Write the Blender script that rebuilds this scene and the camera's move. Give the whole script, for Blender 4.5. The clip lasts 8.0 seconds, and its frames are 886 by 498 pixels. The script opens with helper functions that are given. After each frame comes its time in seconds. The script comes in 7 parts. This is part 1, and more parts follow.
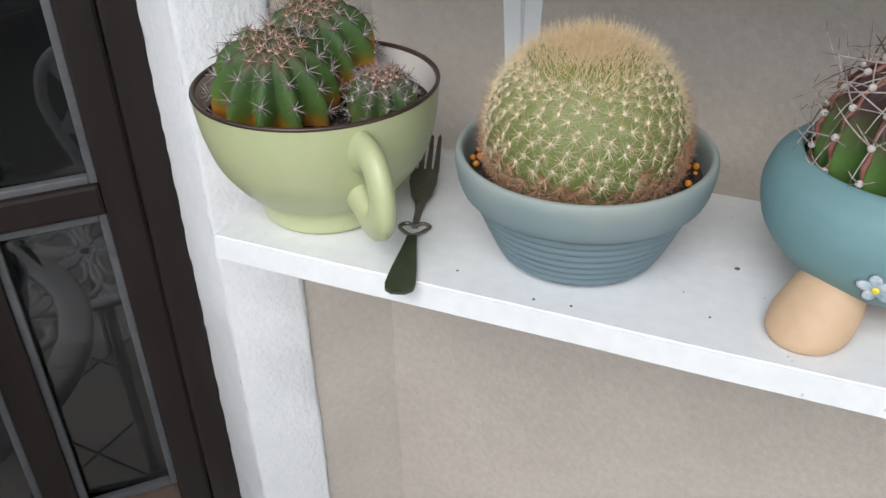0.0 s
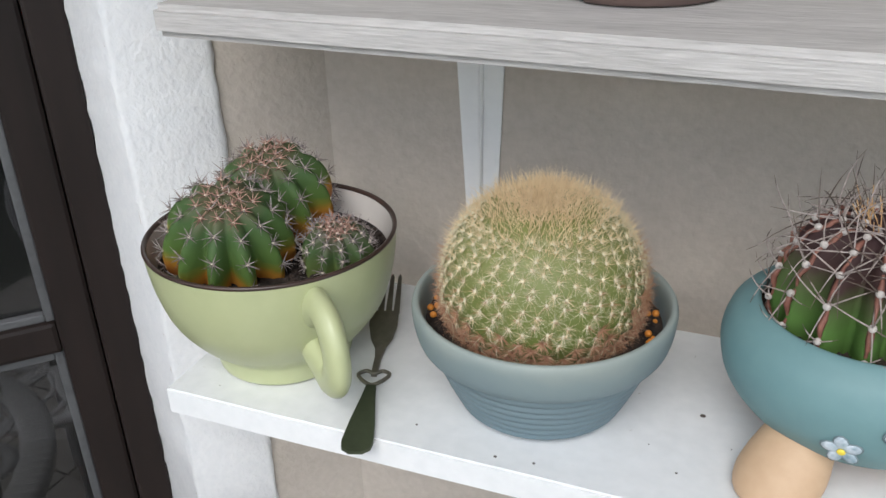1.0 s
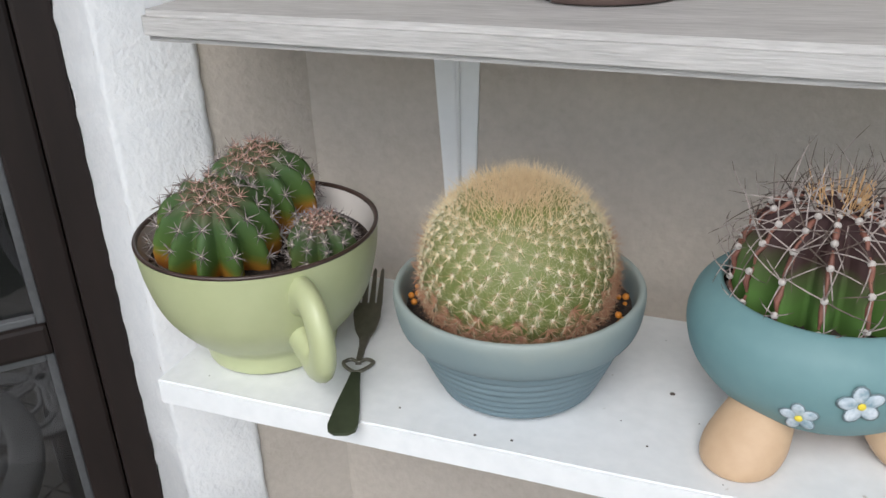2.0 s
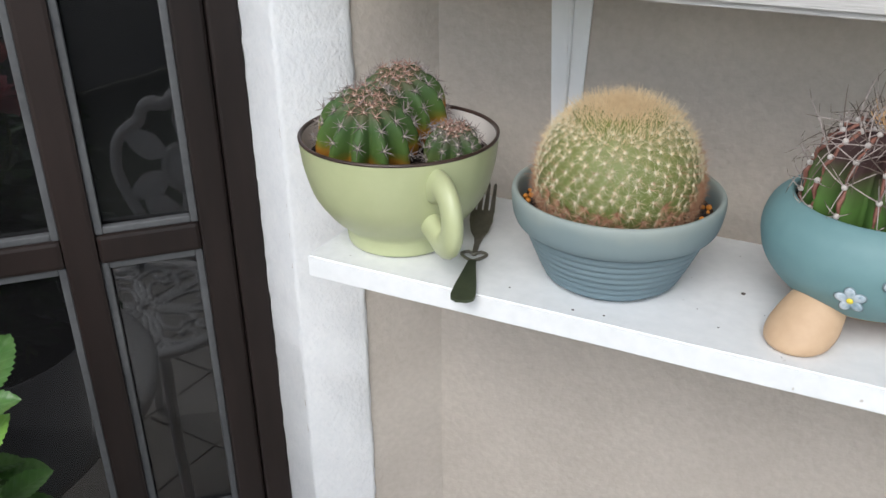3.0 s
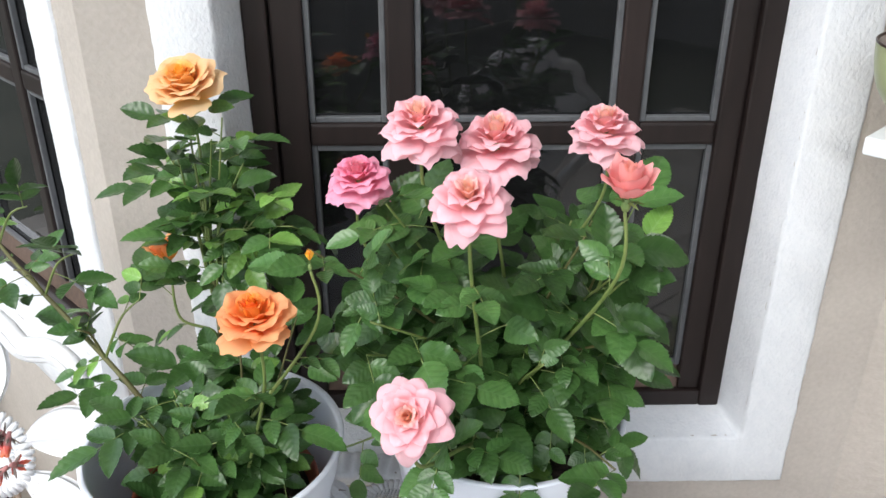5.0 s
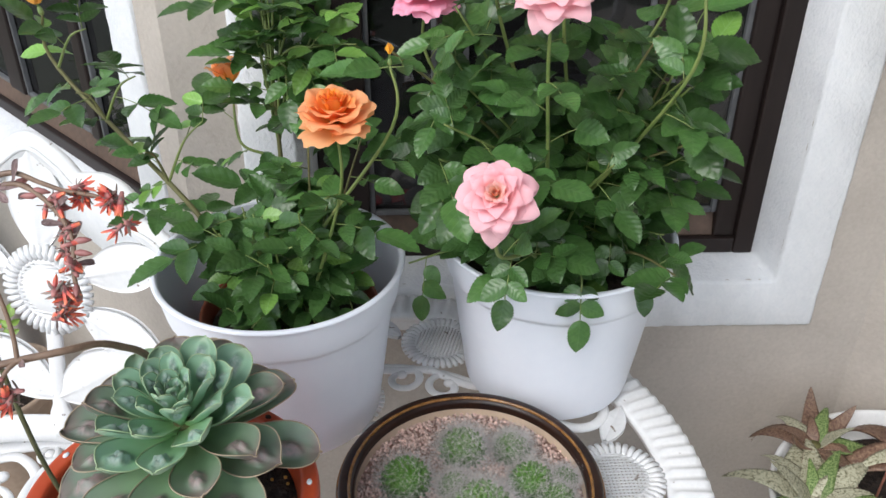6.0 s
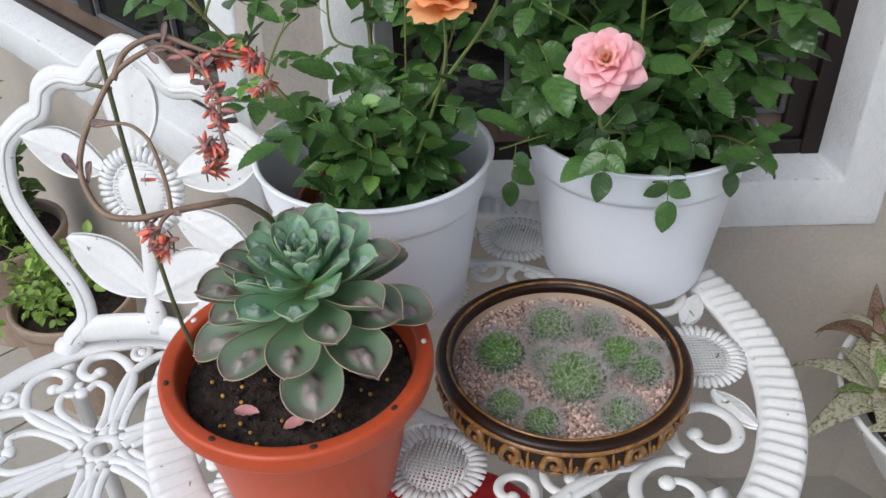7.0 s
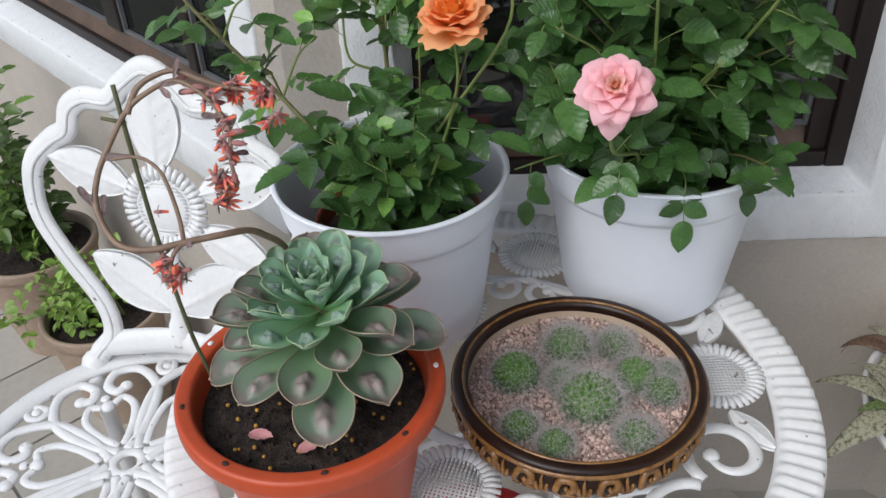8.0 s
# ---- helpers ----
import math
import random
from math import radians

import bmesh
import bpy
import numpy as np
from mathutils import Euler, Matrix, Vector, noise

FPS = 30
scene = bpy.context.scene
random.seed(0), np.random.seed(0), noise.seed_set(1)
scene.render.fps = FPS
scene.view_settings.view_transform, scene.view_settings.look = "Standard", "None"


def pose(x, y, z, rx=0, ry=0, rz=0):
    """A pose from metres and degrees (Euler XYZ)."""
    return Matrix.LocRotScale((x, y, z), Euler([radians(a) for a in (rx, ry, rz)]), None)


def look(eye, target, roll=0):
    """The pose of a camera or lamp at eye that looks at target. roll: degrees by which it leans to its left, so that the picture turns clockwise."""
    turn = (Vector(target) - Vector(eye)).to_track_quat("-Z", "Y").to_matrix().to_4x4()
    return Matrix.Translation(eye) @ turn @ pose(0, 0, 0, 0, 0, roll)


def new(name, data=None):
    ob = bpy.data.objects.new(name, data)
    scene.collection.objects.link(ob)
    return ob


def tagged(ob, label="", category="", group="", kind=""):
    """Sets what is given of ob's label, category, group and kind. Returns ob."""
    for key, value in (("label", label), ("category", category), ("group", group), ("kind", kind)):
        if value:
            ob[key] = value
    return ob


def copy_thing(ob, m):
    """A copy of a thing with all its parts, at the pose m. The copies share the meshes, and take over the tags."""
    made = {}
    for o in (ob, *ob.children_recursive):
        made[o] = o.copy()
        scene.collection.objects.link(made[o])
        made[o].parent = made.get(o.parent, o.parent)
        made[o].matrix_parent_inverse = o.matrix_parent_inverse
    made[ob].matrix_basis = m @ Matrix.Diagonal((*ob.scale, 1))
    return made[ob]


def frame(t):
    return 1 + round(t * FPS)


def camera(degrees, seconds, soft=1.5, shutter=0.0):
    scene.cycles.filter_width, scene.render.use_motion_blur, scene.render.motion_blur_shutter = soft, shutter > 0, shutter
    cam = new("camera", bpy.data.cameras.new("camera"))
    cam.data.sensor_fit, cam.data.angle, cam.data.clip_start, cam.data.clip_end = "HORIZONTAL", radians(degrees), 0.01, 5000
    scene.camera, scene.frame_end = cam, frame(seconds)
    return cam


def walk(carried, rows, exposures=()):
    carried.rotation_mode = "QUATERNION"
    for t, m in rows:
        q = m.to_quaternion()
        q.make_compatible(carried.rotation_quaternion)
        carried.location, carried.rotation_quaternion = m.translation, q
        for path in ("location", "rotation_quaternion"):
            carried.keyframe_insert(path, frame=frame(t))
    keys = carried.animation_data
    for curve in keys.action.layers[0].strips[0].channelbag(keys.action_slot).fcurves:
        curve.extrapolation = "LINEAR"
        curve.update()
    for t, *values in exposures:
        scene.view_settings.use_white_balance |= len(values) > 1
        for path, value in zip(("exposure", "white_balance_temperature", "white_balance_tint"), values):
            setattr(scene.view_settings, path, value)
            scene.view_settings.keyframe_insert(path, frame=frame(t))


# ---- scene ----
cam = camera(55.07, 8.0)
# seconds, eye x y z, heading, pitch, roll
ROWS = [
    (0.0, -0.0081, 0.0065, 1.6392, 23.32, -32.27, 1.15),
    (0.5, -0.0100, 0.0468, 1.6718, 22.84, -28.49, 1.66),
    (1.0, -0.0051, 0.0416, 1.6722, 21.54, -26.52, 1.57),
    (1.2, -0.0041, 0.0384, 1.6792, 20.70, -26.49, 1.83),
    (2.3, 0.0238, -0.0062, 1.6629, 20.27, -25.51, 2.03),
    (2.5, 0.0314, -0.0263, 1.6591, 20.56, -25.81, 2.13),
    (3.0, 0.0296, -0.1291, 1.6569, 26.22, -26.21, 0.35),
    (3.5, -0.0017, -0.2716, 1.6259, 37.59, -26.06, -0.85),
    (4.0, -0.0270, -0.3843, 1.6397, 42.88, -26.27, -0.31),
    (4.5, -0.0423, -0.4840, 1.6559, 44.48, -26.12, 0.01),
    (4.7, -0.0598, -0.5325, 1.6531, 44.74, -26.31, -0.03),
    (5.8, -0.0765, -0.6885, 1.5609, 44.26, -30.03, -0.44),
    (6.0, -0.0758, -0.7096, 1.5363, 44.30, -31.84, -0.28),
    (6.5, -0.0792, -0.7805, 1.4994, 44.66, -34.06, 0.59),
    (7.0, -0.0780, -0.8270, 1.4928, 45.45, -35.29, 1.16),
    (7.5, -0.0752, -0.8319, 1.4990, 46.19, -35.34, 1.84),
    (8.0, -0.0705, -0.8043, 1.5163, 47.08, -35.21, 2.52),
]
walk(cam, [(t, pose(x, y, z, 90 + pitch, roll, yaw)) for t, x, y, z, yaw, pitch, roll in ROWS],
     [(0.0, 0.64), (2.5, 0.61), (3.5, 0.88), (4.7, 1.02), (5.3, 0.88), (6.0, 0.74), (6.5, 0.50), (8.0, 0.36)])

# ---- light ----
world = bpy.data.worlds.new("overcast_sky")
scene.world = world
world.use_nodes = True
wn = world.node_tree.nodes
sky = wn.new("ShaderNodeTexSky")
sky.sky_type = "NISHITA"
sky.sun_disc = False
sky.sun_elevation = radians(43)
sky.sun_rotation = radians(174)
cloud = wn.new("ShaderNodeHueSaturation")
cloud.inputs["Saturation"].default_value = 0.50
world.node_tree.links.new(sky.outputs[0], cloud.inputs["Color"])
world.node_tree.links.new(cloud.outputs[0], wn["Background"].inputs[0])
wn["Background"].inputs[1].default_value = 0.15
sun = new("sun", bpy.data.lights.new("sun", "SUN"))
sun.data.energy = 1.35
sun.data.angle = radians(40)
sun.data.color = (1.0, 0.985, 0.965)
sun.matrix_world = look((0.5, -5, 5.2), (0, 0, 0))

# ---- materials ----
def node_mat(name, rough=0.6, metal=0.0, spec=0.5):
    m = bpy.data.materials.new(name)
    m.use_nodes = True
    b = m.node_tree.nodes["Principled BSDF"]
    b.inputs["Roughness"].default_value = rough
    b.inputs["Metallic"].default_value = metal
    b.inputs["Specular IOR Level"].default_value = spec
    return m, m.node_tree.nodes, m.node_tree.links, b


def surface(name, dark, light, scale=8.0, fine=80.0, rough=0.6, bump=0.2, dist=0.002, metal=0.0, spec=0.5,
            stretch=(1, 1, 1), spread=0.0, contrast=(0.3, 0.7), fine_mix=0.35, sub=0.0, coat=0.0):
    """Two-scale noise between two colours, with relief; spread varies each object a little."""
    m, n, l, b = node_mat(name, rough, metal, spec)
    tc = n.new("ShaderNodeTexCoord")
    mp = n.new("ShaderNodeMapping")
    mp.inputs["Scale"].default_value = stretch
    l.new(tc.outputs["Object"], mp.inputs[0])
    n1 = n.new("ShaderNodeTexNoise")
    n1.inputs["Scale"].default_value = scale
    n1.inputs["Detail"].default_value = 4
    n2 = n.new("ShaderNodeTexNoise")
    n2.inputs["Scale"].default_value = fine
    n2.inputs["Detail"].default_value = 5
    for q in (n1, n2):
        l.new(mp.outputs[0], q.inputs["Vector"])
    mix = n.new("ShaderNodeMix")
    mix.inputs[0].default_value = fine_mix
    l.new(n1.outputs["Fac"], mix.inputs[2])
    l.new(n2.outputs["Fac"], mix.inputs[3])
    ramp = n.new("ShaderNodeValToRGB")
    ramp.color_ramp.elements[0].position, ramp.color_ramp.elements[1].position = contrast
    ramp.color_ramp.elements[0].color = (*dark, 1)
    ramp.color_ramp.elements[1].color = (*light, 1)
    l.new(mix.outputs[0], ramp.inputs[0])
    out = ramp.outputs[0]
    if spread:
        info = n.new("ShaderNodeObjectInfo")
        mr = n.new("ShaderNodeMapRange")
        mr.inputs["To Min"].default_value = 1 - spread
        mr.inputs["To Max"].default_value = 1 + spread
        l.new(info.outputs["Random"], mr.inputs["Value"])
        hs = n.new("ShaderNodeHueSaturation")
        l.new(mr.outputs[0], hs.inputs["Value"])
        l.new(out, hs.inputs["Color"])
        out = hs.outputs[0]
    l.new(out, b.inputs["Base Color"])
    bp = n.new("ShaderNodeBump")
    bp.inputs["Strength"].default_value = bump
    bp.inputs["Distance"].default_value = dist
    l.new(mix.outputs[0], bp.inputs["Height"])
    l.new(bp.outputs[0], b.inputs["Normal"])
    if sub:
        b.inputs["Subsurface Weight"].default_value = sub
        b.inputs["Subsurface Radius"].default_value = (0.004, 0.003, 0.002)
    if coat:
        b.inputs["Coat Weight"].default_value = coat
        b.inputs["Coat Roughness"].default_value = 0.12
    return m


def gradient(name, stops, rough=0.5, axis=2, lo=0.0, hi=1.0, wobble=0.12, scale=40.0, bump=0.15, spread=0.0, coord="Object", sub=0.0, spec=0.5):
    """Colour by height in the part's own axes, broken up by noise."""
    m, n, l, b = node_mat(name, rough, 0.0, spec)
    tc = n.new("ShaderNodeTexCoord")
    sp = n.new("ShaderNodeSeparateXYZ")
    l.new(tc.outputs[coord], sp.inputs[0])
    mr = n.new("ShaderNodeMapRange")
    mr.inputs["From Min"].default_value = lo
    mr.inputs["From Max"].default_value = hi
    l.new(sp.outputs[axis], mr.inputs["Value"])
    nz = n.new("ShaderNodeTexNoise")
    nz.inputs["Scale"].default_value = scale
    nz.inputs["Detail"].default_value = 5
    l.new(tc.outputs[coord], nz.inputs["Vector"])
    ma = n.new("ShaderNodeMath")
    ma.operation = "MULTIPLY_ADD"
    ma.inputs[1].default_value = wobble * 2
    l.new(nz.outputs["Fac"], ma.inputs[0])
    l.new(mr.outputs[0], ma.inputs[2])
    sb = n.new("ShaderNodeMath")
    sb.operation = "SUBTRACT"
    sb.inputs[1].default_value = wobble
    l.new(ma.outputs[0], sb.inputs[0])
    ramp = n.new("ShaderNodeValToRGB")
    while len(ramp.color_ramp.elements) < len(stops):
        ramp.color_ramp.elements.new(0.5)
    for e, (p, c) in zip(ramp.color_ramp.elements, stops):
        e.position = p
        e.color = (*c, 1)
    l.new(sb.outputs[0], ramp.inputs[0])
    out = ramp.outputs[0]
    if spread:
        info = n.new("ShaderNodeObjectInfo")
        m2 = n.new("ShaderNodeMapRange")
        m2.inputs["To Min"].default_value = 1 - spread
        m2.inputs["To Max"].default_value = 1 + spread
        l.new(info.outputs["Random"], m2.inputs["Value"])
        hs = n.new("ShaderNodeHueSaturation")
        l.new(m2.outputs[0], hs.inputs["Value"])
        l.new(out, hs.inputs["Color"])
        out = hs.outputs[0]
    l.new(out, b.inputs["Base Color"])
    bp = n.new("ShaderNodeBump")
    bp.inputs["Strength"].default_value = bump
    bp.inputs["Distance"].default_value = 0.001
    l.new(nz.outputs["Fac"], bp.inputs["Height"])
    l.new(bp.outputs[0], b.inputs["Normal"])
    if sub:
        b.inputs["Subsurface Weight"].default_value = sub
        b.inputs["Subsurface Radius"].default_value = (0.006, 0.003, 0.002)
    return m


def see_through(m, fac):
    """Lets light pass through thin leaves and petals."""
    n, l = m.node_tree.nodes, m.node_tree.links
    b = n["Principled BSDF"]
    tr = n.new("ShaderNodeBsdfTranslucent")
    l.new(b.inputs["Base Color"].links[0].from_socket, tr.inputs[0])
    mx = n.new("ShaderNodeMixShader")
    mx.inputs[0].default_value = fac
    l.new(b.outputs[0], mx.inputs[1])
    l.new(tr.outputs[0], mx.inputs[2])
    l.new(mx.outputs[0], n["Material Output"].inputs[0])
    return m


def glass_mat(name):
    m = bpy.data.materials.new(name)
    m.use_nodes = True
    n, l = m.node_tree.nodes, m.node_tree.links
    n.remove(n["Principled BSDF"])
    tr = n.new("ShaderNodeBsdfTransparent")
    tr.inputs[0].default_value = (0.30, 0.30, 0.31, 1)
    gl = n.new("ShaderNodeBsdfGlossy")
    gl.inputs["Roughness"].default_value = 0.02
    fr = n.new("ShaderNodeFresnel")
    fr.inputs[0].default_value = 1.72
    mx = n.new("ShaderNodeMixShader")
    l.new(fr.outputs[0], mx.inputs[0])
    l.new(tr.outputs[0], mx.inputs[1])
    l.new(gl.outputs[0], mx.inputs[2])
    # a thin, uneven diffuse veil that lifts the pane's blacks, painted-in haze
    veil = n.new("ShaderNodeBsdfDiffuse")
    veil.inputs[0].default_value = (0.55, 0.56, 0.58, 1)
    nz = n.new("ShaderNodeTexNoise")
    nz.inputs["Scale"].default_value = 6.0
    nz.inputs["Detail"].default_value = 5
    mr = n.new("ShaderNodeMapRange")
    mr.inputs["To Min"].default_value = 0.005
    mr.inputs["To Max"].default_value = 0.012
    l.new(nz.outputs["Fac"], mr.inputs["Value"])
    m2 = n.new("ShaderNodeMixShader")
    l.new(mr.outputs[0], m2.inputs[0])
    l.new(mx.outputs[0], m2.inputs[1])
    l.new(veil.outputs[0], m2.inputs[2])
    l.new(m2.outputs[0], n["Material Output"].inputs[0])
    return m


M_TRIM = surface("white_stucco_paint", (0.68, 0.70, 0.72), (0.77, 0.78, 0.79), 48, 190, 0.55, 0.9, 0.0034, stretch=(1, 1, 0.8), fine_mix=0.5)
M_WALL = surface("beige_plaster", (0.392, 0.352, 0.309), (0.482, 0.437, 0.387), 9, 130, 0.8, 0.8, 0.0035, fine_mix=0.5)
M_DARK = surface("dark_stained_wood", (0.009, 0.0062, 0.0056), (0.025, 0.016, 0.014), 6, 60, 0.5, 0.2, 0.002, stretch=(1, 1, 0.15), spec=0.3)
M_BEAD = surface("grey_glazing_bead", (0.06, 0.062, 0.066), (0.125, 0.13, 0.135), 12, 120, 0.5, 0.2)
M_SILLWOOD = surface("worn_brown_sill", (0.05, 0.03, 0.02), (0.13, 0.08, 0.055), 10, 80, 0.6, 0.3)
M_GLASS = glass_mat("window_glass")
M_ROOM = surface("dim_interior_paint", (0.16, 0.16, 0.165), (0.22, 0.22, 0.225), 3, 30, 0.9, 0.1)
M_SHELF = surface("white_painted_board", (0.68, 0.70, 0.71), (0.80, 0.81, 0.82), 6, 90, 0.5, 0.25, 0.002, fine_mix=0.45)
M_SHELF2 = surface("whitewashed_oak", (0.36, 0.35, 0.34), (0.60, 0.585, 0.57), 34, 300, 0.7, 0.7, 0.002, stretch=(0.14, 1, 2.2), contrast=(0.28, 0.72), fine_mix=0.6)
M_STEEL = surface("white_enamel_steel", (0.70, 0.72, 0.73), (0.78, 0.79, 0.80), 10, 100, 0.35, 0.1)
M_TILE = surface("beige_floor_tile", (0.33, 0.31, 0.27), (0.45, 0.42, 0.375), 4, 50, 0.5, 0.2)
M_GROUT = surface("dark_garden_ground", (0.055, 0.065, 0.045), (0.11, 0.115, 0.085), 2, 40, 0.9, 0.3)
M_CAST = surface("white_cast_aluminium", (0.68, 0.69, 0.69), (0.80, 0.80, 0.80), 14, 160, 0.45, 0.5, 0.002)


def chipped(m, scale=55.0, lo=0.66, hi=0.72, colour=(0.20, 0.15, 0.11)):
    """Small chips and rust freckles in a painted surface."""
    n, l = m.node_tree.nodes, m.node_tree.links
    b = n["Principled BSDF"]
    tc = n.new("ShaderNodeTexCoord")
    nz = n.new("ShaderNodeTexNoise")
    nz.inputs["Scale"].default_value = scale
    nz.inputs["Detail"].default_value = 6
    l.new(tc.outputs["Object"], nz.inputs["Vector"])
    mr = n.new("ShaderNodeMapRange")
    mr.inputs["From Min"].default_value = lo
    mr.inputs["From Max"].default_value = hi
    l.new(nz.outputs["Fac"], mr.inputs["Value"])
    mx = n.new("ShaderNodeMix")
    mx.data_type = "RGBA"
    mx.inputs[7].default_value = (*colour, 1)
    l.new(mr.outputs[0], mx.inputs[0])
    l.new(b.inputs["Base Color"].links[0].from_socket, mx.inputs[6])
    l.new(mx.outputs[2], b.inputs["Base Color"])
    return m


chipped(M_CAST, 60, 0.685, 0.73)
chipped(M_SHELF, 70, 0.72, 0.76, (0.50, 0.48, 0.45))


# ---- building helpers ----
def mesh_ob(name, verts, faces, mat, parent=None, label="", smooth=True, m=None):
    me = bpy.data.meshes.new(name)
    me.from_pydata([tuple(v) for v in verts], [], [tuple(f) for f in faces])
    me.materials.append(mat)
    if smooth:
        me.shade_smooth()
    me.update()
    ob = new(name, me)
    if m is not None:
        ob.matrix_world = m
    if parent is not None:
        ob.parent = parent
    if label:
        ob["label"] = label
    return ob


def part(name, bm, material, parent, label="", smooth=False):
    me = bpy.data.meshes.new(name)
    bmesh.ops.recalc_face_normals(bm, faces=bm.faces)
    bm.to_mesh(me)
    bm.free()
    me.materials.append(material)
    if smooth:
        me.shade_smooth()
    ob = new(name, me)
    ob.parent = parent
    if label:
        ob["label"] = label
    return ob


def empty(name, m, label="", category="", group="", kind=""):
    ob = new(name)
    ob.empty_display_size = 0.02
    ob.matrix_world = m
    return tagged(ob, label, category, group, kind)


def bm_box(bm, lo, hi, bevel=0.0, m=None):
    """Adds a box, optionally with rounded edges, to bm."""
    c = [(a + b) / 2 for a, b in zip(lo, hi)]
    s = [abs(b - a) for a, b in zip(lo, hi)]
    t = bmesh.new()
    bmesh.ops.create_cube(t, size=1, matrix=Matrix.Translation(c) @ Matrix.Diagonal((*s, 1)))
    if bevel:
        bmesh.ops.bevel(t, geom=list(t.edges), offset=bevel, segments=2, affect="EDGES", profile=0.6)
    if m is not None:
        t.transform(m)
    me = bpy.data.meshes.new("tmp")
    t.to_mesh(me)
    t.free()
    bm.from_mesh(me)
    bpy.data.meshes.remove(me)
    return bm


def box(name, lo, hi, mat, parent=None, bevel=0.0, label="", m=None):
    return part(name, bm_box(bmesh.new(), lo, hi, bevel, m), mat, parent, label)


def lathe(profile, seg=64, wob=0.0, seed=0):
    """Vertices and faces of a turned profile of (radius, height)."""
    rnd = random.Random(seed)
    vs, fs = [], []
    ph = [rnd.uniform(0, 6.28) for _ in range(3)]
    for r, z in profile:
        for i in range(seg):
            a = 2 * math.pi * i / seg
            k = 1 + wob * (math.sin(2 * a + ph[0]) + 0.6 * math.sin(3 * a + ph[1]) + 0.4 * math.sin(5 * a + ph[2]))
            vs.append((r * k * math.cos(a), r * k * math.sin(a), z))
    for j in range(len(profile) - 1):
        for i in range(seg):
            i2 = (i + 1) % seg
            fs.append((j * seg + i, j * seg + i2, (j + 1) * seg + i2, (j + 1) * seg + i))
    return vs, fs


def rounded(points, n=4, f=0.35):
    """A profile with its corners cut round."""
    out = [points[0]]
    for a, b, c in zip(points, points[1:], points[2:]):
        a, b, c = Vector(a), Vector(b), Vector(c)
        p, q = b.lerp(a, f), b.lerp(c, f)
        for i in range(n + 1):
            t = i / n
            out.append(tuple((1 - t) ** 2 * p + 2 * t * (1 - t) * b + t * t * q))
    out.append(points[-1])
    return out


def sweep(path, radius, seg=8, closed=False, flat=1.0, up=(0, 0, 1)):
    """A tube along a path; radius is a number or one for each point; flat squeezes it across up."""
    pts = [Vector(p) for p in path]
    n = len(pts)
    vs, fs = [], []
    side = None
    for i, p in enumerate(pts):
        if closed:
            d = pts[(i + 1) % n] - pts[i - 1]
        else:
            d = pts[min(i + 1, n - 1)] - pts[max(i - 1, 0)]
        d = d.normalized() if d.length > 1e-9 else Vector((0, 0, 1))
        u = Vector(up)
        if abs(d.dot(u)) > 0.97:
            u = Vector((1, 0, 0.1)) if abs(d.x) < 0.9 else Vector((0, 1, 0))
        s = d.cross(u).normalized()
        if side is not None and flat == 1.0:
            s = (side - d * side.dot(d)).normalized()
        side = s
        w = s.cross(d)
        r = radius[i] if isinstance(radius, (list, tuple)) else radius
        for k in range(seg):
            a = 2 * math.pi * k / seg
            vs.append(p + s * (r * math.cos(a)) + w * (r * flat * math.sin(a)))
    for i in range(n if closed else n - 1):
        j = (i + 1) % n
        for k in range(seg):
            k2 = (k + 1) % seg
            fs.append((i * seg + k, i * seg + k2, j * seg + k2, j * seg + k))
    if not closed:
        fs.append(tuple(range(seg - 1, -1, -1)))
        fs.append(tuple((n - 1) * seg + k for k in range(seg)))
    return vs, fs


def join(*lots):
    vs, fs = [], []
    for v, f in lots:
        k = len(vs)
        vs.extend(v)
        fs.extend(tuple(i + k for i in q) for q in f)
    return vs, fs


def moved(lot, m):
    return [m @ Vector(v) for v in lot[0]], lot[1]


def spline(pts, n=8, closed=False):
    """Smooth curve through the points."""
    p = [Vector(q) for q in pts]
    out = []
    k = len(p)
    for i in range(k if closed else k - 1):
        if closed:
            a, b, c, d = p[i - 1], p[i], p[(i + 1) % k], p[(i + 2) % k]
        else:
            a, b, c, d = p[max(i - 1, 0)], p[i], p[i + 1], p[min(i + 2, k - 1)]
        for j in range(n):
            t = j / n
            out.append(0.5 * (2 * b + (c - a) * t + (2 * a - 5 * b + 4 * c - d) * t * t + (3 * b - a - 3 * c + d) * t ** 3))
    if not closed:
        out.append(p[-1])
    return out


# ---- setting ----
ANG = radians(46)
UX, UY = math.cos(ANG), math.sin(ANG)
NX, NY = math.sin(ANG), -math.cos(ANG)
CANT = Matrix(((UX, NX, 0, 0), (UY, NY, 0, 0), (0, 0, 1, 0), (0, 0, 0, 1)))  # local x along the canted wall, y out of it
FLIP = Matrix.Diagonal((1, -1, 1, 1))


def corner(u, d):
    return (u * UX + d * NX, u * UY + d * NY)


WALL_TOP = 2.9
FLOOR_Z = -0.10
HOUSE_Y = 0.72
D_WALL, D_FACE, D_WOOD, D_GLASS = -0.784, -0.777, -0.846, -0.875
U_L, U_R = -0.935, 0.2435
BAY_X, BAY_Y = corner(U_L, D_WALL)


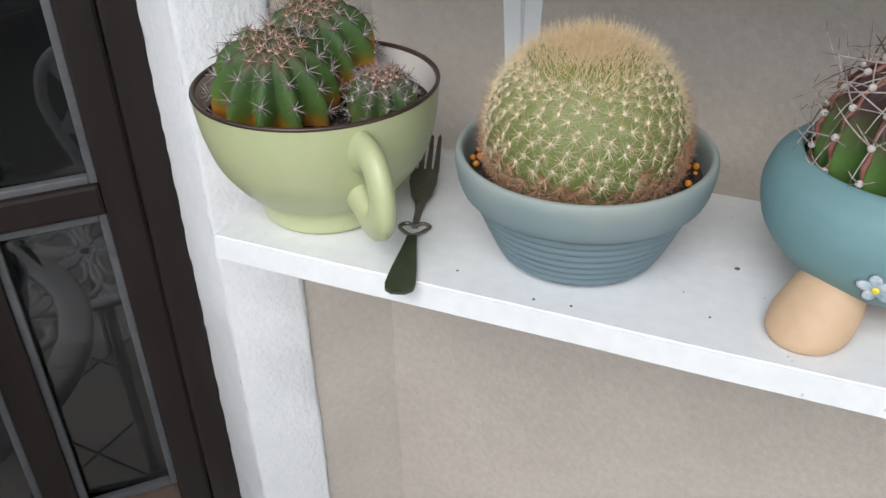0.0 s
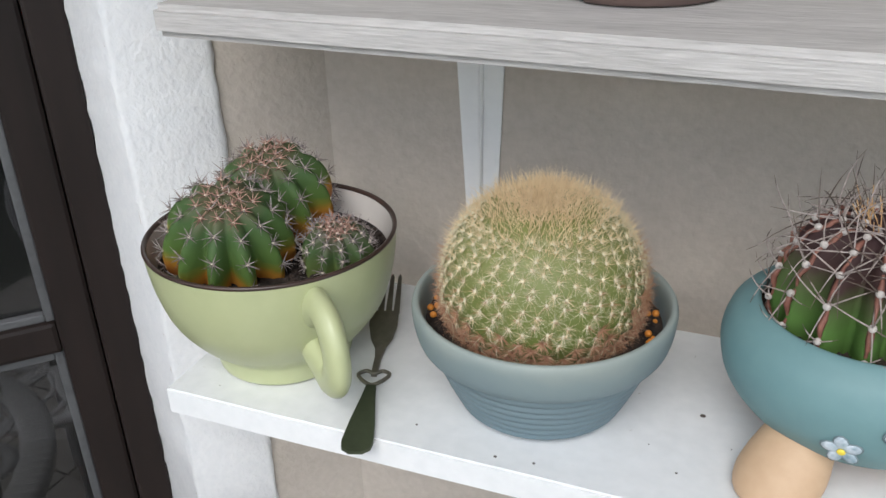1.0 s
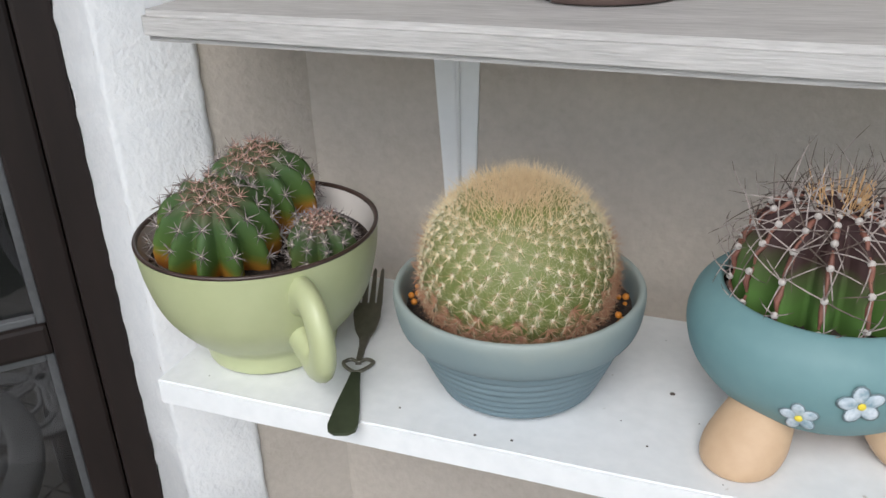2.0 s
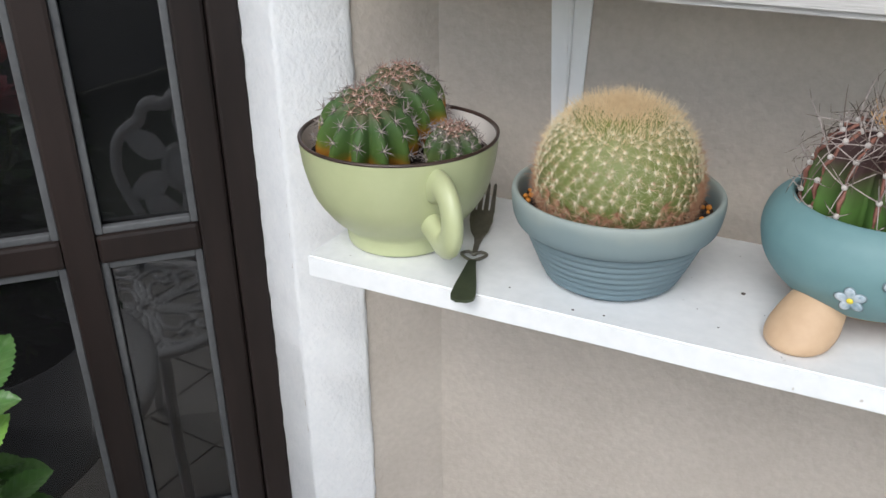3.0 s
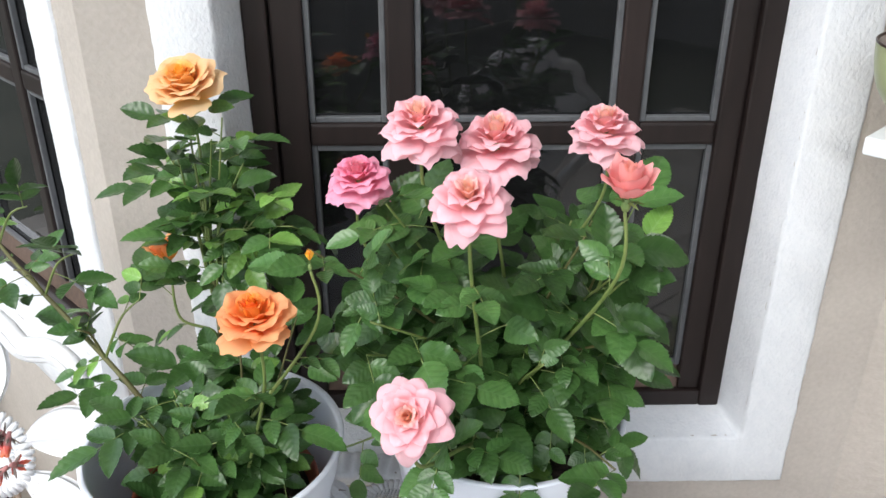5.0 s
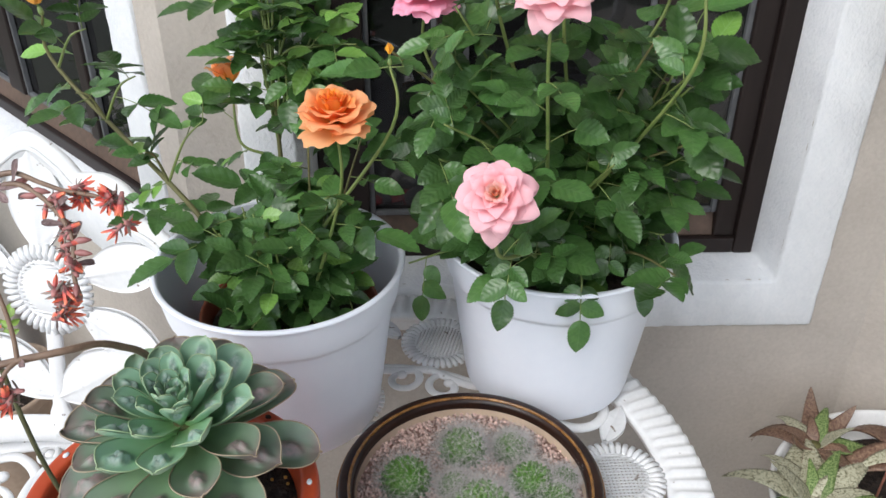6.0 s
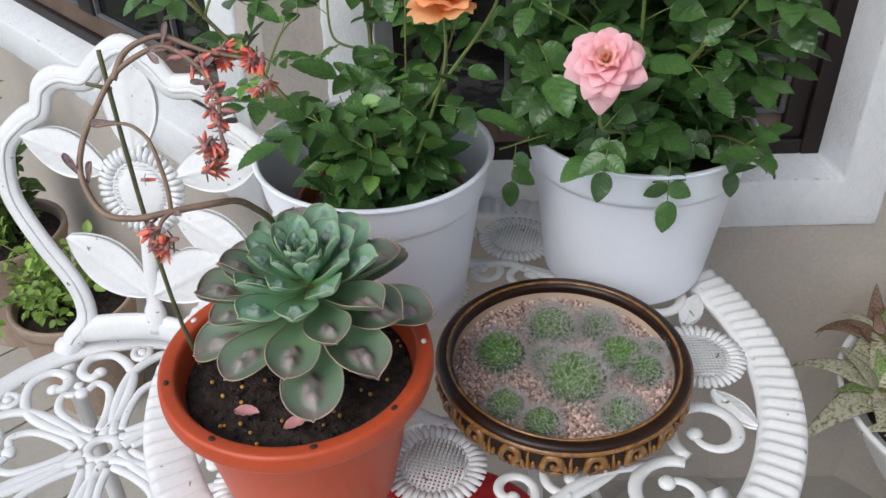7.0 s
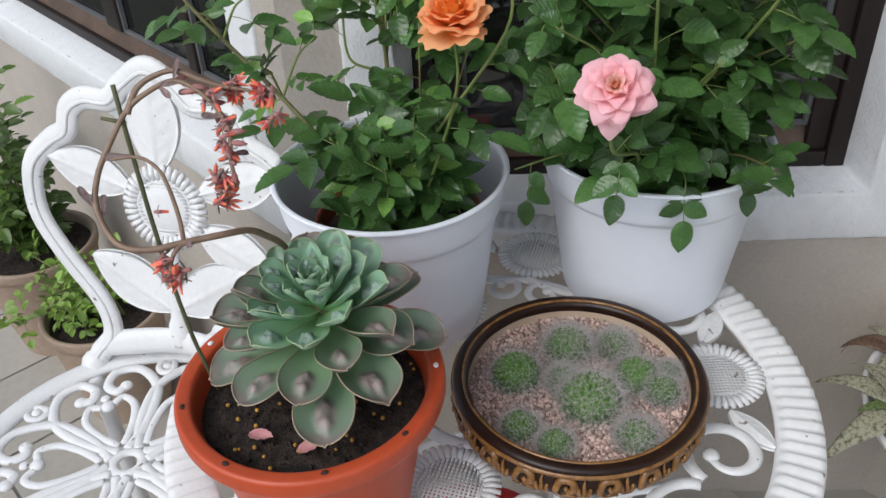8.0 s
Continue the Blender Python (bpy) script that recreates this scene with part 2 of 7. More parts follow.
def wall_with_hole(name, length, top, thick, hole, m, label):
    """A wall from x 0 to length with its face at y 0, thickness behind it, and one opening."""
    x0, x1, z0, z1 = hole
    bm = bmesh.new()
    for lo, hi in (((0, -thick, FLOOR_Z), (x0, 0, top)), ((x1, -thick, FLOOR_Z), (length, 0, top)),
                   ((x0, -thick, FLOOR_Z), (x1, 0, z0)), ((x0, -thick, z1), (x1, 0, top))):
        bm_box(bm, lo, hi)
    bmesh.ops.remove_doubles(bm, verts=bm.verts, dist=1e-5)
    bm.transform(m)
    ob = part(name, bm, M_WALL, None)
    return tagged(ob, label, "wall", kind="structure")


# y of the local frame points out of the wall
WIN_L, WIN_R, WIN_B, WIN_T = -0.731, 0.0366, 0.722, 2.02
wall_with_hole("wall_canted", U_R - U_L, WALL_TOP, 0.16, (WIN_L - 0.022 - U_L, WIN_R + 0.022 - U_L, WIN_B - 0.016, WIN_T + 0.02),
               CANT @ Matrix.Translation((U_L, D_WALL, 0)), "beige rough plaster wall of the bay with a white window surround")
hw = bmesh.new()
bm_box(hw, (corner(U_R, D_WALL)[0] - 0.02, HOUSE_Y, FLOOR_Z), (3.2, HOUSE_Y + 0.16, WALL_TOP))
tagged(part("wall_house", hw, M_WALL, None), "beige plaster house wall behind the shelves", "wall", kind="structure")
FRONT_L = 2.6
FRONT = Matrix.Translation((BAY_X - FRONT_L, BAY_Y, 0)) @ FLIP
FW_R = FRONT_L - 0.155 + 0.0
wall_with_hole("wall_bay_front", FRONT_L, WALL_TOP, 0.16, (FW_R - 1.45, FW_R, WIN_B - 0.016, WIN_T + 0.02), FRONT,
               "beige plaster front wall of the bay with a window")
sw = bmesh.new()
bm_box(sw, (BAY_X - FRONT_L - 0.16, BAY_Y, FLOOR_Z), (BAY_X - FRONT_L, 3.0, WALL_TOP))
tagged(part("wall_side", sw, M_WALL, None), "beige plaster side wall", "wall", kind="structure")
# dim room behind the windows
rm = bmesh.new()
bm_box(rm, (-3.8, 2.4, FLOOR_Z), (0.6, 2.5, WALL_TOP))
bm_box(rm, (-3.8, HOUSE_Y + 0.17, FLOOR_Z - 0.04), (0.6, 2.5, FLOOR_Z))
bm_box(rm, (0.5, HOUSE_Y + 0.17, FLOOR_Z), (0.6, 2.5, WALL_TOP))
tagged(part("wall_room", rm, M_ROOM, None), "dim unlit room behind the window", "wall", kind="structure")
cl = bmesh.new()
bm_box(cl, (-4.0, BAY_Y, WALL_TOP), (3.2, 2.6, WALL_TOP + 0.1))
tagged(part("ceiling", cl, M_ROOM, None), "dim ceiling of the room behind the window", "ceiling", kind="structure")


def surround(name, x0, x1, z0, z1, face, depth, m, label):
    """White window surround: proud face boards and splayed reveals."""
    bm = bmesh.new()
    fw, ft, fb = 0.085, 0.085, 0.097
    sx, sz = 0.022, 0.016
    ox0, ox1, oz0, oz1 = x0 - sx - fw, x1 + sx + fw, z0 - sz - fb, z1 + sz + ft
    ring_o = [(ox0, oz0), (ox1, oz0), (ox1, oz1), (ox0, oz1)]
    ring_a = [(x0 - sx, z0 - sz), (x1 + sx, z0 - sz), (x1 + sx, z1 + sz), (x0 - sx, z1 + sz)]
    ring_i = [(x0, z0), (x1, z0), (x1, z1), (x0, z1)]
    def loop(ring, y, n=100):
        vs = []
        for (a, b), (c, d) in zip(ring, ring[1:] + ring[:1]):
            for i in range(n):
                t = i / n
                w = 0.0013
                vs.append(bm.verts.new((a + (c - a) * t + random.uniform(-w, w), y + random.uniform(-w, w) * 0.5, b + (d - b) * t + random.uniform(-w, w))))
        return vs
    e = 0.005
    def grow(ring, k):
        s = ((-1, -1), (1, -1), (1, 1), (-1, 1))
        return [(a + p * k, b + q * k) for (a, b), (p, q) in zip(ring, s)]
    loops = [loop(ring_o, face - 0.022), loop(ring_o, face - e * 0.8), loop(grow(ring_o, -e * 0.5), face - e * 0.25), loop(grow(ring_o, -e), face),
             loop(grow(ring_a, e), face), loop(grow(ring_a, e * 0.4), face - e * 0.25), loop(ring_a, face - e), loop(ring_i, face - depth), loop(ring_i, face - depth - 0.05)]
    for a, b in zip(loops, loops[1:]):
        k = len(a)
        for i in range(k):
            bm.faces.new((a[i], a[(i + 1) % k], b[(i + 1) % k], b[i]))
    bm.transform(m)
    ob = part(name, bm, M_TRIM, None, smooth=True)
    return tagged(ob, label, "window surround", kind="structure")


surround("trim_canted", WIN_L, WIN_R, WIN_B, WIN_T, D_FACE, D_FACE - D_WOOD, CANT, "white stucco-painted window surround with chipped rough edges")
surround("trim_front", FW_R - 1.43, FW_R - 0.022, WIN_B, WIN_T, 0.007, 0.069, FRONT, "white painted window surround on the bay front")


def window(name, cols, rows, x0, x1, z0, z1, wood, m, label, skew=()):
    """Dark wooden window: frame members, bars, grey beads and one pane for each opening. y is out; skew turns the panes of a column in their rebates."""
    win = empty(name, m, label, "window", kind="structure")
    g = wood - 0.029
    back = wood - 0.07
    def member(n, lo, hi, bev=0.004, mat=M_DARK, lab=""):
        return box(n, lo, hi, mat, win, bev, lab)
    a, b = cols[0][0], cols[-1][1]
    lo_z, hi_z = rows[0][0], rows[-1][1]
    member("frame_stile", (x0, back, z0), (x0 + 0.035, wood, z1))
    member("frame_stile", (x1 - 0.035, back, z0), (x1, wood, z1))
    member("frame_rail", (x0 + 0.035, back, z0), (x1 - 0.035, wood - 0.002, z0 + 0.03))
    member("frame_rail", (x0 + 0.035, back, z1 - 0.035), (x1 - 0.035, wood - 0.002, z1))
    w2 = wood - 0.010
    member("casement_stile", (x0 + 0.036, back, z0 + 0.03), (a, w2, z1 - 0.036))
    member("casement_stile", (b, back, z0 + 0.03), (x1 - 0.036, w2, z1 - 0.036))
    # worn sloping bottom rail
    t = bmesh.new()
    bm_box(t, (a, back, z0 + 0.03), (b, w2 - 0.004, lo_z), 0.003)
    for v in t.verts:
        if v.co.z > lo_z - 0.01 and v.co.y > g:
            v.co.y -= 0.012
    part("bottom_rail", t, M_SILLWOOD, win, "worn brown wooden bottom rail")
    member("top_rail", (a, back, hi_z), (b, w2, z1 - 0.036))
    for (p, q), (r, s) in zip(cols, cols[1:]):
        member("mullion", (q, back, lo_z), (r, w2 - 0.002, hi_z), 0.005)
    for (p, q), (r, s) in zip(rows, rows[1:]):
        for c0, c1 in cols:
            member("glazing_bar", (c0, back, q), (c1, w2 - 0.004, r), 0.005)
    for col, (c0, c1) in enumerate(cols):
        for r0, r1 in rows:
            k = 0.009
            bd = bmesh.new()
            for lo, hi in (((c0, g, r0), (c0 + k, g + 0.011, r1)), ((c1 - k, g, r0), (c1, g + 0.011, r1)),
                           ((c0 + k, g, r0), (c1 - k, g + 0.010, r0 + k)), ((c0 + k, g, r1 - k), (c1 - k, g + 0.010, r1))):
                bm_box(bd, lo, hi, 0.002)
            part("bead", bd, M_BEAD, win, "grey glazing bead")
            pane = box("pane", (c0 + 0.001, g - 0.004, r0 + 0.001), (c1 - 0.001, g - 0.001, r1 - 0.001), M_GLASS, win, 0, "dark reflecting glass pane")
            pane.visible_shadow = False
            if skew:
                hub = Matrix.Translation(((c0 + c1) / 2, g - 0.0025, 0))
                pane.matrix_local = hub @ Matrix.Rotation(radians(skew[col]), 4, "Z") @ hub.inverted()
    return win


COLS = [(-0.648, -0.532), (-0.490, -0.191), (-0.153, -0.036)]
window("window_1", COLS, [(0.797, 1.202), (1.238, 1.95)], WIN_L, WIN_R, WIN_B, WIN_T, D_WOOD, CANT, "dark-stained wooden window with small panes in grey beads", (0.0, 0.0, 2.8))
fx0, fx1 = FW_R - 1.43, FW_R - 0.022
window("window_2", [(fx0 + 0.085, fx0 + 0.30), (fx0 + 0.34, fx0 + 0.66), (fx0 + 0.74, fx1 - 0.34), (fx1 - 0.30, fx1 - 0.085)], [(0.797, 1.202), (1.238, 1.95)],
       fx0, fx1, WIN_B, WIN_T, 0.007 - 0.069, FRONT, "dark-stained wooden window on the bay front")

# ground and floor tiles
gr = bmesh.new()
bmesh.ops.create_grid(gr, x_segments=4, y_segments=4, size=400, matrix=Matrix.Translation((0, 0, FLOOR_Z - 0.05)))
tagged(part("ground", gr, M_GROUT, None), "dark garden ground reaching to the horizon", "ground", kind="structure")
# unseen eaves added over the house wall and the bay to cut overhead light
ev = bm_box(bmesh.new(), (-4.0, -0.40, WALL_TOP), (3.3, 0.9, WALL_TOP + 0.12), 0.01)
tagged(part("ceiling_light_block", ev, M_TRIM, None), "plain white unseen eaves, added to block light from overhead", "eaves", kind="structure")
# plain boundary walls that close the yard behind the camera
M_YARD = surface("grey_yard_wall", (0.30, 0.30, 0.28), (0.40, 0.39, 0.37), 2, 30, 0.9, 0.3)
for k, (lo, hi) in enumerate((((-6.0, -4.35, FLOOR_Z), (5.0, -4.2, 1.1)), ((4.85, -4.2, FLOOR_Z), (5.0, 0.7, 1.1)))):
    tagged(box("wall_yard", lo, hi, M_YARD, None, 0.01), "plain weathered grey boundary wall of the yard", "wall", kind="structure")


TILE_G = surface("pale_tile_grout", (0.30, 0.28, 0.25), (0.38, 0.36, 0.33), 6, 60, 0.9, 0.3)
fl = bm_box(bmesh.new(), (-4.2, -1.92, FLOOR_Z - 0.049), (3.2, HOUSE_Y + 0.1, FLOOR_Z))
floor = tagged(part("floor", fl, TILE_G, None), "beige ceramic patio tiles with pale joints", "floor", kind="structure")

# ---- shelves ----
def shelf_board(name, lo, hi, mat, label, bevel, skew=False):
    bm = bm_box(bmesh.new(), lo, hi)
    bmesh.ops.subdivide_edges(bm, edges=[e for e in bm.edges if abs(e.verts[0].co.x - e.verts[1].co.x) > 0.5], cuts=60)
    bmesh.ops.bevel(bm, geom=[e for e in bm.edges if e.is_boundary or e.calc_face_angle(0) > 0.5], offset=bevel, segments=2, affect="EDGES")
    for v in bm.verts:
        k = noise.noise(v.co * 9.0)
        v.co.y += 0.0008 * k
        v.co.z += 0.0005 * k
        v.co.y += 0.008 - 0.06 * (v.co.x + 0.402) if skew else 0.0
    return tagged(part(name, bm, mat, None, smooth=False), label, "shelf")


SH_Z = 1.31
shelf_board("shelf", (-0.390, 0.437, SH_Z - 0.0215), (0.95, 0.64, SH_Z), M_SHELF, "white-painted wooden wall shelf with worn edges", 0.0015)
shelf_board("upper_shelf", (-0.423, 0.520, 1.543), (0.95, 0.700, 1.566), M_SHELF2, "whitewashed grainy wooden upper shelf", 0.005, True)


def bracket(x, z, arm, drop=0.172):
    """Pressed steel bracket: wall plate with a hole, arm under the board and a tapering ridged brace."""
    e = empty("shelf_bracket", Matrix.Translation((x, HOUSE_Y, z)), "white enamelled steel shelf bracket screwed to the wall", "bracket", "shelf brackets")
    bm = bmesh.new()
    out = [(-0.0235, 0), (0.0235, 0), (0.0145, 0.042 - drop), (0.0105, 0.007 - drop), (0.006, -drop), (-0.006, -drop), (-0.0105, 0.007 - drop), (-0.0145, 0.042 - drop)]
    a = [bm.verts.new((px, -0.003, pz)) for px, pz in out]
    bm.faces.new(a)
    r = bmesh.ops.extrude_face_region(bm, geom=list(bm.faces))
    for v in r["geom"]:
        if isinstance(v, bmesh.types.BMVert):
            v.co.y = -0.0005
    part("wall_plate", bm, M_STEEL, e)
    sc = bmesh.new()
    bmesh.ops.create_cone(sc, cap_ends=True, segments=14, radius1=0.0036, radius2=0.0026, depth=0.002, matrix=Matrix.Translation((0, -0.0042, 0.016 - drop)) @ pose(0, 0, 0, 90))
    part("screw", sc, M_DARK, e, "dark screw head")
    box("arm", (-0.013, -arm, -0.0032), (0.013, -0.0035, -0.0002), M_STEEL, e, 0.001)
    # pressed ridge down the middle of the plate
    v, f = sweep([(0.001, -0.0045, -0.004), (0.001, -0.0048, -0.06), (0.0, -0.0042, 0.034 - drop)], [0.0042, 0.0036, 0.0015], 8, flat=0.7)
    mesh_ob("ridge", v, f, M_STEEL, e)
    return e


bracket(-0.243, SH_Z - 0.0225, 0.27)
bracket(-0.243, 1.542, 0.11, 0.235)
bracket(0.62, SH_Z - 0.0225, 0.27)
bracket(0.62, 1.542, 0.19, 0.235)

# ---- pots ----
M_POTW = surface("white_plastic", (0.78, 0.815, 0.89), (0.83, 0.86, 0.92), 6, 60, 0.36, 0.05)
M_SOIL = surface("dark_potting_soil", (0.010, 0.007, 0.006), (0.075, 0.050, 0.038), 90, 400, 0.95, 1.0, 0.006, contrast=(0.4, 0.75))
M_NURSERY = surface("red_brown_nursery_plastic", (0.26, 0.060, 0.030), (0.36, 0.095, 0.045), 10, 80, 0.5, 0.1)
M_TERRA = surface("orange_terracotta_plastic", (0.44, 0.058, 0.018), (0.54, 0.085, 0.030), 6, 90, 0.42, 0.12)
M_HOLESHADE = surface("painted_hole_shade", (0.03, 0.012, 0.008), (0.05, 0.02, 0.012), 30, 100, 0.8, 0.1)


def soil_disc(name, r, z, parent_m, rough=0.004, seed=1, label="dark potting soil"):
    """A lumpy bed of soil with crumbs."""
    rnd = random.Random(seed)
    n, seg = 18, 48
    vs, fs = [(0, 0, z)], []
    for j in range(1, n + 1):
        for i in range(seg):
            a = 2 * math.pi * i / seg
            q = r * j / n
            x, y = q * math.cos(a), q * math.sin(a)
            h = rough * (noise.noise(Vector((x * 60, y * 60, seed))) + 0.7 * noise.noise(Vector((x * 170, y * 170, seed + 5))))
            vs.append((x, y, z + (h if j < n else 0)))
    for i in range(seg):
        fs.append((0, 1 + i, 1 + (i + 1) % seg))
    for j in range(n - 1):
        for i in range(seg):
            i2 = (i + 1) % seg
            fs.append((1 + j * seg + i, 1 + (j + 1) * seg + i, 1 + (j + 1) * seg + i2, 1 + j * seg + i2))
    lots = [(vs, fs)]
    for _ in range(420):
        q, a = r * 0.97 * math.sqrt(rnd.random()), rnd.uniform(0, 6.28)
        s = rnd.uniform(0.0010, 0.0036)
        lots.append(moved(PEBBLE, pose(q * math.cos(a), q * math.sin(a), z + 0.001, rnd.uniform(0, 360), rnd.uniform(0, 360), 0) @ Matrix.Diagonal((s, s * 0.8, s * 0.6, 1))))
    v, f = join(*lots)
    ob = mesh_ob(name, v, f, M_SOIL, m=parent_m)
    return tagged(ob, label, "soil", kind="stuff")


def ico(sub=1):
    bm = bmesh.new()
    bmesh.ops.create_icosphere(bm, subdivisions=sub, radius=1)
    v = [tuple(q.co) for q in bm.verts]
    f = [tuple(x.index for x in q.verts) for q in bm.faces]
    bm.free()
    return v, f


PEBBLE = ico(1)


def white_planter(x, y, label):
    p = empty("planter", pose(x, y, 0.704), label, "plant pot", "white planters on the table")
    wall = rounded([(0.0, 0.0), (0.119, 0.0), (0.1215, 0.004), (0.146, 0.188), (0.1515, 0.189), (0.1585, 0.236), (0.160, 0.2405), (0.1545, 0.241), (0.1525, 0.235), (0.140, 0.16), (0.118, 0.012), (0.0, 0.012)], 3, 0.3)
    v, f = lathe(wall, 96, 0.0012, 3)
    mesh_ob("body", v, f, M_POTW, p)
    v, f = lathe(rounded([(0.1595, 0.2385), (0.1622, 0.2375), (0.1628, 0.2405), (0.1612, 0.2428), (0.1560, 0.2428), (0.1545, 0.240)], 3, 0.4), 96, 0.0012, 3)
    mesh_ob("rim", v, f, M_POTW, p)
    return p


white_planter(-0.663, 0.121, "large white plastic planter with a pink rose bush, on the table")
white_planter(-0.873, -0.191, "large white plastic planter with an inner brown pot, on the table")
soil_disc("potting_soil", 0.1475, 0.200, pose(-0.663, 0.121, 0.704), 0.004, 2)
np_ = empty("nursery_pot", pose(-0.868, -0.186, 0.7175), "red-brown plastic nursery pot set inside the white planter", "plant pot")
v, f = lathe(rounded([(0, 0), (0.085, 0), (0.112, 0.135), (0.118, 0.136), (0.120, 0.150), (0.116, 0.1515), (0.113, 0.146), (0.100, 0.09), (0.080, 0.01), (0, 0.01)], 3), 72)
mesh_ob("body", v, f, M_NURSERY, np_)
soil_disc("potting_soil", 0.106, 0.128, pose(-0.868, -0.186, 0.7175), 0.004, 3)

# succulent pot
SP = (-0.667, -0.479)
tp = empty("terracotta_pot", pose(*SP, 0.704), "orange-red plastic pot with holed rim holding the big rosette", "plant pot")
v, f = lathe(rounded([(0, 0), (0.092, 0), (0.095, 0.004), (0.121, 0.155), (0.1235, 0.160), (0.1415, 0.166), (0.1435, 0.172), (0.143, 0.186), (0.140, 0.1895), (0.127, 0.188), (0.1235, 0.182), (0.117, 0.14), (0.09, 0.012), (0, 0.012)], 3, 0.3), 96, 0.0015, 5)
mesh_ob("body", v, f, M_TERRA, tp)
# rim holes are uncut: flat discs carry their inner shade as dark colour, two are white
for k, a in enumerate((201, 244, 287, 52, 100, 330, 8, 150)):
    ra = radians(a)
    v, f = lathe([(0.0, 0.0), (0.0036, 0.0), (0.004, -0.0008)], 14)
    v = [(q[0], q[1] * 0.72, q[2]) for q in v]
    mesh_ob("rim_hole", v, f, M_HOLESHADE if k not in (0, 3) else M_POTW, tp, "flat disc on the rim painted to stand in for a punched hole", m=pose(0.1335 * math.cos(ra), 0.1335 * math.sin(ra), 0.1899, 0, 0, a + 90))
soil_disc("potting_soil", 0.1195, 0.158, pose(*SP, 0.704), 0.005, 4)

# ---- rose bushes ----
def leaf_mat(name, a, b, rough=0.28, veins=False, island=False):
    """Glossy leaf; veins run in the leaflet's own UV, which holds its length and width in decimetres."""
    m = surface(name, a, b, 25, 160, rough, 0.25, 0.0012, spread=0.38, spec=0.5)
    n, l = m.node_tree.nodes, m.node_tree.links
    bs = n["Principled BSDF"]
    bs.inputs["Subsurface Weight"].default_value = 0.10
    bs.inputs["Subsurface Radius"].default_value = (0.002, 0.004, 0.001)
    if island:
        geo = n.new("ShaderNodeNewGeometry")
        info = next(q for q in n if q.type == "OBJECT_INFO")
        for k in list(info.outputs["Random"].links):
            l.new(geo.outputs["Random Per Island"], k.to_socket)
    if veins:
        tc = n.new("ShaderNodeTexCoord")
        sp = n.new("ShaderNodeSeparateXYZ")
        l.new(tc.outputs["UV"], sp.inputs[0])
        ab = n.new("ShaderNodeMath")
        ab.operation = "ABSOLUTE"
        l.new(sp.outputs[1], ab.inputs[0])
        sl = n.new("ShaderNodeMath")
        sl.operation = "MULTIPLY_ADD"
        sl.inputs[1].default_value = -0.75
        l.new(ab.outputs[0], sl.inputs[0])
        l.new(sp.outputs[0], sl.inputs[2])
        fq = n.new("ShaderNodeMath")
        fq.operation = "MULTIPLY"
        fq.inputs[1].default_value = 80.0
        l.new(sl.outputs[0], fq.inputs[0])
        sn = n.new("ShaderNodeMath")
        sn.operation = "SINE"
        l.new(fq.outputs[0], sn.inputs[0])
        rg = n.new("ShaderNodeMapRange")
        rg.inputs["From Min"].default_value = 0.88
        rg.inputs["From Max"].default_value = 1.0
        l.new(sn.outputs[0], rg.inputs["Value"])
        mid = n.new("ShaderNodeMapRange")
        mid.inputs["From Min"].default_value = 0.012
        mid.inputs["From Max"].default_value = 0.004
        l.new(ab.outputs[0], mid.inputs["Value"])
        mx = n.new("ShaderNodeMath")
        mx.operation = "MAXIMUM"
        l.new(rg.outputs[0], mx.inputs[0])
        l.new(mid.outputs[0], mx.inputs[1])
        old = bs.inputs["Base Color"].links[0].from_socket
        hv = n.new("ShaderNodeHueSaturation")
        hv.inputs["Value"].default_value = 1.13
        hv.inputs["Saturation"].default_value = 0.9
        l.new(old, hv.inputs["Color"])
        l.new(mx.outputs[0], hv.inputs["Fac"])
        l.new(hv.outputs[0], bs.inputs["Base Color"])
        bp = n.new("ShaderNodeBump")
        bp.invert = True
        bp.inputs["Strength"].default_value = 0.18
        bp.inputs["Distance"].default_value = 0.0005
        l.new(sn.outputs[0], bp.inputs["Height"])
        l.new(bs.inputs["Normal"].links[0].from_socket, bp.inputs["Normal"])
        l.new(bp.outputs[0], bs.inputs["Normal"])
    return see_through(m, 0.14)


LEAF_A, LEAF_B = (0.032, 0.089, 0.021), (0.081, 0.172, 0.045)
M_LEAF = leaf_mat("rose_leaf_green", LEAF_A, LEAF_B, veins=True)
M_LEAFJ = leaf_mat("rose_leaf_green_mass", LEAF_A, LEAF_B, veins=True, island=True)
M_LEAFY = leaf_mat("young_leaf_green", (0.12, 0.26, 0.045), (0.21, 0.385, 0.085), veins=True)
M_CANE = surface("green_cane", (0.10, 0.17, 0.04), (0.22, 0.26, 0.08), 30, 200, 0.5, 0.2)
M_CANEB = surface("brown_cane", (0.10, 0.08, 0.03), (0.16, 0.17, 0.06), 30, 200, 0.6, 0.3)


def with_uv(me, uv):
    """Gives each face corner the UV of its vertex."""
    lay = me.uv_layers.new(name="leaf")
    idx = np.empty(len(me.loops), dtype=np.int32)
    me.loops.foreach_get("vertex_index", idx)
    lay.data.foreach_set("uv", np.asarray(uv, dtype=np.float32)[idx].ravel())


def leaflet_uv(me):
    return [(q.co.x * 10, q.co.y * 10) for q in me.vertices]


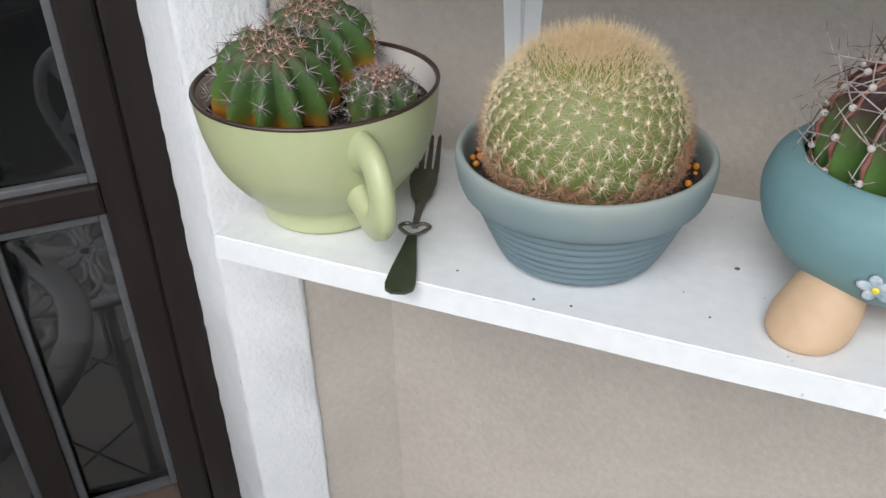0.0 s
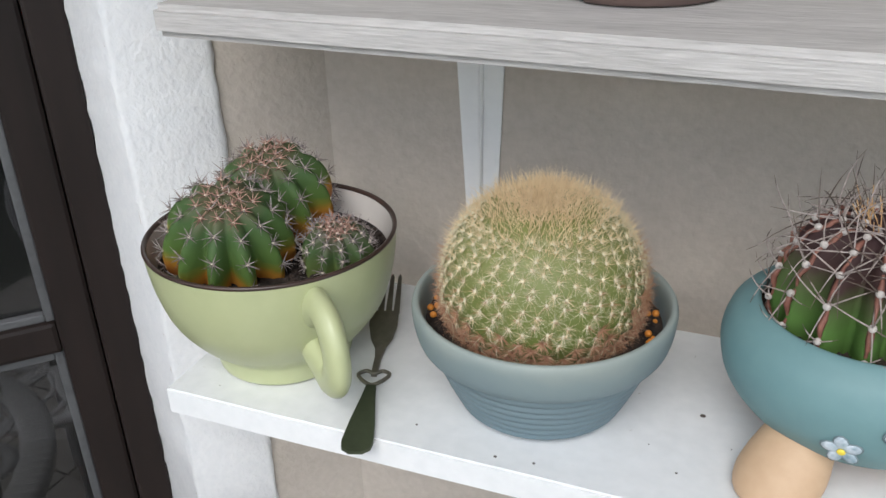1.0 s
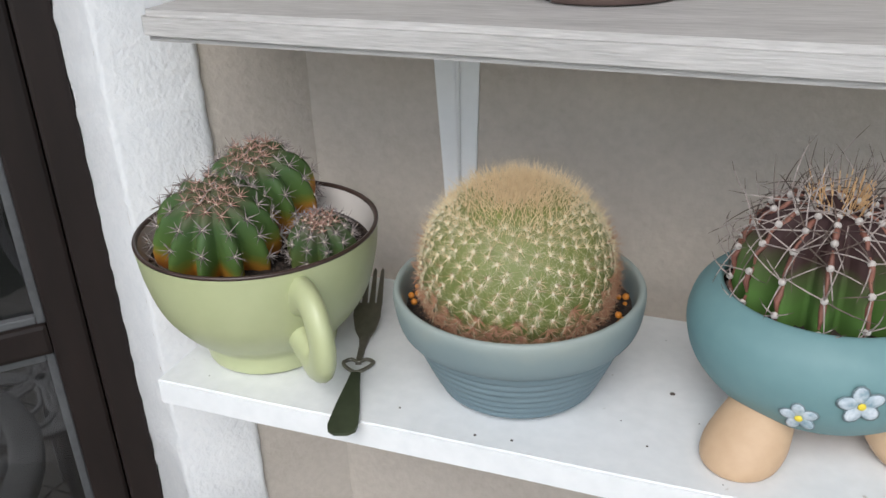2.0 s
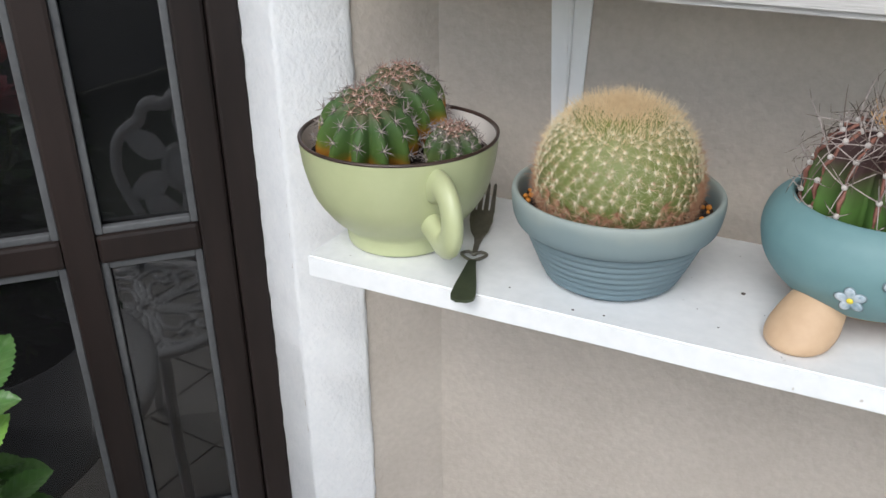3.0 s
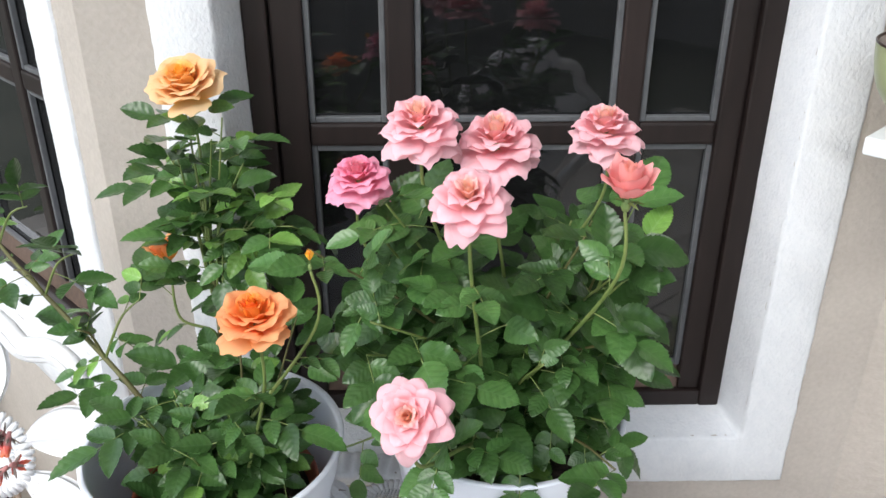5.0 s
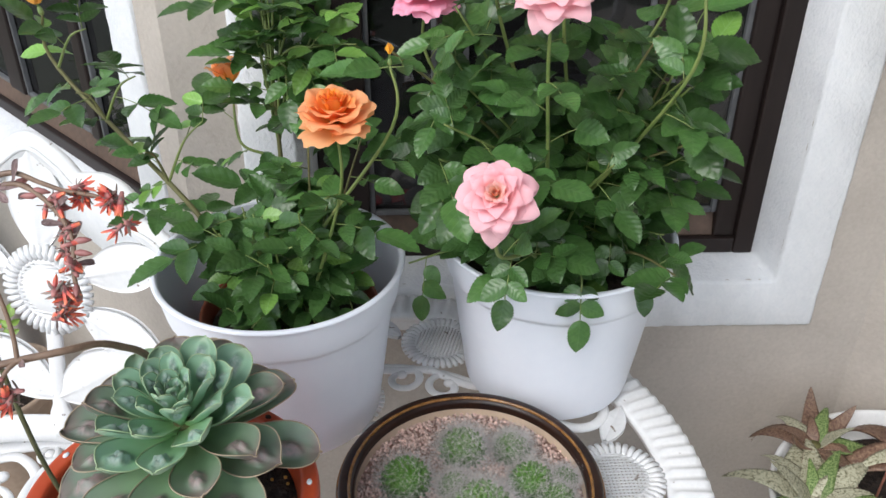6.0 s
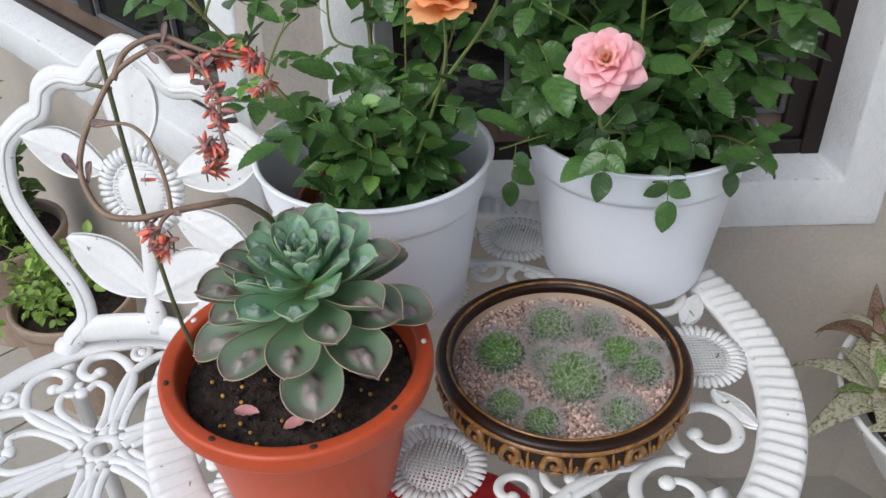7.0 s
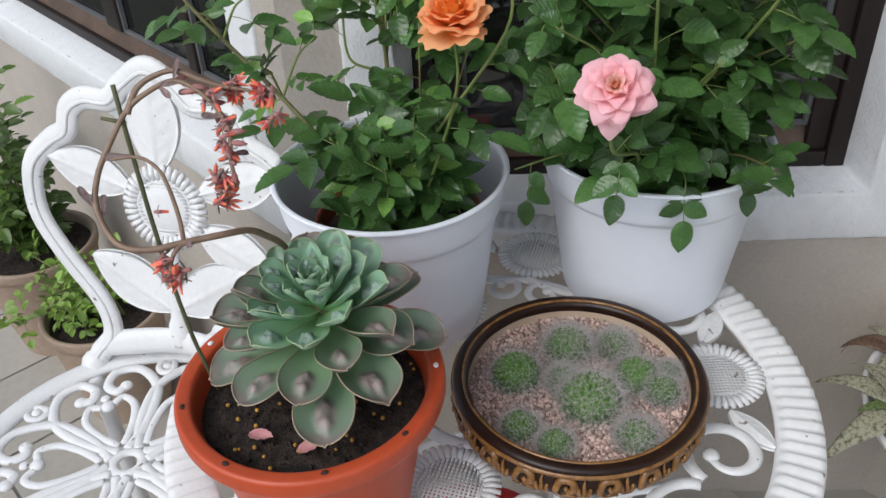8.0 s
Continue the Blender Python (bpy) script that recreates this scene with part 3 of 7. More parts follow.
def leaflet_mesh(name, L, W, droop, fold, mat, seed=0, teeth=9, wave=0.0):
    """A broad oval leaflet with a drawn-out point, forward-pointing teeth, sunk midrib and vein ripples; grows along +x."""
    rnd = random.Random(seed)
    rows = teeth * 2
    vs, fs = [], []
    for i in range(rows + 1):
        t = i / rows
        w = W * 0.5 * (math.sin(math.pi * min(1, t ** 0.74)) ** 0.70) * (1.03 - 0.12 * t)
        if t > 0.86:
            w *= 1 - 0.28 * (t - 0.86) / 0.14
        if i in (0, rows):
            w = 0.0004
        x = L * t
        z = -droop * L * t * t
        for k in (-1, -0.5, 0, 0.5, 1):
            yy = k * w * (0.89 if i % 2 and abs(k) == 1 else 1.0)
            zz = z + fold * abs(yy) - (0.0011 if k == 0 else 0) + wave * math.sin(t * 9 + k * 2) * abs(k)
            zz += 0.0007 * math.sin(t * 9 * math.pi + abs(k) * 3.0) * abs(k) * (1 - abs(k) * 0.4)
            tooth = L * 0.35 / rows if (i % 2 == 0 and abs(k) == 1 and 0 < i < rows) else 0.0
            vs.append((x + (0.05 * abs(k) * w if 0 < i < rows else 0) + tooth + rnd.uniform(-1, 1) * 0.0003, yy, zz))
    for i in range(rows):
        for k in range(4):
            a = i * 5 + k
            fs.append((a, a + 5, a + 6, a + 1))
    me = bpy.data.meshes.new(name)
    me.from_pydata(vs, [], fs)
    me.materials.append(mat)
    me.shade_smooth()
    with_uv(me, leaflet_uv(me))
    return me


LEAFS = [leaflet_mesh("leaflet", 0.050, 0.036, 0.16, 0.20, M_LEAF, 1, 12), leaflet_mesh("leaflet", 0.050, 0.039, 0.30, 0.10, M_LEAF, 2, 12, wave=0.0014),
         leaflet_mesh("leaflet", 0.050, 0.034, 0.05, 0.32, M_LEAF, 3, 12), leaflet_mesh("leaflet", 0.050, 0.038, 0.22, -0.10, M_LEAF, 4, 12, wave=0.0012)]
LEAFSY = [leaflet_mesh("leaflet", 0.045, 0.029, 0.15, 0.3, M_LEAFY, 5, 11), leaflet_mesh("leaflet", 0.045, 0.031, 0.25, 0.15, M_LEAFY, 6, 11)]
LEAFS_O = [leaflet_mesh("leaflet", 0.050, 0.029, 0.14, 0.26, M_LEAF, 7, 9), leaflet_mesh("leaflet", 0.050, 0.032, 0.28, 0.12, M_LEAF, 8, 9, 0.001),
           leaflet_mesh("leaflet", 0.050, 0.028, 0.04, 0.36, M_LEAF, 9, 9)]


def frame_from(d, up):
    """Rotation with +x along d and +z near up."""
    x = Vector(d).normalized()
    y = Vector(up).cross(x)
    if y.length < 1e-4:
        y = Vector((0, 1, 0))
    y.normalize()
    z = x.cross(y)
    return Matrix((x, y, z)).transposed().to_4x4()


def petal_mesh(name, L, W, th0, th1, R, tip, roll, mat, seed=0, r0=0.002, curl=0.0, ruffle=1.0):
    """A petal that starts near the axis and opens from angle th0 to th1 off the axis (degrees); R is the radius it wraps round.
    Its rim rolls back, ripples and runs out into a small point."""
    rnd = random.Random(seed)
    nu, nv = 14, 12
    vs, fs = [], []
    ph = [rnd.uniform(0, 6.28) for _ in range(4)]
    for i in range(nv + 1):
        for k in range(nu + 1):
            u = 2 * k / nu - 1
            vmax = 1 - tip * abs(u) ** 1.7 + 0.05 * max(0, 1 - 5 * abs(u)) + ruffle * 0.022 * math.sin(7 * u + ph[0]) + ruffle * 0.014 * math.sin(13 * u + ph[1])
            t = i / nv * vmax
            n = 10
            r, z = r0, 0.0
            for s in range(n):
                q = t * (s + 0.5) / n
                th = radians(th0 + (th1 - th0) * q ** 1.4 + roll * (max(0, q - 0.62) / 0.38) ** 1.3)
                r += L * t / n * math.sin(th)
                z += L * t / n * math.cos(th)
            w = W * 0.5 * (0.26 + 0.74 * math.sin(min(1.0, t * 1.3) * math.pi / 2))
            phi = u * w / R
            x = R * math.sin(phi)
            the = radians(th0 + (th1 - th0) * t ** 1.4)
            e = curl * abs(u) ** 2.5 * t ** 2
            rr = r - R * (1 - math.cos(phi)) + e * math.cos(the)
            z += ruffle * (0.0022 * math.sin(4.5 * u + ph[2] + 2 * t) + 0.0011 * math.sin(10 * u + ph[3])) * t ** 3 - e * math.sin(the)
            vs.append((rr, x, z))
    for i in range(nv):
        for k in range(nu):
            a = i * (nu + 1) + k
            fs.append((a, a + 1, a + nu + 2, a + nu + 1))
    me = bpy.data.meshes.new(name)
    me.from_pydata(vs, [], fs)
    me.materials.append(mat)
    me.shade_smooth()
    return me


def petal_mat(name, base, mid, edge, L, thru=0.34):
    m = gradient(name, [(0.0, base), (0.45, mid), (1.0, edge)], 0.55, 0, 0.0, L, 0.10, 70, 0.12, 0.06, sub=0.0, spec=0.2)
    return see_through(m, thru)


P_PINK = petal_mat("pink_petal", (0.97, 0.56, 0.48), (0.96, 0.52, 0.56), (0.97, 0.60, 0.65), 0.036, 0.38)
P_PINKI = petal_mat("pink_heart_petal", (0.97, 0.66, 0.46), (0.97, 0.63, 0.58), (0.97, 0.70, 0.68), 0.016, 0.50)
P_ROSE = petal_mat("deep_pink_petal", (0.92, 0.36, 0.42), (0.92, 0.32, 0.47), (0.94, 0.43, 0.57), 0.036)
P_SALM = petal_mat("salmon_pink_petal", (0.95, 0.48, 0.38), (0.95, 0.41, 0.40), (0.95, 0.46, 0.45), 0.03)
P_OR = petal_mat("orange_petal", (0.99, 0.44, 0.05), (0.99, 0.38, 0.11), (0.99, 0.51, 0.25), 0.036, 0.40)
P_ORI = petal_mat("orange_heart_petal", (0.99, 0.42, 0.04), (0.99, 0.28, 0.06), (0.99, 0.36, 0.13), 0.016, 0.36)
P_YO = petal_mat("yellow_orange_petal", (0.99, 0.60, 0.12), (0.99, 0.58, 0.20), (0.99, 0.70, 0.40), 0.036, 0.42)
P_YOI = petal_mat("yellow_orange_heart_petal", (0.99, 0.56, 0.06), (0.99, 0.52, 0.10), (0.99, 0.60, 0.18), 0.016, 0.40)
M_SEPAL = surface("sepal_green", (0.10, 0.18, 0.05), (0.24, 0.30, 0.10), 30, 100, 0.5, 0.2)


def petal_set(pm, pi, tip, curl, flare=1.0, broad=1.0, ruffle=1.0):
    """Petals of one bloom kind, from the heart outwards: (mesh, count, tilt jitter)."""
    rows = [  # length, width, opening from, to, wrap, tip, roll, count, jitter
        (0.018, 0.013, 8, 2, 0.0048, 0.10, 20, 4, 7),
        (0.022, 0.019, 18, 8, 0.0080, 0.15, 50, 5, 8),
        (0.027, 0.026, 32, 20, 0.0125, tip * 0.6, 66, 6, 8),
        (0.032, 0.033, 46, 34, 0.0180, tip * 0.8, 74, 6, 9),
        (0.037, 0.039, 60, 48, 0.0240, tip, 76, 7, 10),
        (0.041, 0.042, 74, 62, 0.0300, tip, 72, 7, 10),
        (0.044, 0.044, 88, 79, 0.0350, tip, 60, 7, 11),
        (0.046, 0.044, 102, 97, 0.0400, tip, 46, 5, 13),
    ]
    out = []
    for k, (L, W, a, b, wrap, tp, roll, cnt, jit) in enumerate(rows):
        me = petal_mesh("petal", L, W * broad, a, b, wrap, tp, roll * flare, pi if k < 2 else pm, k + 1, 0.002 + 0.0005 * min(k, 4), curl * max(0, min(1, 0.25 * k - 0.1)), ruffle)
        out.append((me, max(4, round(cnt / broad)), jit))
    return out


SET_PINK = petal_set(P_PINK, P_PINKI, 0.30, 0.006, 1.0, 1.0, 1.0)
SET_STAR = petal_set(P_PINK, P_PINKI, 0.60, 0.016, 1.15, 1.05, 1.0)
SET_ROSE = petal_set(P_ROSE, P_ROSE, 0.28, 0.006, 1.0, 1.0, 1.1)
SET_OR = petal_set(P_OR, P_ORI, 0.14, 0.003, 0.8, 1.15, 1.0)
SET_YO = petal_set(P_YO, P_YOI, 0.14, 0.003, 0.8, 1.2, 0.8)
SET_BUD = [
    (petal_mesh("petal", 0.029, 0.017, 20, -12, 0.0065, 0.12, 10, P_SALM, 21, 0.0020), 4, 3),
    (petal_mesh("petal", 0.033, 0.030, 40, -16, 0.0110, 0.20, 26, P_SALM, 22, 0.0025), 4, 3),
    (petal_mesh("petal", 0.037, 0.040, 56, -14, 0.0160, 0.30, 70, P_SALM, 23, 0.0030, 0.004), 4, 4),
    (petal_mesh("petal", 0.039, 0.044, 60, -10, 0.0180, 0.38, 96, P_SALM, 24, 0.0030, 0.008), 4, 6),
]


def bloom(parent, place, axis, kinds, size=1.0, rings=(0, 1, 2, 3, 4, 5), closed=0.0, seed=0, label="", dome=0.0034):
    """One rose: a small green cup with each petal under it, and sepals."""
    rnd = random.Random(seed)
    z = Vector(axis).normalized()
    x = z.orthogonal().normalized()
    rot = Matrix((x, z.cross(x), z)).transposed().to_4x4()
    base = Matrix.Translation(place) @ rot @ Matrix.Rotation(rnd.uniform(0, 6.28), 4, "Z") @ Matrix.Scale(size, 4)
    v, f = lathe(rounded([(0, -0.012), (0.0035, -0.011), (0.0055, -0.005), (0.0045, 0.0), (0.003, 0.004), (0, 0.004)], 2), 12)
    cup = mesh_ob("bloom", v, f, M_SEPAL, parent, label)
    cup.matrix_world = base
    for j in rings:
        me, cnt, jit = kinds[j]
        off = rnd.uniform(0, 360)
        for k in range(cnt):
            a = off + 360 * k / cnt + rnd.uniform(-9, 9)
            s = rnd.uniform(0.92, 1.08)
            ob = new("petal", me)
            ob.parent = cup
            ob.matrix_parent_inverse = Matrix.Identity(4)
            tilt = -closed * (8 + 9 * j) + rnd.uniform(-jit, jit)
            ob.matrix_local = Matrix.Translation((0, 0, dome * (5 - j))) @ Matrix.Rotation(radians(a), 4, "Z") @ Matrix.Rotation(radians(tilt), 4, "Y") @ Matrix.Scale(s, 4)
    for k in range(5):
        ob = new("sepal", SEPAL_ME)
        ob.parent = cup
        ob.matrix_local = Matrix.Rotation(radians(72 * k + rnd.uniform(-10, 10)), 4, "Z") @ Matrix.Rotation(radians(rnd.uniform(55, 95) * (1 - closed * 0.9)), 4, "Y") @ Matrix.Rotation(radians(-90), 4, "Y") @ Matrix.Scale(0.9, 4)
    return cup


SEPAL_ME = leaflet_mesh("sepal", 0.022, 0.006, 0.1, 0.2, M_SEPAL, 11, 4)


def cane(parent, pts, r0, r1, mat=None, name="stem"):
    path = spline(pts, 7)
    n = len(path)
    v, f = sweep(path, [r0 + (r1 - r0) * i / (n - 1) for i in range(n)], 7)
    ob = mesh_ob(name, v, f, mat or M_CANE, parent)
    ob.matrix_world = Matrix.Identity(4)
    return ob, path


def compound_leaf(out, base, d, size, rnd, count=5):
    """Adds (matrix, mesh index) of leaflets along a rachis; returns the rachis path."""
    d = Vector(d).normalized()
    L = 0.062 * size
    path = []
    for i in range(5):
        t = i / 4
        path.append(Vector(base) + d * (L * t) + Vector((0, 0, -0.012 * size * t * t)))
    side = d.cross(Vector((0, 0, 1)))
    side = side.normalized() if side.length > 0.05 else Vector((1, 0, 0))
    up = side.cross(d)
    up = (up + Vector((0.35, -0.45, 0.25)) * 0.8).normalized()
    specs = [(4, d + Vector((0, 0, -0.15)), 1.12)]
    for idx, q in ((2.6, 0.95), (1.1, 0.78))[: (count - 1) // 2]:
        for sgn in (-1, 1):
            specs.append((idx, d * 0.55 + side * sgn * 0.9 + Vector((0, 0, rnd.uniform(-0.25, 0.1))), q))
    for idx, dd, q in specs:
        i = int(idx)
        p = path[i].lerp(path[min(i + 1, 4)], idx - i)
        n = (up + Vector((rnd.uniform(-1, 1), rnd.uniform(-1, 1), rnd.uniform(-1, 1))) * 0.33).normalized()
        out.append((Matrix.Translation(p) @ frame_from(dd, n) @ Matrix.Scale(size * q * rnd.uniform(0.85, 1.15), 4), rnd.randrange(99)))
    return path


def clear(p):
    """Whether a point stays in front of the bay and its window."""
    if p.x < BAY_X + 0.05 and p.y < BAY_Y - 0.035:
        return True
    d = p.x * NX + p.y * NY
    u = p.x * UX + p.y * UY
    lim = -0.80 if WIN_L + 0.03 < u < WIN_R - 0.03 else -0.745
    return d > lim and p.y < HOUSE_Y - 0.06 and not (p.y > BAY_Y - 0.035 and p.x < BAY_X + 0.02)


def in_rim(p):
    """Whether a point lies in the wall of one of the white planters."""
    if p.z > 0.952:
        return False
    for x, y in ((-0.663, 0.121), (-0.873, -0.191)):
        if 0.118 + 0.09 * (p.z - 0.704) < math.hypot(p.x - x, p.y - y) < 0.148 + 0.09 * (p.z - 0.704):
            return True
    return False


def foliage(bush, canes, kinds, rnd, keep=280, spacing=0.030, size=(0.75, 1.1), start=0.28, young=0.0, reach=9.0, rest_mat=None):
    """Compound leaves along the canes; the first are single parts, the rest one joined part."""
    rest_mat = rest_mat or M_LEAFJ
    sets, stalks = [], []
    for path, bare, *own in canes:
        first = own[0] if own else start
        gap = own[1] if len(own) > 1 else spacing
        fresh = own[2] if len(own) > 2 else young
        acc, ang = 0.0, rnd.uniform(0, 6.28)
        total = sum((b - a).length for a, b in zip(path, path[1:]))
        run = 0.0
        for a, b in zip(path, path[1:]):
            run += (b - a).length
            acc += (b - a).length
            if acc < gap or run < total * first or run > total - bare:
                continue
            acc = 0.0
            ang += 2.4
            t = (b - a).normalized()
            o = t.orthogonal().normalized()
            o = Matrix.Rotation(ang, 3, t) @ o
            d = (o + t * 0.35 + Vector((0, 0, 0.15))).normalized()
            if not clear(b + d * 0.1):
                d = (d + Vector((NX, NY, 0)) * 1.4).normalized()
            mine = []
            path_r = compound_leaf(mine, b, d, rnd.uniform(*size), rnd, rnd.choice((3, 5, 5)))
            held = len(sets)
            is_young = rnd.random() < fresh
            for m, k in mine:
                t_ = m @ Vector((0.05, 0, 0))
                if clear(m.translation) and clear(t_) and not in_rim(t_) and not in_rim(m.translation) and not in_rim(m @ Vector((0.03, 0, 0))) and t_.x * UX + t_.y * UY < reach:
                    sets.append((m, LEAFSY[k % 2] if is_young else kinds[k % len(kinds)]))
            if len(sets) > held + 1:
                stalks.append(sweep(path_r, 0.0007, 4))
    rnd.shuffle(sets)
    for m, me in sets[:keep]:
        ob = new("leaf", me)
        ob.parent = bush
        ob.matrix_world = m
    rest = sets[keep:]
    if rest:
        lots, uv = [], []
        for m, me in rest:
            lots.append(([m @ v.co for v in me.vertices], [tuple(p.vertices) for p in me.polygons]))
            uv += leaflet_uv(me)
        v, f = join(*lots)
        ob = mesh_ob("foliage", v, f, rest_mat, bush)
        with_uv(ob.data, uv)
        ob.matrix_world = Matrix.Identity(4)
        ob["kind"] = "stuff"
    v, f = join(*stalks)
    ob = mesh_ob("rachis", v, f, M_CANE, bush)
    ob.matrix_world = Matrix.Identity(4)
    ob["kind"] = "stuff"
    return len(sets)


def bush_pink():
    rnd = random.Random(21)
    c = Vector((-0.663, 0.121, 0.906))
    bush = empty("rose_bush", Matrix.Translation(c), "leafy rose bush with pale pink blooms in a white planter", "rose bush")
    blooms = [  # place, axis, petals, size, rings, closed
        ((-0.679, -0.011, 1.356), (0.10, -0.28, 1.0), SET_PINK, 0.91, (0, 1, 2, 3, 4, 5, 6, 7), 0.0),
        ((-0.637, 0.061, 1.330), (0.12, -0.20, 1.0), SET_PINK, 1.03, (0, 1, 2, 3, 4, 5, 6, 7), 0.0),
        ((-0.586, 0.188, 1.326), (0.05, -0.12, 1.0), SET_PINK, 0.92, (0, 1, 2, 3, 4, 5, 6, 7), 0.0),
        ((-0.565, -0.058, 1.322), (0.30, -0.42, 0.9), SET_STAR, 0.90, (0, 1, 2, 3, 4, 5, 6, 7), 0.0),
        ((-0.462, 0.046, 1.324), (0.10, -0.10, 1.0), SET_BUD, 0.90, (0, 1, 2, 3), 0.0),
        ((-0.778, -0.016, 1.270), (0.12, -0.22, 1.0), SET_ROSE, 0.84, (0, 1, 2, 3, 4, 5, 6, 7), 0.0),
        ((-0.527, -0.172, 1.158), (0.42, -0.66, 0.72), SET_STAR, 0.87, (0, 1, 2, 3, 4, 5, 6, 7), 0.0),
    ]
    canes = []
    for k, (p, ax, st, sz, rg, cl) in enumerate(blooms):
        p, ax = Vector(p), Vector(ax).normalized()
        bloom(bush, p, ax, st, sz, rg, cl, 40 + k, "deep pink open rose bloom" if st is SET_ROSE else ("half-open salmon-pink rose bud" if st is SET_BUD else "pale pink open rose bloom"))
        e = p - ax * 0.010 * sz
        b0 = c + Vector((rnd.uniform(-0.05, 0.05), rnd.uniform(-0.05, 0.05), 0.0))
        below = e - Vector((ax.x * 0.03, ax.y * 0.03, 0.075))
        mid = b0.lerp(below, 0.5) + Vector((rnd.uniform(-0.02, 0.02), rnd.uniform(-0.02, 0.02), 0.02))
        ob, path = cane(bush, [b0, mid, below, e], 0.0028, 0.0017)
        canes.append((path, 0.075))
    for k in range(40):
        a = rnd.uniform(0, 6.28)
        q = 0.25 * math.sqrt(rnd.uniform(0.05, 1.0))
        u, d = min(q * math.cos(a), 0.125), 0.62 * q * math.sin(a)
        z = rnd.uniform(0.96, 1.285) - 0.25 * max(0, q - 0.16)
        e = Vector((-0.630 + u * UX + d * NX, 0.070 + u * UY + d * NY, z))
        if not clear(e):
            continue
        b0 = c + Vector((rnd.uniform(-0.06, 0.06), rnd.uniform(-0.06, 0.06), 0.0))
        mid = b0.lerp(e, 0.5) + Vector((0, 0, 0.03))
        ob, path = cane(bush, [b0, mid, e], 0.0026, 0.0012, M_CANEB if k % 3 == 0 else M_CANE)
        canes.append((path, 0.0))
    # low shoots that hang over the rim
    for dx, dy, dz in ((0.05, -0.09, 0.045), (0.01, -0.10, 0.05), (0.08, -0.06, 0.05), (-0.07, -0.08, 0.05), (0.09, -0.02, 0.06), (-0.03, -0.09, 0.06), (0.07, -0.04, 0.07), (0.04, -0.07, 0.08)):
        b0 = c + Vector((dx * 0.4, dy * 0.4, 0))
        ob, path = cane(bush, [b0, c + Vector((dx * 0.8, dy * 0.8, 0.055)), c + Vector((dx, dy, dz + 0.02))], 0.002, 0.001)
        canes.append((path, 0.0))
    # compound leaves that hang down over the rim
    hung = []
    for (dx, dy, dz), tipd, sz in (((0.112, -0.100, 0.060), (0.30, -0.30, -0.90), 0.74), ((-0.070, -0.100, 0.085), (-0.6, -0.5, -0.3), 0.80)):
        p = c + Vector((dx, dy, dz))
        mine = []
        rach = compound_leaf(mine, p, tipd, sz, rnd, 5)
        cane(bush, [c + Vector((dx * 0.3, dy * 0.3, 0.0)), c + Vector((dx * 0.7, dy * 0.7, dz * 0.95)), p, rach[2], rach[4]], 0.0016, 0.0006)
        hung += [(m, LEAFS[k % 4]) for m, k in mine]
    for m, me in hung:
        ob = new("leaf", me)
        ob.parent = bush
        ob.matrix_world = m
    return foliage(bush, canes, LEAFS, rnd, 285, 0.0245, (0.52, 1.00), 0.20, 0.10, -0.176)


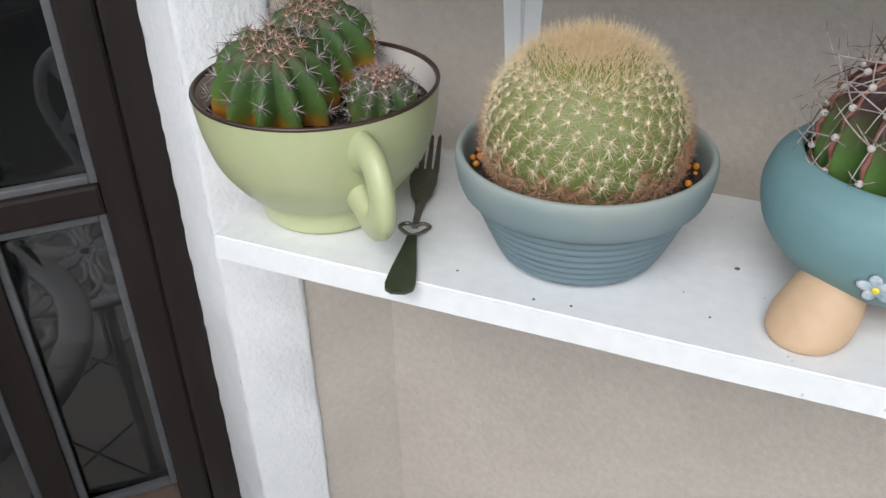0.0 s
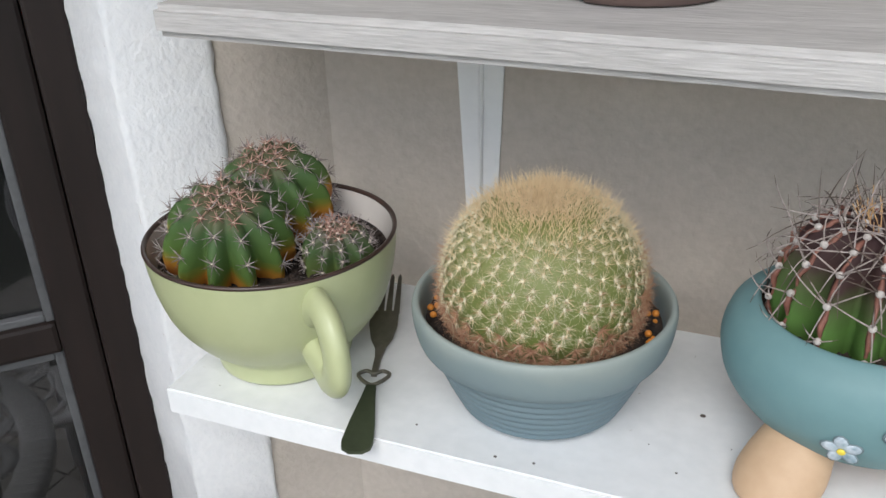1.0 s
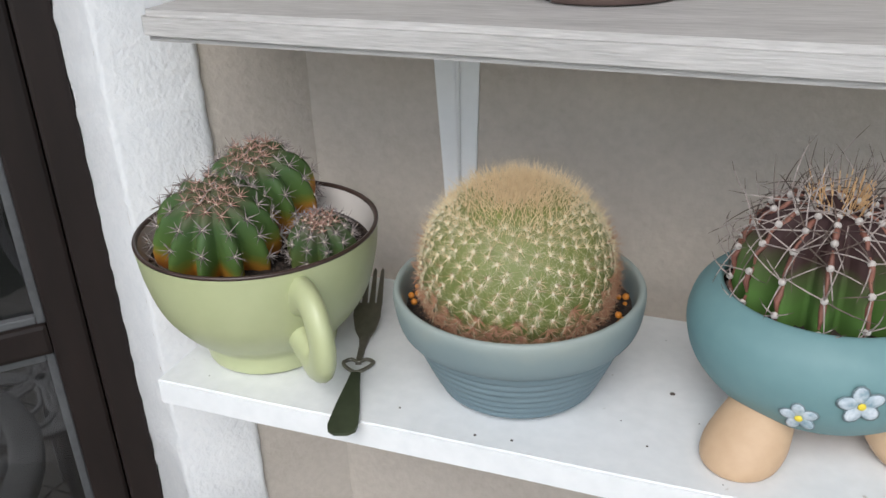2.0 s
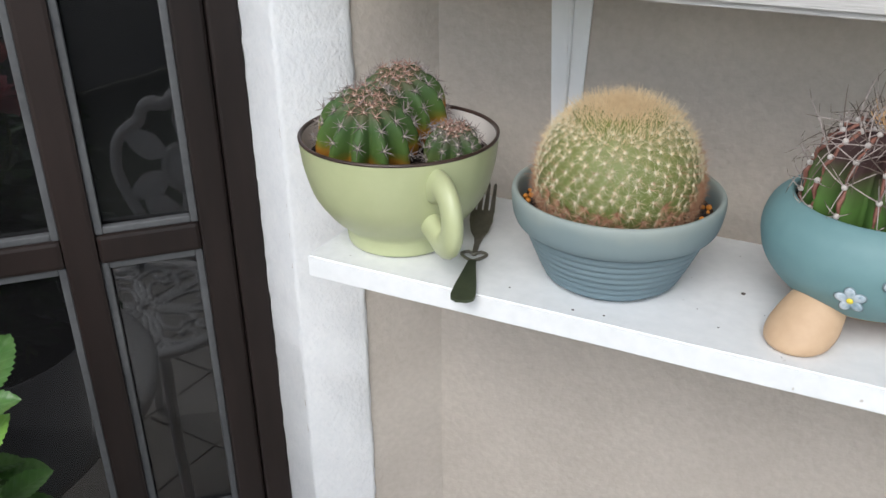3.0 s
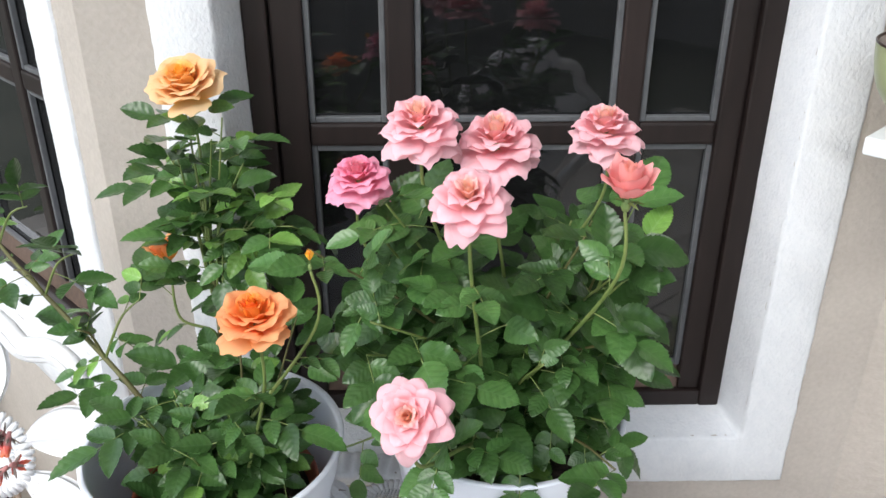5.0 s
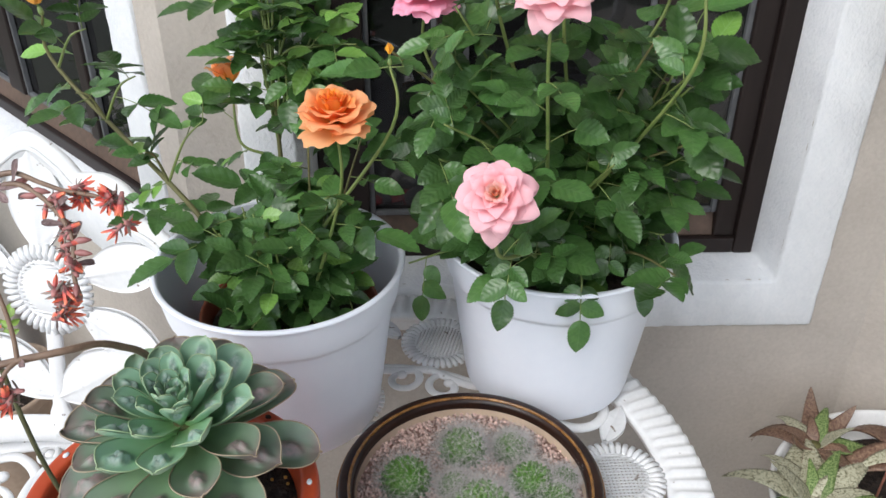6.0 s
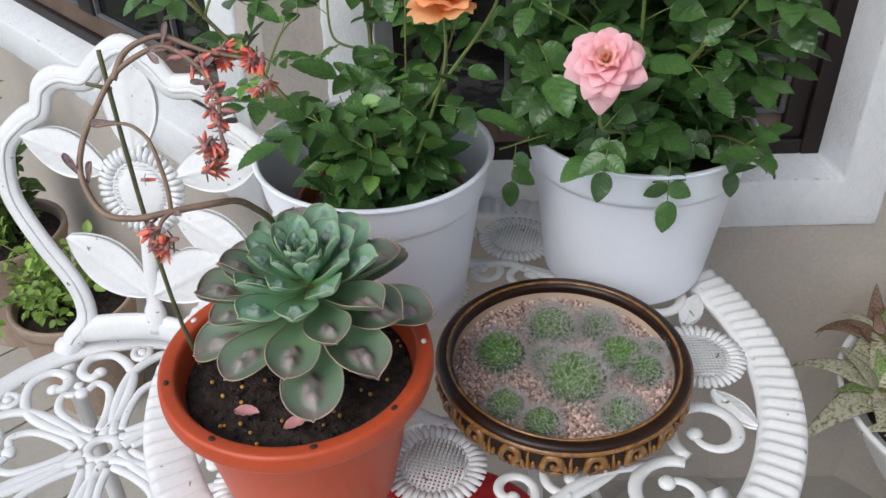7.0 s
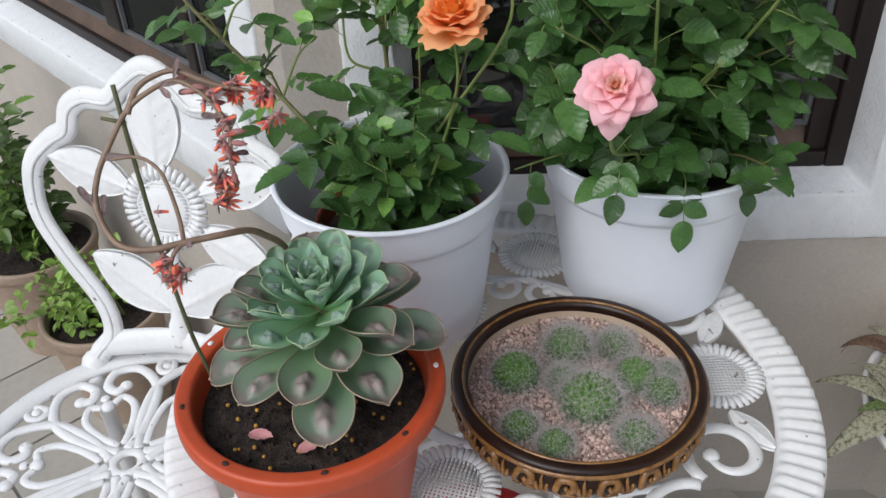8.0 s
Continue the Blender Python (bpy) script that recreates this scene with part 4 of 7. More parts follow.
def bush_orange():
    rnd = random.Random(33)
    c = Vector((-0.868, -0.186, 0.842))
    bush = empty("rose_bush", Matrix.Translation(c), "open rose bush with orange blooms in a white planter", "rose bush")
    blooms = [
        ((-0.721, -0.205, 1.186), (0.06, -0.12, 1.0), SET_OR, 0.92, (0, 1, 2, 3, 4, 5, 6, 7), 0.26),
        ((-0.985, -0.104, 1.352), (0.22, -0.34, 1.0), SET_YO, 1.03, (0, 1, 2, 3, 4, 5, 6, 7), 0.42),
        ((-0.990, -0.158, 1.140), (-0.2, 0.0, 1.0), SET_OR, 0.85, (0, 1, 2, 3, 4), 0.65),
        ((-1.186, -0.298, 1.226), (-0.25, -0.1, 1.0), SET_YO, 0.72, (0, 1, 2, 3), 0.95),
        ((-0.691, -0.154, 1.246), (0.0, 0.0, 1.0), SET_YO, 0.46, (0, 1), 1.2),
    ]
    ob, trunk = cane(bush, [(-0.895, -0.160, 0.845), (-0.925, -0.140, 0.95), (-0.945, -0.125, 1.06), (-0.955, -0.118, 1.19)], 0.0042, 0.0026, M_CANEB)
    canes = []
    for k, (p, ax, st, sz, rg, cl) in enumerate(blooms):
        p, ax = Vector(p), Vector(ax).normalized()
        bloom(bush, p, ax, st, sz, rg, cl, 60 + k, ("orange rose bud" if cl > 0.5 else "orange open rose bloom"))
        e = p - ax * 0.010 * sz
        b0 = c + Vector((rnd.uniform(-0.05, 0.05), rnd.uniform(-0.05, 0.05), 0.0))
        if k in (1, 2):
            b0 = trunk[len(trunk) * (8 if k == 1 else 5) // 10]
        below = e - Vector((ax.x * 0.02, ax.y * 0.02, 0.07))
        mid = b0.lerp(below, 0.5) + Vector((rnd.uniform(-0.02, 0.02), rnd.uniform(-0.02, 0.02), 0.0))
        ob, path = cane(bush, [b0, mid, below, e], 0.0046 if k == 3 else 0.0026, 0.0015, M_CANEB if k == 3 else M_CANE)
        if k == 3:
            arm = path
        canes.append((path, 0.075 if k in (0, 4) else 0.03, 0.18 if k == 3 else 0.42, 0.026 if k == 3 else 0.042))
    ends = [(-1.08, -0.24, 1.15), (-1.13, -0.30, 1.13), (-1.15, -0.26, 1.20), (-1.03, -0.27, 1.07), (-1.00, -0.20, 1.10), (-0.80, -0.10, 1.12), (-0.78, -0.22, 1.06), (-0.83, -0.16, 1.15)]
    column = [(-0.985, -0.110, 1.340), (-0.945, -0.085, 1.325), (-0.975, -0.135, 1.29), (-1.01, -0.13, 1.28), (-0.925, -0.075, 1.27), (-0.945, -0.12, 1.25), (-0.905, -0.065, 1.235), (-0.89, -0.10, 1.20), (-0.965, -0.13, 1.21), (-0.86, -0.055, 1.20),
              (-0.935, -0.065, 1.14), (-0.95, -0.10, 1.30), (-1.005, -0.125, 1.235), (-0.955, -0.075, 1.205), (-0.925, -0.10, 1.165), (-0.90, -0.06, 1.10), (-0.86, -0.075, 1.09)]
    for k, e in enumerate(ends):
        e = Vector(e)
        if k < 5:
            b0 = min(arm, key=lambda q: (q - e).length + 2.0 * max(0, q.z - e.z + 0.05))
        else:
            b0 = c + Vector((rnd.uniform(-0.03, 0.05), rnd.uniform(-0.05, 0.05), 0.0))
        ob, path = cane(bush, [b0, b0.lerp(e, 0.5) + Vector((0, 0, 0.015)), e], 0.0022, 0.0010, M_CANEB if k % 2 else M_CANE)
        canes.append((path, 0.0, 0.15 if k < 5 else 0.40, 0.030))
    for k, e in enumerate(column):
        e = Vector(e)
        b0 = trunk[rnd.randrange(len(trunk) * 2 // 3, len(trunk))]
        ob, path = cane(bush, [b0, b0.lerp(e, 0.5) + Vector((0, 0, 0.012)), e], 0.002, 0.001, M_CANE)
        canes.append((path, 0.0, 0.06, 0.024, 0.80))
    for k in range(44):
        a = rnd.uniform(0, 6.28)
        q = rnd.uniform(0.02, 0.092)
        e = c + Vector((q * math.cos(a) + 0.02, q * math.sin(a) - 0.01, rnd.uniform(0.05, 0.205)))
        if e.z < 0.945 and q > 0.13:
            continue
        b0 = c + Vector((q * 0.35 * math.cos(a), q * 0.35 * math.sin(a), 0))
        ob, path = cane(bush, [b0, b0.lerp(e, 0.5) + Vector((0, 0, 0.02)), e], 0.0022, 0.001)
        canes.append((path, 0.0))
    return foliage(bush, canes, LEAFS_O, rnd, 290, 0.042, (0.62, 1.02), 0.42, 0.40)


bush_pink()
bush_orange()

# ---- cast table ----
def cast(path, w, z=0.0, h=0.55, closed=False, seg=8):
    """A cast bar of oval section lying flat."""
    pts = [Vector((p[0], p[1], z)) for p in path]
    return sweep(pts, w, seg, closed, h)


def spiral(cx, cy, r0, r1, a0, a1, n=26):
    """From radius r0 at a0 (degrees) winding to r1 at a1."""
    out = []
    for i in range(n + 1):
        t = i / n
        r, a = r0 + (r1 - r0) * t, radians(a0 + (a1 - a0) * t)
        out.append((cx + r * math.cos(a), cy + r * math.sin(a)))
    return out


def blob(x, y, z, r, k=0.6):
    return moved(ico(2), Matrix.Translation((x, y, z)) @ Matrix.Diagonal((r, r, r * k, 1)))


def sunflower_meshes(R):
    """A flat cast sunflower: one petal, the rings that carry the petals, and a woven openwork heart."""
    petal = sweep([(R * 0.60, 0, 0.001), (R * 0.80, 0, 0.0035), (R * 0.98, 0, 0.001)], [R * 0.045, R * 0.066, R * 0.055], 8, flat=0.55)
    rings = join(cast(spiral(0, 0, R * 0.62, R * 0.62, 0, 360, 40)[:-1], R * 0.05, 0.001, 0.7, True),
                 cast(spiral(0, 0, R * 0.82, R * 0.82, 0, 360, 40)[:-1], R * 0.06, -0.001, 0.5, True))
    lots = []
    k = 7
    for i in range(-k, k + 1):
        y = R * 0.62 * i / (k + 0.6)
        x = math.sqrt(max(0, (R * 0.62) ** 2 - y * y))
        lots.append(sweep([(-x, y, 0.002), (0, y, 0.0028), (x, y, 0.002)], R * 0.024, 5))
        lots.append(sweep([(y, -x, 0.0005), (y, 0, 0.0012), (y, x, 0.0005)], R * 0.024, 5))
    out = []
    for name, lot in (("petal", petal), ("sunflower", rings), ("woven_heart", join(*lots))):
        me = bpy.data.meshes.new(name)
        me.from_pydata([tuple(q) for q in lot[0]], [], lot[1])
        me.materials.append(M_CAST)
        me.shade_smooth()
        out.append(me)
    return out


def sunflower(meshes, parent, m):
    petal, rings, heart = meshes
    sf = new("sunflower", rings)
    sf.parent = parent
    sf.matrix_local = m
    for i in range(38):
        ob = new("petal", petal)
        ob.parent = sf
        ob.matrix_local = Matrix.Rotation(2 * math.pi * i / 38, 4, "Z")
    hb = new("woven_heart", heart)
    hb.parent = sf
    hb["kind"] = "stuff"
    return sf


def cast_leaf(L, W):
    """A cast leaf along +x with a raised midrib and slanting side ribs."""
    n, c = 30, 8
    row = 2 * c + 1
    vs, fs = [], []
    for i in range(n + 1):
        t = i / n
        w = W * 0.5 * max(0.05, math.sin(math.pi * min(1, t * 0.93 + 0.05)) ** 0.8)
        for k in range(row):
            u = k / c - 1
            q = abs(u)
            rib = max(0.0, math.cos((t - 0.22 * q) * 2 * math.pi * 5.5)) ** 5 * (1 - q) ** 0.5 * min(1, q * 4)
            z = 0.0030 * (1 - u * u) + 0.0024 * math.exp(-(q / 0.10) ** 2) * (1 - 0.6 * t) + 0.0015 * rib + (0.0012 if q > 0.93 else 0)
            vs.append((L * t, w * u, z))
    m = len(vs)
    vs += [(x, y, -0.004) for x, y, z in vs]
    for i in range(n):
        for k in range(row - 1):
            a = i * row + k
            fs.append((a, a + row, a + row + 1, a + 1))
            fs.append((m + a, m + a + 1, m + a + row + 1, m + a + row))
        for k in (0, row - 1):
            a = i * row + k
            fs.append((a, a + m, a + row + m, a + row) if k else (a, a + row, a + row + m, a + m))
    return vs, fs


TC = (-0.670, -0.213)
TR = 0.432


def build_table():
    t = empty("garden_table", pose(*TC, 0.694), "round white cast-aluminium garden table with sunflower openwork", "table")
    # ribbed rim
    prof_in, prof_out = 0.372, TR
    vs, fs = [], []
    n = 128 * 4
    for i in range(n):
        a = 2 * math.pi * i / n
        h = (0.0070, 0.0066, 0.0002, 0.0030)[i % 4]
        c, s = math.cos(a), math.sin(a)
        for r, z in ((prof_in, -0.010), (prof_in, 0.0), (prof_in + 0.006, 0.003), (prof_in + 0.014, 0.001 + h), (prof_out - 0.012, 0.001 + h), (prof_out - 0.003, 0.001 + h * 0.6), (prof_out, -0.004), (prof_out - 0.002, -0.022), (prof_out - 0.012, -0.022), (prof_out - 0.014, -0.010)):
            vs.append((r * c, r * s, z))
    for i in range(n):
        j = (i + 1) % n
        for k in range(10):
            k2 = (k + 1) % 10
            fs.append((i * 10 + k, j * 10 + k, j * 10 + k2, i * 10 + k2))
    mesh_ob("rim", vs, fs, M_CAST, t)
    flower = sunflower_meshes(0.064)
    leaf = cast_leaf(0.075, 0.034)
    for k in range(5):
        for r, off in ((0.312, 47.7), (0.178, 11.7)):
            a = off + 72 * k
            m = pose(r * math.cos(radians(a)), r * math.sin(radians(a)), 0, 0, 0, a)
            sunflower(flower, t, m)
        a = radians(47.7 + 72 * k)
        for sgn in (-1, 1):
            b = 47.7 + 72 * k + sgn * 12.2
            m = pose(0.318 * math.cos(radians(b)), 0.318 * math.sin(radians(b)), 0, 0, 0, b + sgn * 48)
            mesh_ob("leaf", *leaf, M_CAST, t, m=m)
            # two mirrored C-scrolls between neighbouring flowers
            b = 47.7 + 72 * k + sgn * 25.5
            cx, cy = 0.318 * math.cos(radians(b)), 0.318 * math.sin(radians(b))
            path = spiral(cx, cy, 0.054, 0.020, b + 180 - sgn * 70, b + 180 - sgn * 70 + sgn * 400, 34)
            v, f = join(cast(path, [0.0085] * 20 + [0.0085 - 0.0003 * i for i in range(15)], 0.0), blob(*path[-1], 0.0, 0.0105))
            mesh_ob("scroll", v, f, M_CAST, t)
            # inner stalk from the outer flower to the hub flowers
            b2 = 47.7 + 72 * k + sgn * 17
            p0 = (0.245 * math.cos(a), 0.245 * math.sin(a))
            p1 = (0.235 * math.cos(radians(b2)), 0.235 * math.sin(radians(b2)))
            p2 = (0.272 * math.cos(radians(b + sgn * 4)), 0.272 * math.sin(radians(b + sgn * 4)))
            v, f = cast(spline([(*p0, 0), (*p1, 0), (*p2, 0)], 6), 0.0075)
            mesh_ob("stalk", v, f, M_CAST, t)
            # small scrolls at the heart of the table
            b3 = 47.7 + 72 * k + sgn * 9
            cx, cy = 0.215 * math.cos(radians(b3)), 0.215 * math.sin(radians(b3))
            path = spiral(cx, cy, 0.030, 0.010, b3 - sgn * 20, b3 - sgn * 20 - sgn * 330, 24)
            v, f = join(cast(path, 0.0062, 0.0), blob(*path[-1], 0.0, 0.0085))
            mesh_ob("scroll", v, f, M_CAST, t)
    v, f = cast(spiral(0, 0, 0.112, 0.112, 0, 360, 48)[:-1], 0.010, 0, 0.6, True)
    mesh_ob("hub_ring", v, f, M_CAST, t)
    v, f = cast(spiral(0, 0, 0.245, 0.245, 0, 360, 64)[:-1], 0.0065, -0.003, 0.6, True)
    mesh_ob("middle_ring", v, f, M_CAST, t)
    for k in range(4):
        a = radians(8 + 90 * k)
        c, s = math.cos(a), math.sin(a)
        v, f = sweep(spline([(0.36 * c, 0.36 * s, -0.008), (0.30 * c, 0.30 * s, -0.10), (0.20 * c, 0.20 * s, -0.30), (0.22 * c, 0.22 * s, -0.58), (0.34 * c, 0.34 * s, -0.780)], 7), 0.014, 8)
        mesh_ob("leg", v, f, M_CAST, t)
    v, f = cast(spiral(0, 0, 0.205, 0.205, 0, 360, 40)[:-1], 0.008, -0.32, 0.8, True)
    mesh_ob("leg_ring", v, f, M_CAST, t)
    return t


build_table()


# ---- cast chair ----
def build_chair():
    b = Vector((-0.545, 0.839, 0)).normalized()
    p = Vector((0.839, 0.545, 0)).normalized()
    c = Vector((-1.140, -0.580, 0.45))
    base = Matrix.Translation(c) @ Matrix((p, b, Vector((0, 0, 1)))).transposed().to_4x4()
    ch = empty("garden_chair", base, "white cast-aluminium garden chair with sunflower back and scrolled seat", "chair")
    R = 0.285
    v, f = cast(spiral(0, 0, R - 0.020, R - 0.020, 0, 360, 72)[:-1], 0.022, 0, 0.5, True, 10)
    mesh_ob("seat_rim", v, f, M_CAST, ch)
    v, f = cast(spiral(0, 0, 0.024, 0.024, 0, 360, 24)[:-1], 0.009, 0, 0.6, True)
    mesh_ob("seat_ring", v, f, M_CAST, ch)
    for k in range(6):
        a = 60 * k + 14
        rot = Matrix.Rotation(radians(a), 4, "Z")
        lots = []
        for sgn in (-1, 1):
            loop = spline([(0.030, sgn * 0.006, 0), (0.075, sgn * 0.050, 0), (0.150, sgn * 0.088, 0), (0.215, sgn * 0.075, 0), (0.232, sgn * 0.035, 0), (0.205, sgn * 0.012, 0), (0.180, sgn * 0.022, 0), (0.186, sgn * 0.040, 0)], 7)
            lots.append(sweep(loop, 0.0095, 8, False, 0.6))
            lots.append(blob(0.186, sgn * 0.040, 0, 0.012))
            inner = spline([(0.045, sgn * 0.004, 0), (0.085, sgn * 0.028, 0), (0.130, sgn * 0.042, 0), (0.160, sgn * 0.030, 0), (0.152, sgn * 0.010, 0)], 6)
            lots.append(sweep(inner, 0.0075, 8, False, 0.6))
        lots.append(blob(0.150, 0, 0, 0.013))
        lots.append(blob(0.172, 0, 0, 0.009))
        v, f = moved(join(*lots), rot)
        mesh_ob("seat_scroll", v, f, M_CAST, ch)
        v, f = moved(join(sweep(spline([(0.225, 0.118, 0), (0.20, 0.095, 0), (0.185, 0.108, 0), (0.195, 0.126, 0), (0.218, 0.128, 0)], 6), 0.007, 8, False, 0.6), blob(0.203, 0.112, 0, 0.010)), rot)
        mesh_ob("seat_curl", v, f, M_CAST, ch)
    # back, in its own tilted plane: x across, y up the back
    tilt = Matrix.Translation((0, 0.201, 0.0)) @ Matrix.Rotation(radians(90 - 12), 4, "X")
    def on_back(name, lot, lab=""):
        v, f = moved(lot, tilt)
        return mesh_ob(name, v, f, M_CAST, ch, lab)
    half = [(-0.189, -0.004), (-0.172, 0.03), (-0.142, 0.065), (-0.138, 0.105), (-0.155, 0.15), (-0.205, 0.22), (-0.244, 0.29), (-0.250, 0.345), (-0.238, 0.395), (-0.196, 0.435), (-0.165, 0.455), (-0.152, 0.492), (-0.120, 0.512), (-0.075, 0.512), (-0.045, 0.540), (0.0, 0.566)]
    outline = [(x, y, 0) for x, y in half] + [(-x, y, 0) for x, y in half[-2::-1]]
    path = spline(outline, 6)
    v, f = sweep(path, 0.0205, 10, False, 0.50, (0, 0, 1))
    on_back("back_frame", (v, f))
    v, f = sweep([(q.x * 0.985, 0.004 + q.y * 0.985, 0.0098) for q in path], 0.0045, 6, False, 0.6, (0, 0, 1))
    on_back("back_bead", (v, f))
    v, f = lathe([(0.0, 0.011), (0.020, 0.0105), (0.038, 0.007), (0.048, 0.001), (0.048, -0.004), (0.0, -0.004)], 36)
    on_back("flower_heart", moved((v, f), Matrix.Translation((0.006, 0.335, 0.003))))
    on_back("back_foot", join(blob(-0.187, 0.004, 0, 0.028, 0.8)))
    on_back("back_foot", join(blob(0.187, 0.004, 0, 0.028, 0.8)))
    v, f = sweep(spline([(-0.150, 0.052, 0), (0, 0.078, 0), (0.150, 0.052, 0)], 10), 0.026, 10, False, 0.45)
    on_back("lower_rail", (v, f))
    sunflower(sunflower_meshes(0.078), ch, tilt @ Matrix.Translation((0.006, 0.335, 0.004)) @ Matrix.Diagonal((1, 1, 1.6, 1)))
    L = cast_leaf(0.150, 0.080)
    big = cast_leaf(0.168, 0.094)
    for name, lot, x, y, a in (("leaf", L, -0.060, 0.365, 163), ("leaf", L, 0.072, 0.365, 17), ("leaf", big, 0.0, 0.400, 90), ("leaf", big, -0.006, 0.145, 148), ("leaf", big, 0.006, 0.145, 32), ("leaf", L, 0.062, 0.30, -28)):
        on_back(name, moved(lot, Matrix.Translation((x, y, 0.002)) @ Matrix.Rotation(radians(a), 4, "Z") @ Matrix.Diagonal((1, 1, 1.8, 1))))
    v, f = sweep(spline([(0, 0.07, 0), (0.0, 0.16, 0), (0.004, 0.27, 0)], 6), [0.022] * 4 + [0.015] * 9, 8, False, 0.6)
    on_back("back_stem", (v, f))
    for k in range(4):
        a = radians(45 + 90 * k)
        cc, s = math.cos(a), math.sin(a)
        v, f = sweep(spline([(0.25 * cc, 0.25 * s, -0.005), (0.23 * cc, 0.23 * s, -0.15), (0.22 * cc, 0.22 * s, -0.36), (0.29 * cc, 0.29 * s, -0.534)], 7), 0.015, 8)
        mesh_ob("leg", v, f, M_CAST, ch)
    return ch


chair = build_chair()
# a second chair of the set stands opposite and shows in the window panes
copy_thing(chair, pose(0.07, -0.46, 0.45, 0, 0, -101))
chair["group"] = "garden chairs"

# ---- big rosette succulent ----
M_ECH = gradient("blue_green_succulent", [(0.0, (0.31, 0.52, 0.24)), (0.5, (0.255, 0.455, 0.265)), (0.9, (0.25, 0.415, 0.285)), (1.0, (0.30, 0.40, 0.27))], 0.42, 0, 0.0, 0.1, 0.08, 45, 0.2, 0.10, sub=0.1)
M_ECHO = gradient("purple_edged_succulent", [(0.0, (0.22, 0.36, 0.15)), (0.50, (0.185, 0.30, 0.17)), (0.84, (0.16, 0.215, 0.155)), (1.0, (0.19, 0.13, 0.125))], 0.42, 0, 0.0, 0.1, 0.13, 45, 0.25, 0.12, sub=0.1)


def warty(m, colours):
    """Tints the raised wart near the leaf's end, in the leaf's own axes, with an uneven outline."""
    n, l = m.node_tree.nodes, m.node_tree.links
    b = n["Principled BSDF"]
    tc = n.new("ShaderNodeTexCoord")
    mp = n.new("ShaderNodeMapping")
    mp.inputs["Location"].default_value = (-0.073 / 0.0165, 0, 0)
    mp.inputs["Scale"].default_value = (1 / 0.0165, 1 / 0.0105, 0)
    l.new(tc.outputs["Object"], mp.inputs[0])
    ln = n.new("ShaderNodeVectorMath")
    ln.operation = "LENGTH"
    l.new(mp.outputs[0], ln.inputs[0])
    nz = n.new("ShaderNodeTexNoise")
    nz.inputs["Scale"].default_value = 130.0
    nz.inputs["Detail"].default_value = 4
    l.new(tc.outputs["Object"], nz.inputs["Vector"])
    ad = n.new("ShaderNodeMath")
    ad.operation = "MULTIPLY_ADD"
    ad.inputs[1].default_value = 0.9
    l.new(nz.outputs["Fac"], ad.inputs[0])
    l.new(ln.outputs["Value"], ad.inputs[2])
    mr = n.new("ShaderNodeMapRange")
    mr.inputs["From Min"].default_value = 1.62
    mr.inputs["From Max"].default_value = 1.20
    l.new(ad.outputs[0], mr.inputs["Value"])
    cr = n.new("ShaderNodeValToRGB")
    cr.color_ramp.elements[0].position, cr.color_ramp.elements[1].position = 0.38, 0.64
    cr.color_ramp.elements[0].color, cr.color_ramp.elements[1].color = (*colours[0], 1), (*colours[1], 1)
    l.new(nz.outputs["Fac"], cr.inputs[0])
    mx = n.new("ShaderNodeMix")
    mx.data_type = "RGBA"
    l.new(mr.outputs[0], mx.inputs[0])
    l.new(b.inputs["Base Color"].links[0].from_socket, mx.inputs[6])
    l.new(cr.outputs[0], mx.inputs[7])
    l.new(mx.outputs[2], b.inputs["Base Color"])
    return m


warty(M_ECH, ((0.20, 0.31, 0.25), (0.33, 0.40, 0.35)))
warty(M_ECHO, ((0.18, 0.185, 0.16), (0.32, 0.235, 0.225)))
M_PALEDGE = surface("pale_leaf_margin", (0.30, 0.42, 0.23), (0.40, 0.50, 0.30), 60, 200, 0.45, 0.2)
M_REDDISH = surface("leaf_margin_red", (0.30, 0.26, 0.17), (0.42, 0.31, 0.23), 60, 200, 0.5, 0.2)


